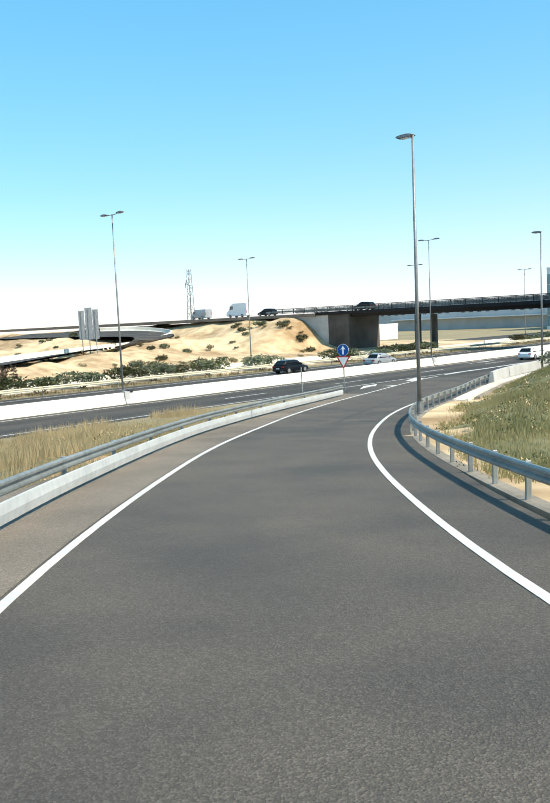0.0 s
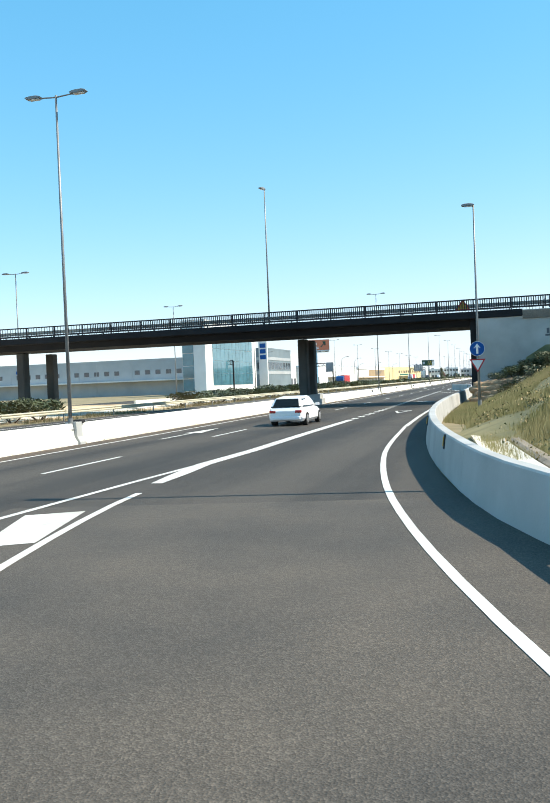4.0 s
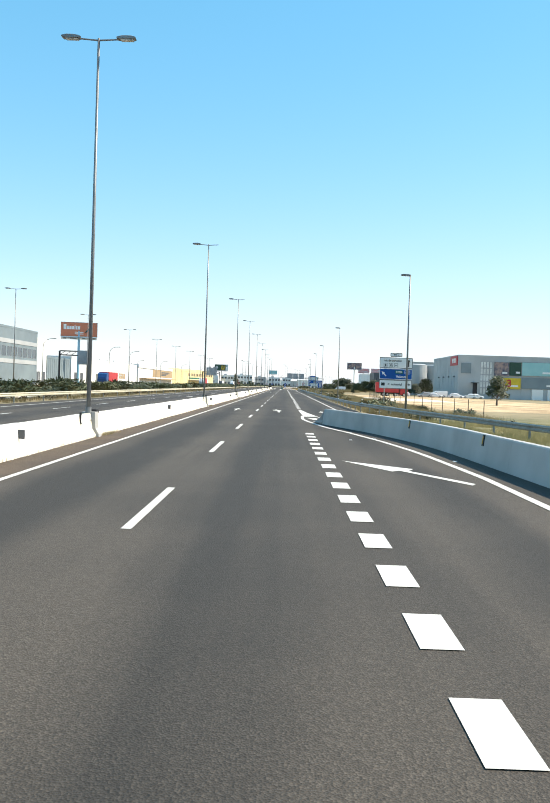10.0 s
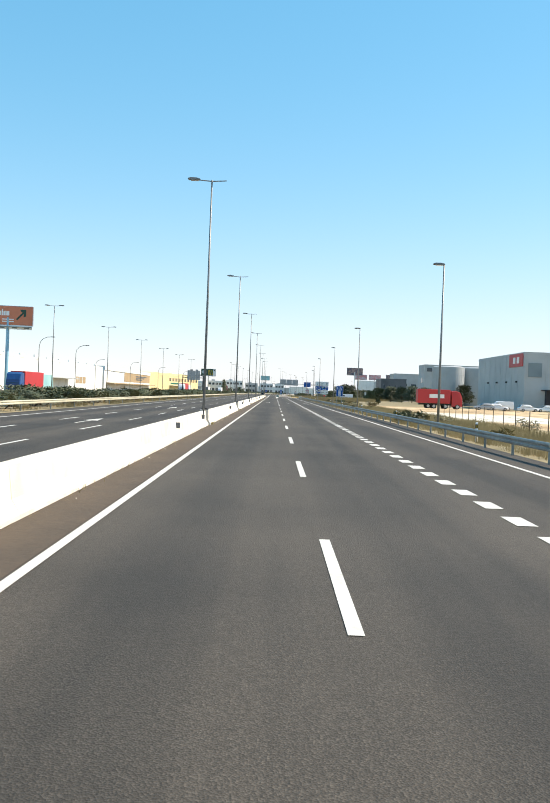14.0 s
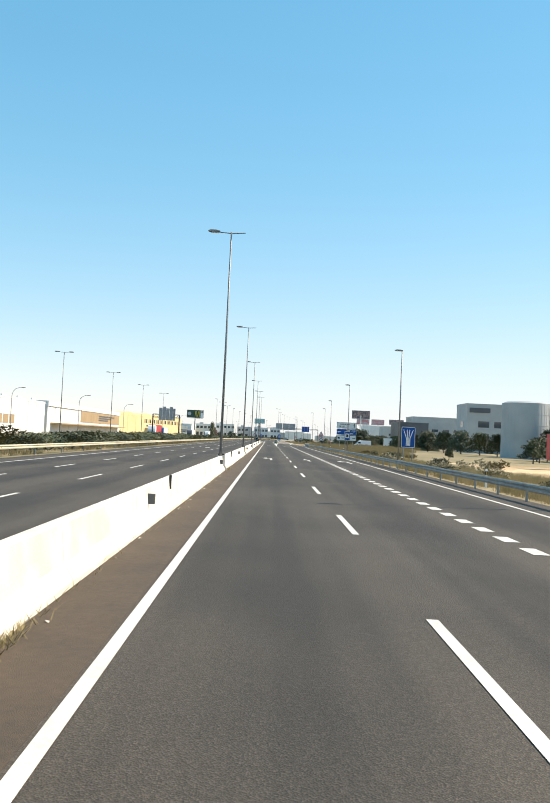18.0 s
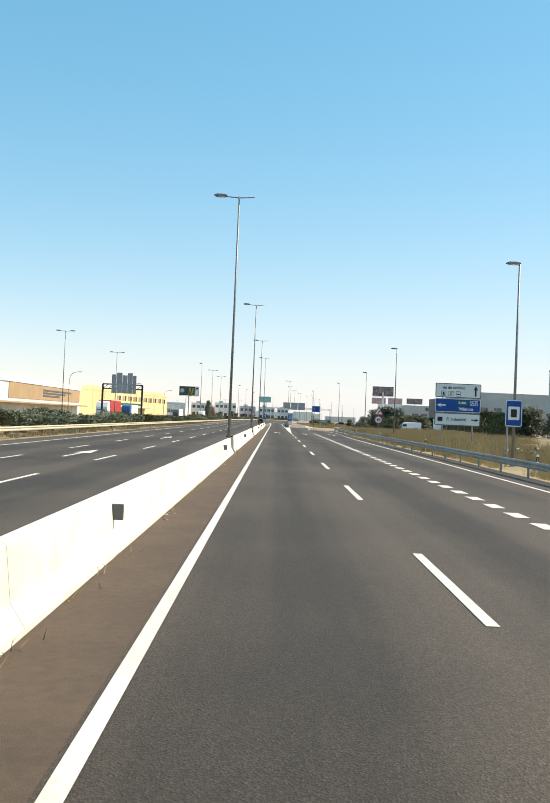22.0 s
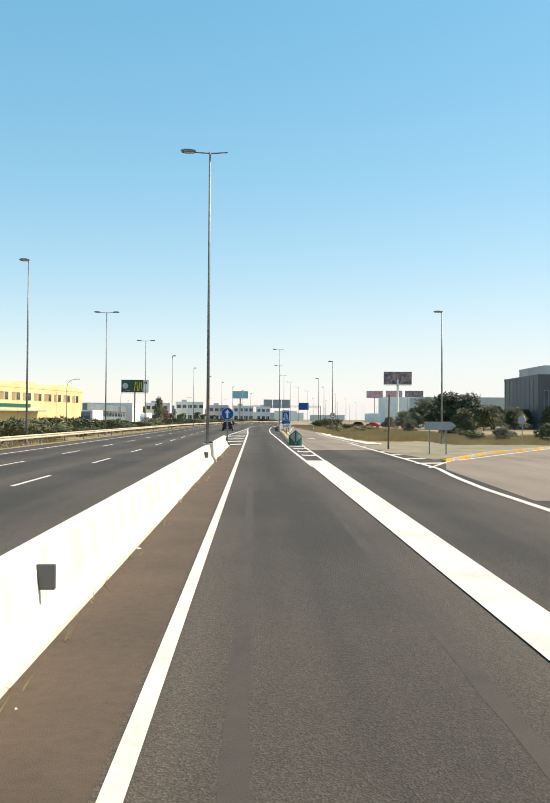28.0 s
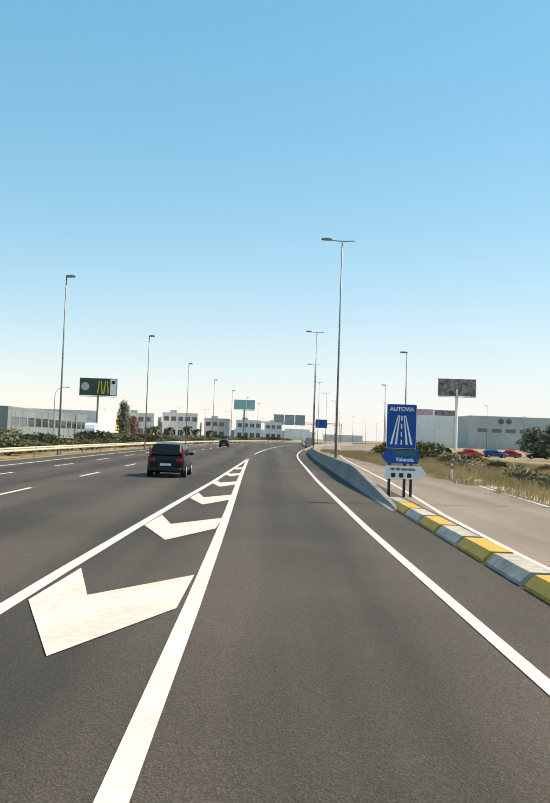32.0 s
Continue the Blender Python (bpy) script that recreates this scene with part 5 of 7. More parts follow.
s = thing("speed_sign", "round red and white fifty speed limit on a lamp pole", "road sign", pose(14.95, 650.0, -0.25))
part("bracket", MB().box(-0.05, 0.05, -0.02, 0.14, 2.5, 3.4), M_STEEL, s)
speed_sign(s, 3.0, "50", 0.44)
s = post_sign("warning_sign", "warning triangle on a post behind the barrier", pose(-1.1, 520, 0), 2.9)
plate("border", t3(0.75, 2.55), -0.02, M_SIGNRED, s, "red border")
plate("field", t3(0.53, 2.55), -0.026, M_SIGNWHITE, s, "white field", 0.006)
plate("symbol", [(-0.03, 2.4), (0.03, 2.4), (0.05, 2.75), (-0.05, 2.75)], -0.031, M_SIGNBLACK, s, "", 0.004)
# motorway sign at the fork
s = thing("motorway_sign", "blue motorway board above two arrow boards on dark posts", "road sign", pose(7.5, 652.4, -0.36) @ Matrix.Scale(1.38, 4))
for x in (-0.3, 0.12, 0.3):
    part("post", MB().box(x - 0.035, x + 0.035, 0.02, 0.1, 0, 2.2 if x < 0.2 else 1.3, 0.008), M_DARKSTEEL, s)
b1 = plate("board", move(rounded(0.8, 1.2, 0.04), 0, 2.2), 0.0, M_SIGNBLUE, s, "blue board with a white motorway symbol")
plate("border", move(rounded(0.82, 1.22, 0.04), 0, 2.2), 0.013, M_SIGNWHITE, b1)
text("AUTOVIA", 0.155, M_SIGNWHITE, b1, pose(0, -0.004, 2.67) @ FACE)
for x0, x1 in ((-0.28, -0.1), (-0.15, -0.06), (0.15, 0.06), (0.28, 0.1)):
    plate("lane_stroke", [(x0 - 0.03, 1.7), (x0 + 0.03, 1.7), (x1 + 0.012, 2.5), (x1 - 0.012, 2.5)], -0.006, M_SIGNWHITE, b1, "", 0.004)
for k in range(4):
    plate("lane_stroke", [(-0.02, 1.7 + 0.22 * k), (0.02, 1.7 + 0.22 * k), (0.015, 1.83 + 0.22 * k), (-0.015, 1.83 + 0.22 * k)], -0.006, M_SIGNWHITE, b1, "", 0.004)
b2 = plate("arrow_board", [(-0.55, 1.37), (-0.38, 1.18), (0.48, 1.18), (0.48, 1.56), (-0.38, 1.56)], -0.03, M_SIGNBLUE, s, "blue arrow board")
text("Valencia", 0.15, M_SIGNWHITE, b2, pose(0.1, -0.034, 1.29) @ FACE)
plate("route_field", move(rounded(0.6, 0.12, 0.02), 0.1, 1.46), -0.034, M_SIGNGREEN, b2, "", 0.004)
b3 = plate("arrow_board", [(-0.42, 0.76), (0.55, 0.76), (0.7, 0.94), (0.55, 1.12), (-0.42, 1.12)], -0.03, M_SIGNWHITE, s, "white arrow board")
text("vía de servicio", 0.12, M_SIGNBLACK, b3, pose(0.05, -0.034, 1.03) @ FACE)
for k in range(3):
    plate("pictogram", move(rounded(0.12, 0.12, 0.02), -0.2 + 0.22 * k, 0.86), -0.034, M_SIGNBLACK, b3, "", 0.004)
# green beacon at the gore and the painted kerb behind it
s = thing("gore_beacon", "rounded green plastic beacon with two arrow fields greyed for shade", "beacon", pose(5.6, 586.1, 0.0) @ Matrix.Diagonal((0.93, 1, 1.3, 1)))
n = 40
prof = [(0.58 * math.cos(math.pi * k / n), -0.35 * math.sin(math.pi * k / n)) for k in range(n + 1)]
mb = MB()
top_z = lambda x: 0.58 + (0.58 - abs(x)) * 0.62
vs = [(x, y, 0) for x, y in prof] + [(x, y, top_z(x)) for x, y in prof] + [(-0.58, 0.3, 0), (0.58, 0.3, 0), (-0.5, 0.3, 0.5), (0.5, 0.3, 0.5), (0, 0.3, 0.6)]
m = n + 1
mb.add(vs, [(k, k + 1, m + k + 1, m + k) for k in range(n)] + [(0, m, 2 * m + 3, 2 * m + 1), (n, 2 * m, 2 * m + 2, m + n)] + [tuple(range(m, 2 * m)) + (2 * m + 2, 2 * m + 4, 2 * m + 3)])
part("shell", mb, M_SIGNGREEN, s)
for sx in (-1, 1):
    fld = MB()
    n = 16
    for k in range(n + 1):
        x = 0.07 + 0.42 * k / n
        y = -0.355 * math.sqrt(max(0, 1 - (x / 0.58) ** 2))
        lo, hi = 0.2 + 0.32 * k / n, 0.84 - 0.29 * k / n
        fld.v += [(sx * x, y - 0.022, lo), (sx * x, y - 0.022, hi), (sx * x, y - 0.004, hi), (sx * x, y - 0.004, lo)]
    fld.f += [(4 * k + a, 4 * k + (a + 1) % 4, 4 * k + 4 + (a + 1) % 4, 4 * k + 4 + a) for k in range(n) for a in range(4)] + [(0, 1, 2, 3), (4 * n + 3, 4 * n + 2, 4 * n + 1, 4 * n)]
    part("arrow_field", fld, M_GREYFIELD, s, "reflective arrow field, greyed for shade")
part("plate", MB().box(-0.075, 0.075, -0.385, -0.355, 0.06, 0.15, 0.006), M_SIGNBACK, s, "small pale maker's plate")
kerb = thing("painted_kerb", "raised kerb of alternating yellow and white blocks", "kerb", kind="structure")
kprof = [(-0.34, 0), (-0.34, 0.06), (-0.19, 0.21), (0.19, 0.21), (0.34, 0.06), (0.34, 0)]
kx = lambda y: lerp(y, [588, 606, 618, 633, 650], [5.6, 5.9, 6.2, 6.5, 6.85]) - 0.05
y, k = 588.0, 0
while y < 648:
    part("kerb_block", MB().sweep([(kx(y), y, 0), (kx(y + 1.98), y + 1.98, 0)], kprof), M_YELLOW if k % 2 == 0 else M_KERBWHITE, kerb)
    y, k = y + 2.2, k + 1
yk = [(11.7, 561.3), (17, 571.4), (22, 578), (28.6, 586.8), (40, 596)]
sk = thing("side_kerb", "low kerb of yellow and white painted stones at the side road", "kerb", kind="structure")
kk = 0
for (xa, ya), (xb, yb) in zip(yk, yk[1:]):
    m = max(1, int(math.hypot(xb - xa, yb - ya) / 1.3))
    for j in range(m):
        u, v = j / m, (j + 0.97) / m
        part("kerb_stone", MB().sweep([(xa + (xb - xa) * u, ya + (yb - ya) * u, 0), (xa + (xb - xa) * v, ya + (yb - ya) * v, 0)], [(-0.12, -0.05), (-0.12, 0.11), (-0.08, 0.14), (0.12, 0.14), (0.12, -0.05)]), M_YELLOW if kk % 3 != 1 else M_KERBWHITE, sk)
        kk += 1
tagged(bpy.data.objects["side_kerb"], "worn yellow painted kerb of the side road", "kerb", kind="structure")
# grey arrow board and chevron barrier
s = thing("arrow_board", "grey back of an arrow-shaped board on two posts", "road sign", pose(13.6, 570.1, 0.0, 0, 0, -12))
plate("board", [(-0.95, 1.5), (0.65, 1.5), (0.95, 1.75), (0.65, 2.0), (-0.95, 2.0)], 0, M_SIGNBACK, s)
for x in (-0.65, 0.35):
    part("post", MB().box(x - 0.04, x + 0.04, 0.02, 0.08, -0.1, 1.98), M_STEEL, s)
s = thing("works_sign", "orange triangular works sign leaning on the railing", "road sign", pose(14.0, YN + 0.3, 7.2) @ Matrix.Scale(0.7, 4))
plate("board", [(-0.85, 0.0), (0.85, 0.0), (0.1, 1.1), (-0.1, 1.1)], -0.04, M_SIGNRED, s)
plate("field", [(-0.62, 0.12), (0.62, 0.12), (0, 0.98)], -0.05, M_YELLOW, s, "orange field", 0.008)


# ---- billboards ----
def billboard(at, w, h, zb, material, label, pole=0.35, column=M_POLE):
    top = thing("billboard", label, "billboard", at, "billboards")
    part("column", MB().tube((0, 0.3, -0.3), (0, 0.3, zb + h * 0.4), pole, pole * 0.85, 14), column, top)
    part("frame", MB().box(-w / 2 - 0.15, w / 2 + 0.15, 0.0, 0.7, zb - 0.15, zb + h + 0.15, 0.04), M_SIGNBACK, top)
    part("catwalk", MB().box(-w / 2, w / 2, -0.9, 0.1, zb - 0.55, zb - 0.4), M_STEEL, top)
    pn = part("poster", MB().box(-w / 2, w / 2, -0.03, 0.0, zb, zb + h), material, top)
    return top, pn


bb, pn = billboard(pose(-61.6, 416, 0, 0, 0, 6) @ Matrix.Diagonal((0.9, 1, 0.985, 1)), 13.0, 4.6, 16.3, M_ORANGE, "orange shopping-centre billboard on a tall pale blue column", 0.5, mat("pale_blue_paint", (0.28, 0.5, 0.62), 0.5, (0.22, 0.42, 0.54), 3))
for k, (w, h) in enumerate(((1.0, 1.7), (0.8, 1.1), (0.8, 1.1), (0.8, 1.1), (0.25, 1.5), (0.6, 1.1), (0.8, 1.1))):
    x = -5.6 + (0, 1.15, 2.1, 3.05, 4.0, 4.4, 5.15)[k]
    part("word_shape", MB().box(x, x + w, -0.05, -0.03, 18.6, 18.6 + h, 0.008), M_SIGNWHITE, pn)
for k in range(2):
    part("text_bar", MB().box(-1.5, 1.6, -0.05, -0.03, 17.0 + 0.55 * k, 17.25 + 0.55 * k), M_SIGNWHITE, pn)
plate("arrow", [(3.6 + 1.6 * a, 18.9 + 1.6 * b) for a, b in [(-0.9, -0.7), (-0.7, -0.9), (0.35, 0.15), (0.35, -0.4), (0.75, -0.2), (0.75, 0.8), (-0.25, 0.8), (-0.05, 0.4), (0.15, 0.35)]], -0.05, M_DARKBOARD, pn, "", 0.02)
lower = part("lower_panel", MB().box(-6.5, 6.5, -0.05, 0.0, 15.2, 16.25), M_SIGNWHITE, bb)
for x, w in ((-5.6, 1.1), (-3.2, 2.4), (1.2, 1.2), (4.4, 1.3)):
    part("text_bar", MB().box(x, x + w, -0.07, -0.05, 15.45, 15.95, 0.008), M_BLUEGREY, lower)
bb, pn = billboard(pose(-51.4, 882, 0), 11.9, 5.4, 13.8, M_DARKBOARD, "dark green billboard with a yellow emblem on a red column")
for x in (0.6, 2.6):
    for sx in (-1, 1):
        part("emblem_bar", MB().prism([(x + sx * 0.95, 14.3), (x + sx * 0.55, 14.3), (x + sx * 0.15, 18.4), (x + sx * 0.4, 18.6)], -0.07, -0.03), M_GOLD, pn)
part("white_panel", MB().box(3.9, 5.9, -0.06, -0.03, 13.9, 19.1), M_SIGNWHITE, pn)
part("text_bar", MB().box(4.3, 5.5, -0.08, -0.06, 17.6, 18.6), M_SIGNBLACK, pn)
part("emblem_ring", MB().prism(disc(1.3, 20) , -0.06, -0.03), M_GREYWALL, pn, at=pose(-4.2, 0, 16.6))
billboard(pose(72.7, 910, 0, 0, 0, -3), 13.4, 6.0, 19.5, M_ADV, "large colourful billboard on a tall white column", 0.6, M_SIGNWHITE)
billboard(pose(-4.8, 934, 0), 7.8, 3.4, 12.8, M_TEALBOARD, "pale teal billboard above the road ahead")
billboard(pose(119, 1288, 0), 15.5, 6.4, 23.3, M_ADV2, "red and white billboard far along the road")
billboard(pose(136.4, 1280, 0), 15.5, 6.4, 23.3, M_ADV2, "pale billboard far along the road")
billboard(pose(172, 1360, 0), 19, 6.4, 26.3, M_ADV, "small billboard far along the road")
bb, pn = billboard(pose(31.6, 185, 0, 0, 0, -10) @ Matrix.Diagonal((0.8, 1, 1, 1)), 8.0, 2.6, 9.9, M_SIGNRED, "red billboard with white star marks beside the bridge")
for k in range(5):
    part("star_mark", MB().prism(disc(0.25, 10), -0.05, -0.03), M_SIGNWHITE, pn, at=pose(-2.6 + 0.8 * k, 0, 10.4))
part("text_bar", MB().box(-3.0, 2.5, -0.05, -0.03, 11.1, 12.1), M_SIGNWHITE, pn)


# ---- sign gantries ----
def gantry(at, w, h, label, panels):
    top = thing("sign_gantry", label, "sign gantry", at, "sign gantries")
    for x in (-w / 2, w / 2):
        part("leg", MB().box(x - 0.18, x + 0.18, -0.18, 0.18, -0.2, h, 0.03), M_DARKSTEEL, top)
    for z in (h - 0.9, h):
        part("beam", MB().box(-w / 2, w / 2, -0.12, 0.12, z - 0.12, z + 0.12, 0.02), M_DARKSTEEL, top)
    n = int(w / 1.2)
    for k in range(n):
        x = -w / 2 + w * k / n
        part("brace", MB().tube((x, 0, h - 0.9), (x + w / n, 0, h), 0.05, 0.05, 6), M_DARKSTEEL, top)
    for x0, x1, z0, z1, m in panels:
        part("panel", MB().box(x0, x1, -0.3, -0.2, z0, z1, 0.02), m, top)
    return top


gantry(pose(-31.0, 562.0, 0) @ Matrix.Diagonal((1.03, 1, 1.07, 1)), 8.4, 7.4, "grey backs of tall sign panels on a dark gantry",
       [(-2.3, -1.3, 5.6, 9.4, M_SIGNBACK), (-1.25, -0.1, 5.6, 9.8, M_SIGNBACK), (-0.05, 1.0, 5.6, 9.3, M_SIGNBACK), (1.05, 2.1, 5.6, 9.8, M_SIGNBACK), (2.15, 2.9, 5.6, 9.3, M_SIGNBACK)])
gantry(pose(28, 1150, 0), 54, 12.5, "long dark gantry with grey sign backs over the road", [(-18, -11.2, 10.6, 17.4, M_SIGNBACK), (-10.8, -4.2, 10.6, 17.4, M_SIGNBACK), (-3.8, 2.8, 10.6, 17.4, M_SIGNBACK), (9.8, 17.6, 9.4, 15, M_SIGNBLUE)])
gantry(pose(-39.6, 328, 0), 6.4, 8.1, "dark lattice gantry with one grey sign back", [(0.9, 3.3, 5.2, 8.3, M_SIGNBACK)])
gantry(pose(-57, 268, 0), 12.0, 8.5, "dark lattice gantry beside the yards", [(-4, -1, 6.4, 9, M_SIGNBACK)])

# grey backs of three tall panels beside the loop road
s = thing("direction_board", "grey backs of three tall direction panels on posts", "road sign", pose(-55, 88, 2.3, 0, 0, -140))
for k, (x, w, z1) in enumerate(((-1.05, 0.9, 6.4), (0.0, 1.1, 6.7), (1.1, 0.9, 6.3))):
    part("panel", MB().box(x - w / 2, x + w / 2, -0.04, 0.0, 1.9, z1, 0.01), M_SIGNBACK, s)
    part("post", MB().box(x - 0.06, x + 0.06, 0.0, 0.12, -0.6, z1 - 0.1, 0.01), M_STEEL, s)

solid("wooden_post", MB().tube((0, 0, -0.2), (0.05, 0, 3.9), 0.07, 0.05, 8), M_BARK, "thin bare wooden post on the corner", "post", pose(11.8, 578.2, 0))

s = thing("traffic_mirror", "round convex traffic mirror on a grey post, seen from behind", "traffic mirror", pose(25.5, 590.4, -0.05, 0, 0, -60))
part("post", MB().tube((0, 0.06, -0.1), (0, 0.06, 2.4), 0.04, 0.04, 10), M_STEEL, s)
part("mirror_back", MB().prism(move(disc(0.4), 0, 2.2), -0.02, 0.04), M_SIGNBACK, s)


# ---- delineator posts and a wire fence on the right verge ----
def delineator():
    top = thing("delineator_post", "white plastic delineator post with a black band", "delineator", group="delineator posts")
    part("post", MB().box(-0.06, 0.06, -0.03, 0.03, -0.1, 1.0, 0.015), M_SIGNWHITE, top)
    part("band", MB().box(-0.063, 0.063, -0.033, 0.033, 0.68, 0.9, 0.01), M_SIGNBLACK, top, "black band")
    part("reflector", MB().box(-0.025, 0.025, -0.037, -0.03, 0.72, 0.86), M_AMBER, top, "amber reflector")
    return top


dl = delineator()
dl.matrix_basis = pose(15.2, 235.3, -0.06)
for k in range(1, 11):
    copy_thing(dl, pose(14.6, 235.3 + 27 * k, -0.06)) if k != 6 else None
copy_thing(dl, pose(13.2, 668, -0.06))
fence = thing("wire_fence", "low wire fence on thin rusty posts around the sandy lot", "fence")
fpts = [(22.5, 214), (21.8, 230), (21.2, 246), (20.9, 262), (21.6, 276), (23, 292), (24.4, 308), (25.4, 324)]
fence_xy = lambda y: lerp(y, [q[1] for q in fpts], [q[0] for q in fpts])
fp = MB().tube((0, 0, -0.2), (0, 0, 1.5), 0.035, 0.03, 6).mesh("fence_post", M_BARK)
ysf = [214 + 4.4 * k for k in range(26)]
for y in ysf:
    part("fence_post", fp, None, fence, at=pose(fence_xy(y), y, -0.06))
for z in (0.4, 0.85, 1.3):
    w = MB()
    for a, b in zip(ysf, ysf[1:]):
        w.tube((fence_xy(a), a, z), (fence_xy(b), b, z - 0.01), 0.008, 0.008, 4)
    part("wire", w, M_STEEL, fence)


# ---- buildings ----
def window(parent, face, u, z, w, h, x, y, glassm=M_GLASS, framem=M_SIGNBACK):
    """A window with frame and pane on a wall: face "y" looks to -y, "x+" to +x, "x-" to -x; u runs along the wall."""
    fr, pn = MB(), MB()
    def put(mb, a0, a1, z0, z1, d0, d1):
        if face == "y":
            mb.box(a0, a1, y - d1, y - d0, z0, z1)
        elif face == "x+":
            mb.box(x + d0, x + d1, a0, a1, z0, z1)
        else:
            mb.box(x - d1, x - d0, a0, a1, z0, z1)
    b = 0.07
    for a0, a1, z0, z1 in ((u, u + w, z, z + b), (u, u + w, z + h - b, z + h), (u, u + b, z + b, z + h - b), (u + w - b, u + w, z + b, z + h - b)):
        put(fr, a0, a1, z0, z1, -0.05, 0.06)
    f = part("window", fr, framem, parent)
    put(pn, u + b, u + w - b, z + b, z + h - b, -0.03, 0.02)
    part("pane", pn, glassm, f)


def building(x0, x1, y0, y1, h, wall, label, roof=M_ROOF, parapet=0.35, ribs=0, name="warehouse"):
    """A block with wall, roof and a parapet; ribs: spacing of the cladding joints on the walls that face the road."""
    top = thing(name, label, "building", pose(0, 0, 0), "buildings along the road")
    part("wall", MB().box(x0, x1, y0, y1, -0.1, h), wall, top)
    part("roof", MB().box(x0 + 0.25, x1 - 0.25, y0 + 0.25, y1 - 0.25, h, h + 0.12), roof, top)
    pp = MB()
    for a, b, c, d in ((x0 - 0.06, x1 + 0.06, y0 - 0.06, y0 + 0.2), (x0 - 0.06, x1 + 0.06, y1 - 0.2, y1 + 0.06), (x0 - 0.06, x0 + 0.2, y0 + 0.2, y1 - 0.2), (x1 - 0.2, x1 + 0.06, y0 + 0.2, y1 - 0.2)):
        pp.box(a, b, c, d, h - 0.25, h + parapet)
    part("parapet", pp, wall, top)
    if ribs:
        rb = MB().box(-0.05, 0.05, -0.05, 0.05, 0, h - 0.3).mesh("cladding_joint", wall)
        k = x0 + ribs
        while k < x1 - 0.3:
            part("cladding_joint", rb, None, top, at=pose(k, y0, 0))
            k += ribs
        xf = x1 if x1 < 0 else x0
        k = y0 + ribs
        while k < y1 - 0.3:
            part("cladding_joint", rb, None, top, at=pose(xf, k, 0))
            k += ribs
    return top


# white and glass office by the flyover
o = building(-58, -52, 250, 292, 18, M_WHITE, "tall white office with a teal glass front", name="office_building")
for j in range(11):
    for k in range(4):
        pn = MB().box(-52.02, -51.9, 255 + 3 * j + 0.06, 258 + 3 * j - 0.06, 2.2 + 3.1 * k, 5.2 + 3.1 * k)
        part("glass_panel", pn, M_TEALGLASS, o)
for k in range(5):
    part("glass_panel", MB().box(-57.9, -55.1, 249.85, 250.02, 1 + 3.1 * k, 3.9 + 3.1 * k), M_TEALGLASS, o)
# long low factory
o = building(-150, -64, 288, 312, 10.5, M_GREYWALL, "long low grey factory with a row of small windows", ribs=6, name="factory")
for k in range(24):
    if k % 6 != 4:
        window(o, "y", -147 + k * 3.4, 6.2, 1.7, 1.4, 0, 288)
part("canopy", MB().box(-140, -70, 285.5, 288, 4.2, 4.6), M_WHITE, o)
part("sign_panel", MB().box(-130, -126, 287.8, 287.95, 8.0, 9.0), M_SIGNBLUE, o)
building(-300, -170, 330, 360, 9, M_WHITE, "distant long white shed", name="shed")
building(-110, -98, 176, 186, 3.4, M_WHITE, "small white hut with a blue door", name="hut")
o = building(-84, -73, 186, 194, 3.6, M_WHITE, "small white hut with dark windows", name="hut")
for k in range(3):
    window(o, "y", -83 + 3.3 * k, 1.2, 1.6, 1.3, 0, 186)
# dark office with bands
o = building(-98, -65, 348, 383, 14.9, M_BLUEGREY, "dark grey office block with pale bands", name="office_building")
for z in (5.6, 10.8):
    part("band", MB().box(-98.1, -64.9, 347.9, 383.1, z, z + 1.1), M_GREYWALL, o)
for j in range(8):
    window(o, "x+", 350 + 4.1 * j, 7.4, 3.0, 2.6, -65, 0)
for j in range(8):
    window(o, "y", -96 + 3.9 * j, 7.4, 2.6, 2.6, 0, 348)
o = building(-90, -66, 384, 395.5, 13.4, M_WHITE, "white works building with dark doors", ribs=4)
window(o, "x+", 386, 0.2, 3.2, 3.6, -66, 0, M_DARKGREY)
window(o, "x+", 391, 0.2, 3.2, 3.6, -66, 0, M_DARKGREY)
building(-95, -66, 396, 422, 8.3, M_BLUEGREY, "grey ribbed metal shed", ribs=2)
o = building(-100, -66, 424, 545, 9.3, M_WHITE, "large white warehouse with a stepped parapet", ribs=8)
for j in range(9):
    part("parapet_step", MB().box(-66.3, -65.9, 427 + 13 * j, 430.5 + 13 * j, 9.3, 10.1 + 0.12 * (j % 3), 0.04), M_WHITE, o)
for j, y in enumerate((428, 436, 502, 507, 512)):
    window(o, "x+", y, 0.2 if j < 2 else 2.6, 4.2, 4.0 if j < 2 else 2.4, -66, 0, M_DARKGREY if j < 2 else M_TANWALL)
part("canopy", MB().box(-66, -62.5, 460, 492, 3.9, 4.25), M_GREYWALL, o)
o = building(-100, -66, 548, 667, 8.9, M_WHITE, "pale warehouse with a white roof edge and tan front panel", ribs=9)
part("tan_panel", MB().box(-66, -65.85, 592, 666, 4.4, 8.5), M_TANWALL, o, "tan front panel")
part("awning", MB().box(-66, -62.5, 552, 664, 3.1, 3.5), M_TANWALL, o)
part("roof_edge", MB().box(-100.2, -65.7, 547.8, 667.2, 8.6, 10.2), M_WHITE, o)
for k in range(3):
    part("text_bar", MB().box(-65.86, -65.78, 622, 640 + 7 * k, 5.4 + 0.8 * k, 5.9 + 0.8 * k), M_DARKGREY, o)
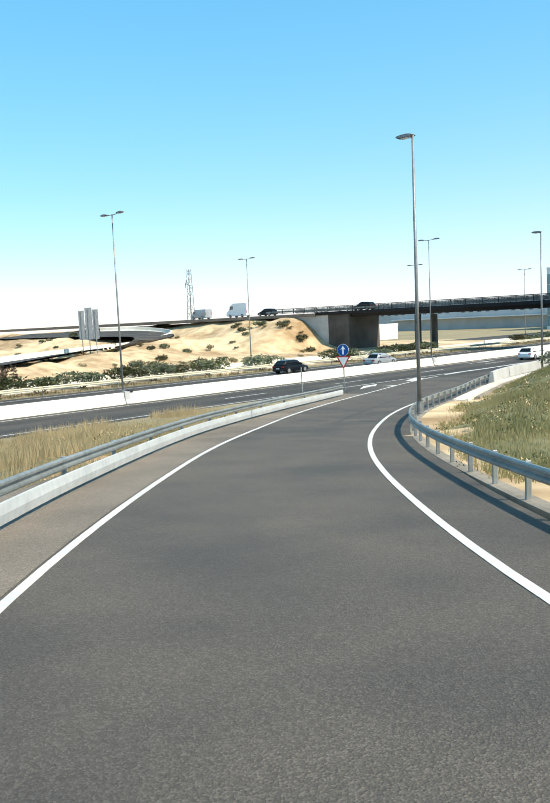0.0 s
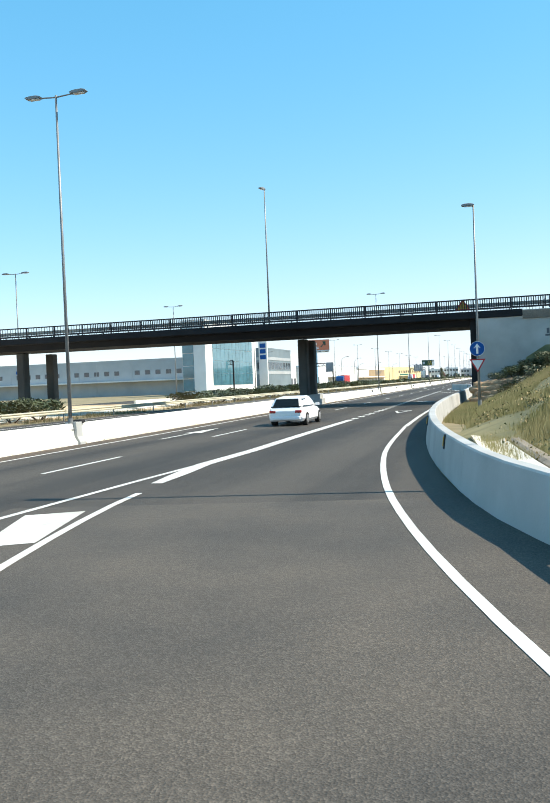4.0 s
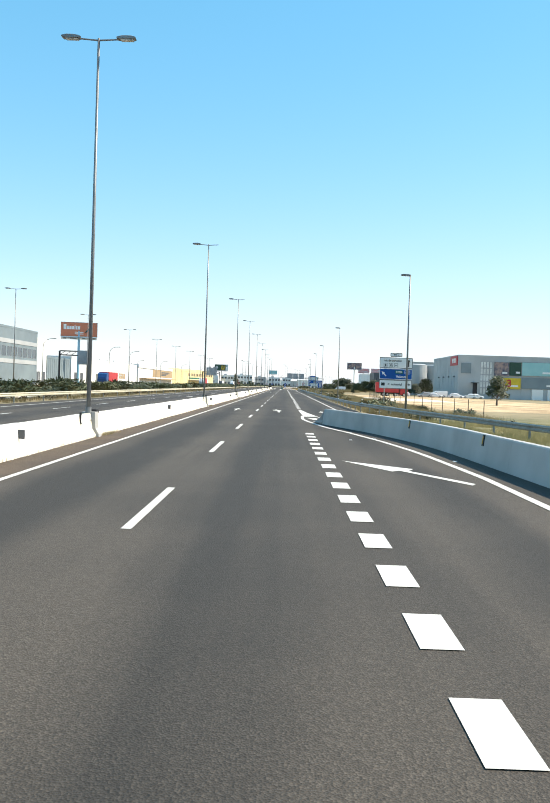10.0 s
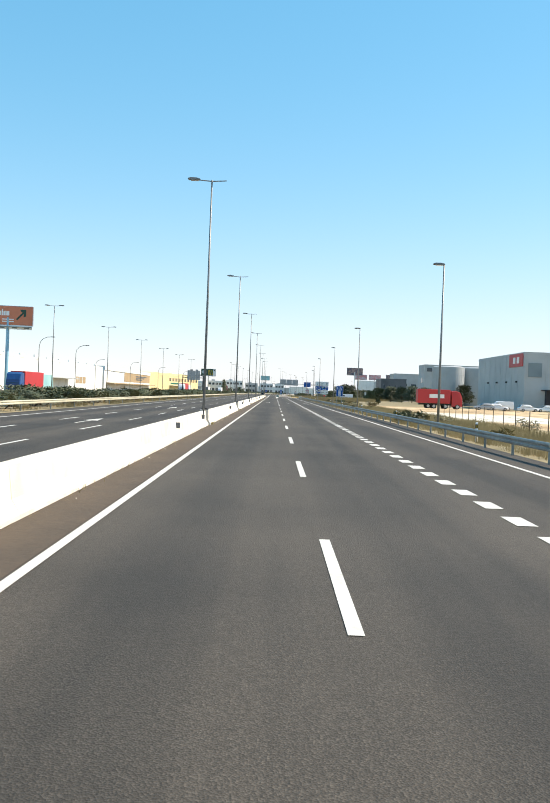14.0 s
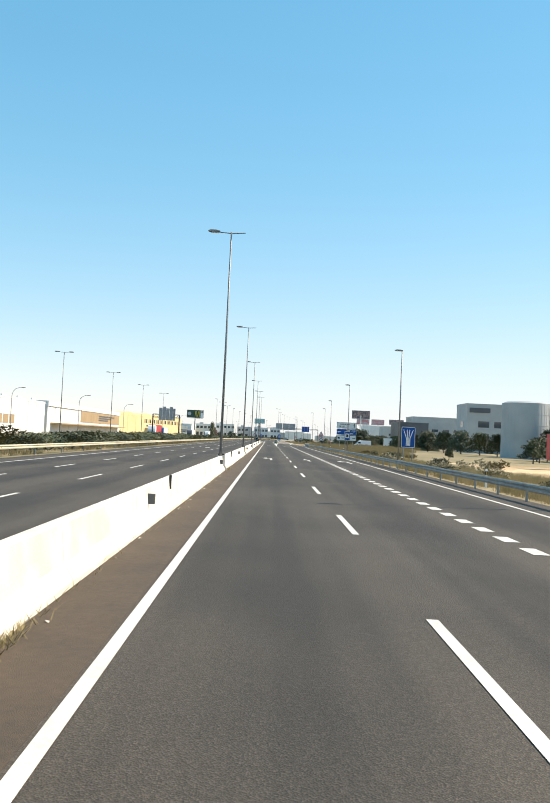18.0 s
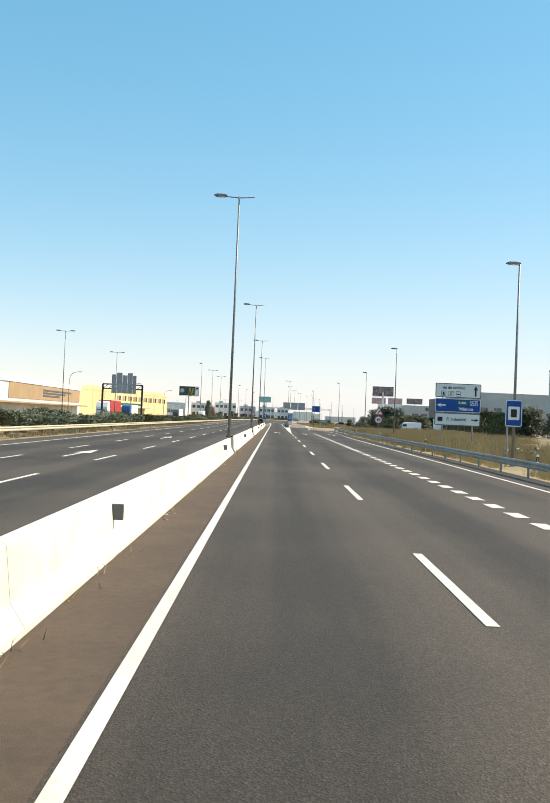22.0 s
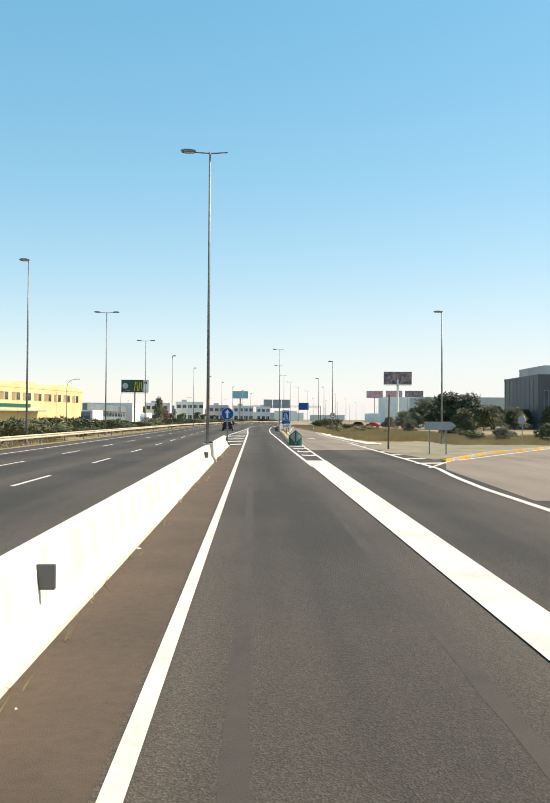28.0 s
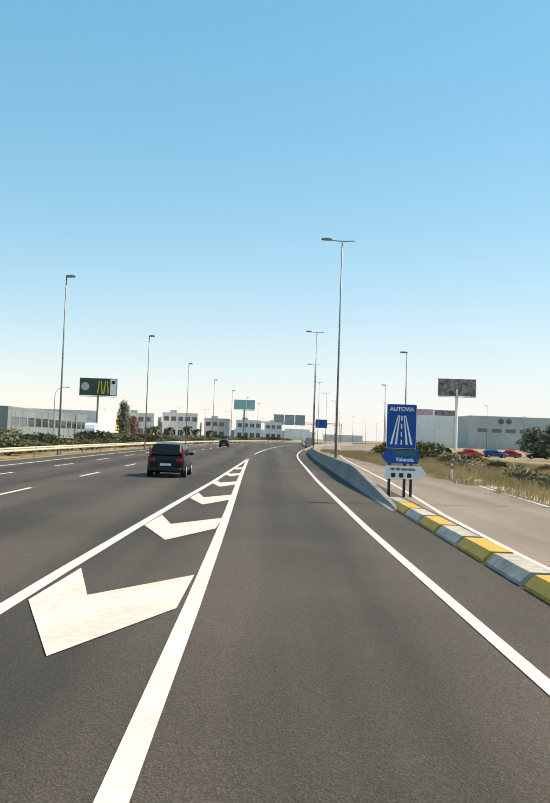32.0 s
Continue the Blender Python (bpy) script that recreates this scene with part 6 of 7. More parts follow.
# the yellow works stand askew to the road
o = building(-85, -47, 666, 752, 9.6, M_CREAM, "long pale yellow warehouse with small dark windows", ribs=10)
o.matrix_basis = pose(-46.9, 752, 0, 0, 0, -13) @ Matrix.Translation((46.9, -752, 0))
for j in range(4):
    mb = MB()
    n = 8
    y0 = 666 + 21.5 * j
    pts = [(y0 + 21.5 * k / n, 9.6 + 1.5 * math.sin(math.pi * k / n)) for k in range(n + 1)] + [(y0 + 21.5, 9.4), (y0, 9.4)]
    mb.add([(x, y, z) for x in (-85, -46.95) for y, z in pts], [tuple(range(n + 3)), tuple(range(2 * n + 5, n + 2, -1))] + [(k, k + 1, n + 4 + k, n + 3 + k) for k in range(n + 2)])
    part("arched_roof", mb, M_CREAM, o)
for j in range(10):
    for d in (0.0, 2.1):
        window(o, "x+", 697 + 5.4 * j + d, 6.3, 1.6, 1.9, -47, 0, M_GLASS if d else M_TANWALL, M_TANWALL)
part("green_lettering", MB().box(-46.98, -46.85, 700, 722, 4.6, 5.4), M_SIGNGREEN, o)
part("canopy", MB().box(-47, -44.5, 698, 726, 3.6, 3.9), M_GREYWALL, o)
o = building(-85, -58, 812, 898, 7.0, M_BLUEGREY, "long blue-grey works hall with dark windows", ribs=6)
for j in range(12):
    window(o, "x+", 815 + 6.8 * j, 2.6, 5.6, 2.4, -58, 0)
building(-80, -56, 906, 940, 9, M_WHITE, "white and yellow works building", ribs=6)
for x0, x1, y0, h, m in ((-74, -60, 955, 8.4, M_CREAM), (-59, -45, 972, 10.4, M_WHITE), (-43, -27, 985, 11.4, M_WHITE), (-25, -13, 1000, 9.8, M_GREYWALL), (-11, 2, 1034, 10.2, M_WHITE), (4, 14, 1085, 10.5, M_WHITE)):
    o = building(x0, x1, y0, y0 + 26, h, m, "white factory front along the curve of the road", ribs=4)
    for r in range(2):
        for k in range(int((x1 - x0) / 3.2)):
            window(o, "y", x0 + 0.8 + 3.2 * k, 1.2 + (h - 4.6) * r, 2.2, 2.0 if r else 2.8, 0, y0)
    part("roof_box", MB().box(x0 + 3, x0 + 6, y0 + 4, y0 + 8, h, h + 1.6), M_GREYWALL, o)
# right side
o = building(62.4, 122, 407.8, 450, 13.4, M_GREYWALL, "big grey warehouse with advertising panels and a red logo", ribs=5)
part("logo_panel", MB().box(62.2, 62.38, 409, 419.8, 10.4, 13.5), M_CARRED, o, "red logo panel")
for k, (y, z) in enumerate(((411.5, 11.2), (414.5, 11.2))):
    part("logo_mark", MB().box(62.1, 62.2, y, y + 1.8, z, z + 1.5, 0.03), M_SIGNWHITE, o)
part("grey_panel", MB().box(63.2, 66.4, 407.6, 407.78, 7.9, 11.2), M_BLUEGREY, o)
for r in range(5):
    for k in range(4):
        window(o, "y", 69.4 + 0.95 * k, 1.4 + 2.1 * r, 0.85, 1.95, 0, 407.8, M_LAMPGLASS)
for x, w, z0, z1, m in ((73.8, 4.6, 7.4, 11.7, M_ADV), (78.6, 3.7, 7.6, 11.8, M_DARKBOARD), (82.6, 11.8, 7.7, 11.9, M_TEALBOARD), (95.0, 7.0, 8.0, 11.0, M_SIGNRED), (73.8, 8.5, 3.3, 6.8, M_GOLD), (82.7, 14.2, 3.6, 7.0, M_BLUEGREY), (97.4, 8.0, 3.4, 6.8, M_WHITE)):
    pn = part("advert_panel", MB().box(x, x + w, 407.5, 407.7, z0, z1), m, o)
    part("advert_frame", MB().box(x - 0.1, x + w + 0.1, 407.55, 407.75, z1, z1 + 0.12).box(x - 0.1, x + w + 0.1, 407.55, 407.75, z0 - 0.12, z0), M_STEEL, pn)
    part("text_bar", MB().box(x + w * 0.55, x + w * 0.9, 407.44, 407.5, z0 + 0.7, z0 + 1.3), M_SIGNWHITE, pn)
text("4x3", 3.2, M_SIGNRED, o, pose(77.0, 407.4, 5.0) @ FACE)
part("outside_stair", MB().box(66.6, 67.8, 404.5, 405.5, 0, 4.8).box(66.4, 68.0, 403, 407.6, 4.8, 5.0), M_DARKSTEEL, o)
part("white_door", MB().box(86, 89.5, 407.5, 407.8, 0, 3.4).box(91, 95, 407.5, 407.8, 0, 3.4), M_SIGNWHITE, o)
for k in range(4):
    part("wall_lamp", MB().box(62.0, 62.4, 413 + 8.5 * k, 413.6 + 8.5 * k, 6.6, 7.0, 0.08), M_DARKSTEEL, o)
# grey storage tanks behind the red lorry
def tank(x, y, r, h):
    top = thing("storage_tank", "large round grey-blue steel storage tank with ribbed wall", "tank", pose(x, y, -0.06), "storage tanks")
    part("shell", MB().tube((0, 0, 0), (0, 0, h), r, r, 64), M_GREYWALL, top, smooth=False)
    part("roof", MB().tube((0, 0, h), (0, 0, h + 0.35), r - 0.1, r - 0.9, 40), M_GREYWALL, top)
    for k in range(4):
        part("hoop", MB().tube((0, 0, h * (k + 1) / 5), (0, 0, h * (k + 1) / 5 + 0.12), r + 0.06, r + 0.06, 40), M_GREYWALL, top)
    for k in range(20):
        a = math.pi + math.pi * k / 19
        part("rib", MB().box(-0.025, 0.025, -0.05, 0.05, 0, h), M_GREYWALL, top, at=pose(r * math.cos(a), r * math.sin(a), 0, 0, 0, math.degrees(a)))
    return top


tank(59.6, 477, 5.1, 12.2), tank(69, 481, 5.0, 12.2), tank(78.5, 486, 5.0, 12.2)
o = building(69, 128, 568, 582, 16.3, M_GREYWALL, "blue-grey office and works block with a dark sign", ribs=8, name="office_building")
part("dark_sign", MB().box(70, 77, 567.75, 567.95, 13.6, 15.2), M_DARKGREY, o)
for r in range(2):
    for k in range(9):
        window(o, "y", 73 + 5.4 * k, 3.6 + 5.0 * r, 3.8, 2.2, 0, 568)
    window(o, "x-", 572, 3.6 + 5.0 * r, 4.2, 2.2, 69, 0)
o = building(68.6, 84, 706, 731, 12.6, M_DARKGREY, "dark grey factory block with tall narrow windows", name="factory", ribs=3)
for k in range(4):
    window(o, "y", 70 + 3.4 * k, 4.0, 1.0, 5.2, 0, 706)
o = building(81, 140, 736, 756, 16.8, M_GREYWALL, "tall pale grey hall behind the dark factory", name="factory", ribs=6)
for k in range(8):
    window(o, "y", 86 + 6 * k, 9.0, 3.4, 1.6, 0, 736)
o = building(108, 290, 1026, 1060, 16.4, M_GREYWALL, "long pale industrial building with a window strip", ribs=12)
for k in range(24):
    window(o, "y", 112 + 7.2 * k, 8.4, 5.2, 2.0, 0, 1026)
part("logo_mark", MB().tube((124, 1025.6, 14.2), (124, 1025.9, 14.2), 1.4, 1.4, 16).tube((128, 1025.6, 14.2), (128, 1025.9, 14.2), 1.4, 1.4, 16), M_DARKGREY, o)
o = building(49.7, 57.3, 620, 625, 3.5, M_WHITE, "small white cabin with two dark windows", name="cabin")
for k in range(2):
    window(o, "y", 51.4 + 3.6 * k, 1.1, 0.8, 1.8, 0, 620)
# far skyline
rng = random.Random(5)
for k in range(34):
    x = -330 + 20 * k + rng.uniform(-8, 8)
    if abs(x - 60) < 28 or -50 < x < 20:
        yy = rng.uniform(1500, 1900)
    else:
        yy = rng.uniform(1080, 1500)
    h = rng.uniform(7, 15) * (1.4 if k % 7 == 0 else 1)
    o = building(x, x + rng.uniform(18, 44), yy, yy + 30, h, rng.choice((M_WHITE, M_GREYWALL, M_WHITE, M_BLUEGREY, M_ROOF)), "pale low building on the far skyline", ribs=0)
# lattice mast
o = thing("radio_mast", "tall steel lattice radio mast with antennas", "mast", pose(-217, 246, 0))
for a in range(4):
    sx, sy = ((-1, -1), (1, -1), (1, 1), (-1, 1))[a]
    part("leg", MB().tube((sx * 1.4, sy * 1.4, 0), (sx * 0.6, sy * 0.6, 30), 0.14, 0.1, 6), M_POLE, o)
for k in range(10):
    z0, z1 = 3 * k, 3 * k + 3
    w0, w1 = 1.4 - 0.08 * k / 3 * 3, 1.4 - 0.08 * (k + 1)
    br = MB()
    for sx, sy, tx, ty in ((-1, -1, 1, -1), (1, -1, 1, 1), (1, 1, -1, 1), (-1, 1, -1, -1)):
        br.tube((sx * w0, sy * w0, z0), (tx * w1, ty * w1, z1), 0.07, 0.07, 5)
    part("bracing", br, M_POLE, o)
for k in range(6):
    part("antenna", MB().box(-1.5 + 0.6 * k, -1.2 + 0.6 * k, -1.3, -1.0, 22 + 1.3 * (k % 3), 24.4 + 1.3 * (k % 3)), M_SIGNWHITE, o)
# blue vertical sign
o = thing("sign_tower", "white vertical sign tower with blue marks", "sign", pose(-51, 296, 0))
part("tower", MB().box(-1.3, 1.3, 0, 0.8, 0, 15), M_SIGNWHITE, o)
for k in range(3):
    part("mark", MB().box(-0.9, 0.9, -0.06, 0.0, 9.4 + 1.7 * k, 10.7 + 1.7 * k), M_SIGNBLUE, o)


# ---- vehicles ----
def wheel(parent, x, y, r=0.32, w=0.22):
    t = part("wheel", MB().tube((x - w / 2, y, r), (x + w / 2, y, r), r, r, 20), M_TYRE, parent)
    s = 1 if x > 0 else -1
    part("rim", MB().tube((x + s * (w / 2 - 0.02), y, r), (x + s * (w / 2 + 0.015), y, r), r * 0.66, r * 0.6, 12), M_RIM, t)


def loft(stations):
    """A closed body from cross-sections along y: (y, half width low, half width high, z low, z high)."""
    mb = MB()
    vs = []
    for y, w0, w1, z0, z1 in stations:
        zm = z0 + (z1 - z0) * 0.55
        wm = max(w0, w1)
        vs += [(-w0 * 0.9, y, z0), (-w0, y, z0 + 0.12), (-wm, y, zm), (-w1, y, z1 - 0.05), (-w1 * 0.9, y, z1), (w1 * 0.9, y, z1), (w1, y, z1 - 0.05), (wm, y, zm), (w0, y, z0 + 0.12), (w0 * 0.9, y, z0)]
    n, m = len(stations), 10
    mb.add(vs, [(i * m + k, i * m + (k + 1) % m, (i + 1) * m + (k + 1) % m, (i + 1) * m + k) for i in range(n - 1) for k in range(m)] + [tuple(range(m)), tuple(range(n * m - 1, n * m - m - 1, -1))])
    return mb


def car(at, paint, label, L=4.5, W=1.8, H=1.45, estate=True, name="car"):
    """A car that looks to +y, its middle on the origin."""
    top = thing(name, label, "car", at, "cars")
    h, w = L / 2, W / 2
    belt = 0.62 * H
    part("body", loft([(-h, w * 0.82, w * 0.84, 0.34, belt * 0.82), (-h + 0.12, w * 0.94, w * 0.92, 0.24, belt * 0.98), (-h * 0.55, w, w * 0.95, 0.2, belt), (h * 0.25, w, w * 0.95, 0.2, belt), (h * 0.62, w * 0.98, w * 0.9, 0.2, belt * 0.93), (h - 0.15, w * 0.92, w * 0.8, 0.24, belt * 0.78), (h, w * 0.8, w * 0.74, 0.32, belt * 0.66)]), paint, top)
    rear = -h + (0.18 if estate else 0.75)
    cab = loft([(rear, w * 0.86, w * 0.78, belt - 0.05, belt + 0.06), (rear + 0.4, w * 0.88, w * 0.72, belt - 0.05, H - 0.08), (-h * 0.1, w * 0.89, w * 0.73, belt - 0.05, H), (h * 0.12, w * 0.89, w * 0.72, belt - 0.05, H - 0.04), (h * 0.48, w * 0.88, w * 0.8, belt - 0.08, belt + 0.03)])
    part("cabin", cab, paint, top)
    sl = 0.1
    for sx in (-1, 1):
        for y0, y1 in ((rear + 0.35, -h * 0.32), (-h * 0.29, h * 0.06)):
            mb = MB()
            xa, xb = sx * (w * 0.905), sx * (w * 0.765)
            mb.add([(xa, y0, belt + 0.02), (xa, y1 + 0.25 * (y1 > 0), belt + 0.02), (xb, y1, H - 0.13), (xb, y0 + 0.12, H - 0.13), (xa - sx * 0.03, y0, belt + 0.02), (xa - sx * 0.03, y1 + 0.25 * (y1 > 0), belt + 0.02), (xb - sx * 0.03, y1, H - 0.13), (xb - sx * 0.03, y0 + 0.12, H - 0.13)],
                   [(0, 1, 2, 3), (7, 6, 5, 4), (0, 1, 5, 4), (1, 2, 6, 5), (2, 3, 7, 6), (3, 0, 4, 7)])
            part("side_window", mb, M_CARGLASS, top, "dark tinted window")
    mb = MB()
    mb.add([(-w * 0.74, rear - 0.02, belt + 0.06), (w * 0.74, rear - 0.02, belt + 0.06), (w * 0.62, rear + 0.33, H - 0.12), (-w * 0.62, rear + 0.33, H - 0.12), (-w * 0.74, rear + 0.03, belt + 0.04), (w * 0.74, rear + 0.03, belt + 0.04), (w * 0.62, rear + 0.38, H - 0.14), (-w * 0.62, rear + 0.38, H - 0.14)],
           [(0, 1, 2, 3), (7, 6, 5, 4), (0, 1, 5, 4), (1, 2, 6, 5), (2, 3, 7, 6), (3, 0, 4, 7)])
    part("rear_window", mb, M_CARGLASS, top, "dark rear window")
    mb = MB()
    mb.add([(-w * 0.8, h * 0.5, belt + 0.03), (w * 0.8, h * 0.5, belt + 0.03), (w * 0.66, h * 0.16, H - 0.05), (-w * 0.66, h * 0.16, H - 0.05), (-w * 0.8, h * 0.46, belt), (w * 0.8, h * 0.46, belt), (w * 0.66, h * 0.12, H - 0.08), (-w * 0.66, h * 0.12, H - 0.08)],
           [(0, 1, 2, 3), (7, 6, 5, 4), (0, 1, 5, 4), (1, 2, 6, 5), (2, 3, 7, 6), (3, 0, 4, 7)])
    part("windscreen", mb, M_CARGLASS, top)
    for sx in (-1, 1):
        for y in (-h * 0.6, h * 0.62):
            wheel(top, sx * (w - 0.1), y)
        part("rear_light", MB().box(min(sx * w * 0.55, sx * w * 0.9), max(sx * w * 0.55, sx * w * 0.9), -h - 0.02, -h + 0.14, belt * 0.72, belt * 0.86, 0.02), M_REDLIGHT, top, "red rear light")
        part("headlight", MB().box(min(sx * w * 0.5, sx * w * 0.78), max(sx * w * 0.5, sx * w * 0.78), h - 0.12, h + 0.01, belt * 0.5, belt * 0.62, 0.02), M_LAMPGLASS, top)
        part("mirror", MB().box(min(sx * w * 0.92, sx * (w + 0.16)), max(sx * w * 0.92, sx * (w + 0.16)), h * 0.3, h * 0.3 + 0.12, belt, belt + 0.14, 0.03), paint, top)
    part("number_plate", MB().box(-0.26, 0.26, -h - 0.025, -h + 0.02, belt * 0.55, belt * 0.55 + 0.11, 0.005), M_SIGNWHITE, top, "plain white plate")
    part("bumper", MB().box(-w * 0.84, w * 0.84, -h - 0.04, -h + 0.2, 0.3, 0.48, 0.04), M_SIGNBLACK if paint is M_CARBLACK else paint, top)
    return top


car(pose(6.4, 107.6, 0.004), M_CARWHITE, "white estate car driving on the motorway")
mpv = car(pose(-2.3, 662.4, 0.004), M_CARBLACK, "black people carrier driving on the motorway", 4.5, 1.83, 1.66, True)
for sx in (-1, 1):
    part("tall_light", MB().box(min(sx * 0.74, sx * 0.81), max(sx * 0.74, sx * 0.81), -2.1, -1.95, 0.98, 1.42, 0.02), M_REDLIGHT, mpv, "tall red rear light")
car(pose(-7.0, 96, 0.004), M_CARSILVER, "silver saloon on the far lanes", estate=False)
car(pose(-10.2, 84, 0.004), M_CARBLACK, "dark hatchback on the far lanes", 4.2)
car(pose(-62, 134, 6.92, 0, 0, 90), M_CARBLACK, "black hatchback on the flyover", 4.2)
car(pose(-38, 134, 7.06, 0, 0, 90), M_CARBLACK, "dark car on the flyover", 4.2)
car(pose(-6.7 + cx(770), 770, 0.004), M_CARBLACK, "dark car on the opposite carriageway", 4.3)
car(pose(6.9 + cx(840), 840, 0.004), M_CARWHITE, "white car far along the road", 4.3)
car(pose(3.4 + cx(890), 890, 0.004), M_CARBLACK, "dark car far along the road", 4.3)
rng = random.Random(9)
for k in range(9):
    car(pose(33 + 4.2 * k + rng.uniform(-0.5, 0.5), 760 + rng.uniform(-4, 4), -0.05, 0, 0, rng.choice((80, 95, 270))), rng.choice((M_CARWHITE, M_CARBLACK, M_CARSILVER, M_CARRED, M_CARBLUE)), "parked car on the open yard", 4.2, 1.75, 1.45, k % 2 == 0)
for k in range(7):
    car(pose(44 + 4.6 * k + rng.uniform(-0.8, 0.8), 396 + rng.uniform(-4, 4), -0.05, 0, 0, rng.choice((80, 95, 270))), rng.choice((M_CARWHITE, M_CARWHITE, M_CARBLACK, M_CARSILVER)), "parked car in front of the warehouse", 4.3, 1.75, 1.5, True)


def van(at, paint, label, L=5.4, H=2.4, name="van"):
    top = thing(name, label, "van", at, "vans")
    w, h = 0.98, L / 2
    part("body", loft([(-h, w, w * 0.92, 0.35, H - 0.08), (-h + 0.1, w, w * 0.95, 0.28, H), (h * 0.35, w, w * 0.95, 0.28, H), (h * 0.55, w, w * 0.9, 0.28, H * 0.88), (h * 0.78, w * 0.98, w * 0.9, 0.28, H * 0.52), (h, w * 0.9, w * 0.8, 0.32, H * 0.4)]), paint, top)
    ws = MB()
    ws.add([(-0.8, h * 0.8, H * 0.53), (0.8, h * 0.8, H * 0.53), (0.76, h * 0.56, H * 0.87), (-0.76, h * 0.56, H * 0.87), (-0.8, h * 0.74, H * 0.53), (0.8, h * 0.74, H * 0.53), (0.76, h * 0.5, H * 0.87), (-0.76, h * 0.5, H * 0.87)], [(0, 1, 2, 3), (7, 6, 5, 4), (0, 1, 5, 4), (1, 2, 6, 5), (2, 3, 7, 6), (3, 0, 4, 7)])
    part("windscreen", ws, M_GLASS, top)
    for sx in (-1, 1):
        part("door_window", MB().box(min(sx * 0.9, sx * 0.99), max(sx * 0.9, sx * 0.99), h * 0.3, h * 0.62, H * 0.55, H * 0.8, 0.02), M_GLASS, top)
        for y in (-h * 0.55, h * 0.62):
            wheel(top, sx * (w - 0.1), y, 0.34)
        part("rear_light", MB().box(min(sx * 0.8, sx * 0.96), max(sx * 0.8, sx * 0.96), -h - 0.02, -h + 0.1, 0.8, 1.4, 0.02), M_REDLIGHT, top)
    return top


van(pose(38, 598, -0.05, 0, 0, 95), M_CARWHITE, "long white van parked by the cabin", 6.0, 2.5)
van(pose(-70, 134, 6.92, 0, 0, 90), M_CARWHITE, "white box van on the flyover", 6.0, 2.9)
van(pose(-82, 134, 6.92, 0, 0, 90), M_CARSILVER, "grey van on the flyover", 5.0, 2.1)
van(pose(9.4 + cx(800), 806, 0.004), M_CARSILVER, "grey van far along the road", 5.4, 2.4)
van(pose(54.5, 398, -0.05, 0, 0, 90), M_CARWHITE, "white van parked in front of the warehouse", 5.0, 2.0)


def lorry(at, cab, trailer, label, L=13.0):
    top = thing("lorry", label, "lorry", at, "lorries")
    part("trailer", MB().box(-1.25, 1.25, -L, -2.4, 1.1, 4.0, 0.06), trailer, top, "box trailer")
    part("chassis", MB().box(-0.5, 0.5, -L + 0.3, -0.3, 0.7, 1.08), M_SIGNBLACK, top)
    cb = part("cab", loft([(-2.1, 1.22, 1.18, 0.5, 3.7), (-1.2, 1.24, 1.2, 0.5, 3.8), (-0.4, 1.24, 1.15, 0.5, 3.5), (0.0, 1.2, 1.1, 0.5, 2.6), (0.08, 1.15, 1.05, 0.55, 1.9)]), cab, top)
    part("windscreen", MB().add([(-1.05, 0.09, 1.95), (1.05, 0.09, 1.95), (1.02, -0.18, 3.0), (-1.02, -0.18, 3.0), (-1.05, 0.0, 1.95), (1.05, 0.0, 1.95), (1.02, -0.28, 3.0), (-1.02, -0.28, 3.0)], [(0, 1, 2, 3), (7, 6, 5, 4), (0, 1, 5, 4), (1, 2, 6, 5), (2, 3, 7, 6), (3, 0, 4, 7)]), M_GLASS, cb)
    for sx in (-1, 1):
        for y in (-0.9, -3.4, -L + 3.4, -L + 2.2):
            wheel(top, sx * 1.1, y, 0.5, 0.3)
    return top


red_lorry = lorry(pose(43.2, 388.5, -0.05, 0, 0, -90), M_CARRED, M_CARRED, "red lorry parked before the grey warehouse", 9.2)
part("white_mark", MB().box(1.26, 1.29, -6.8, -3.7, 2.2, 3.0), M_SIGNWHITE, red_lorry, "white mark on the trailer side")
lorry(pose(-36.2, 566, 0, 0, 0, 180) @ Matrix.Scale(1.12, 4), M_CARWHITE, M_CARRED, "lorry with a white cab and a red trailer")
lorry(pose(-39.5, 612, 0, 0, 0, 180), M_CARBLUE, M_WHITE, "lorry with a blue cab and a white trailer")
lorry(pose(-44.9, 380, 0, 0, 0, 180), M_CARBLUE, M_TEALBOARD, "lorry with a teal box trailer")
lorry(pose(-38.8, 352, 0, 0, 0, 180), M_CARBLUE, M_CARRED, "lorry with a red box trailer")
lorry(pose(-36, 800, 0, 0, 0, 180), M_CARWHITE, M_WHITE, "white lorry on the carriageway behind the hedge")
lorry(pose(-38.5, 716, 0, 0, 0, 180), M_DARKGREY, M_WHITE, "lorry with a dark cab and a long white trailer", 16)


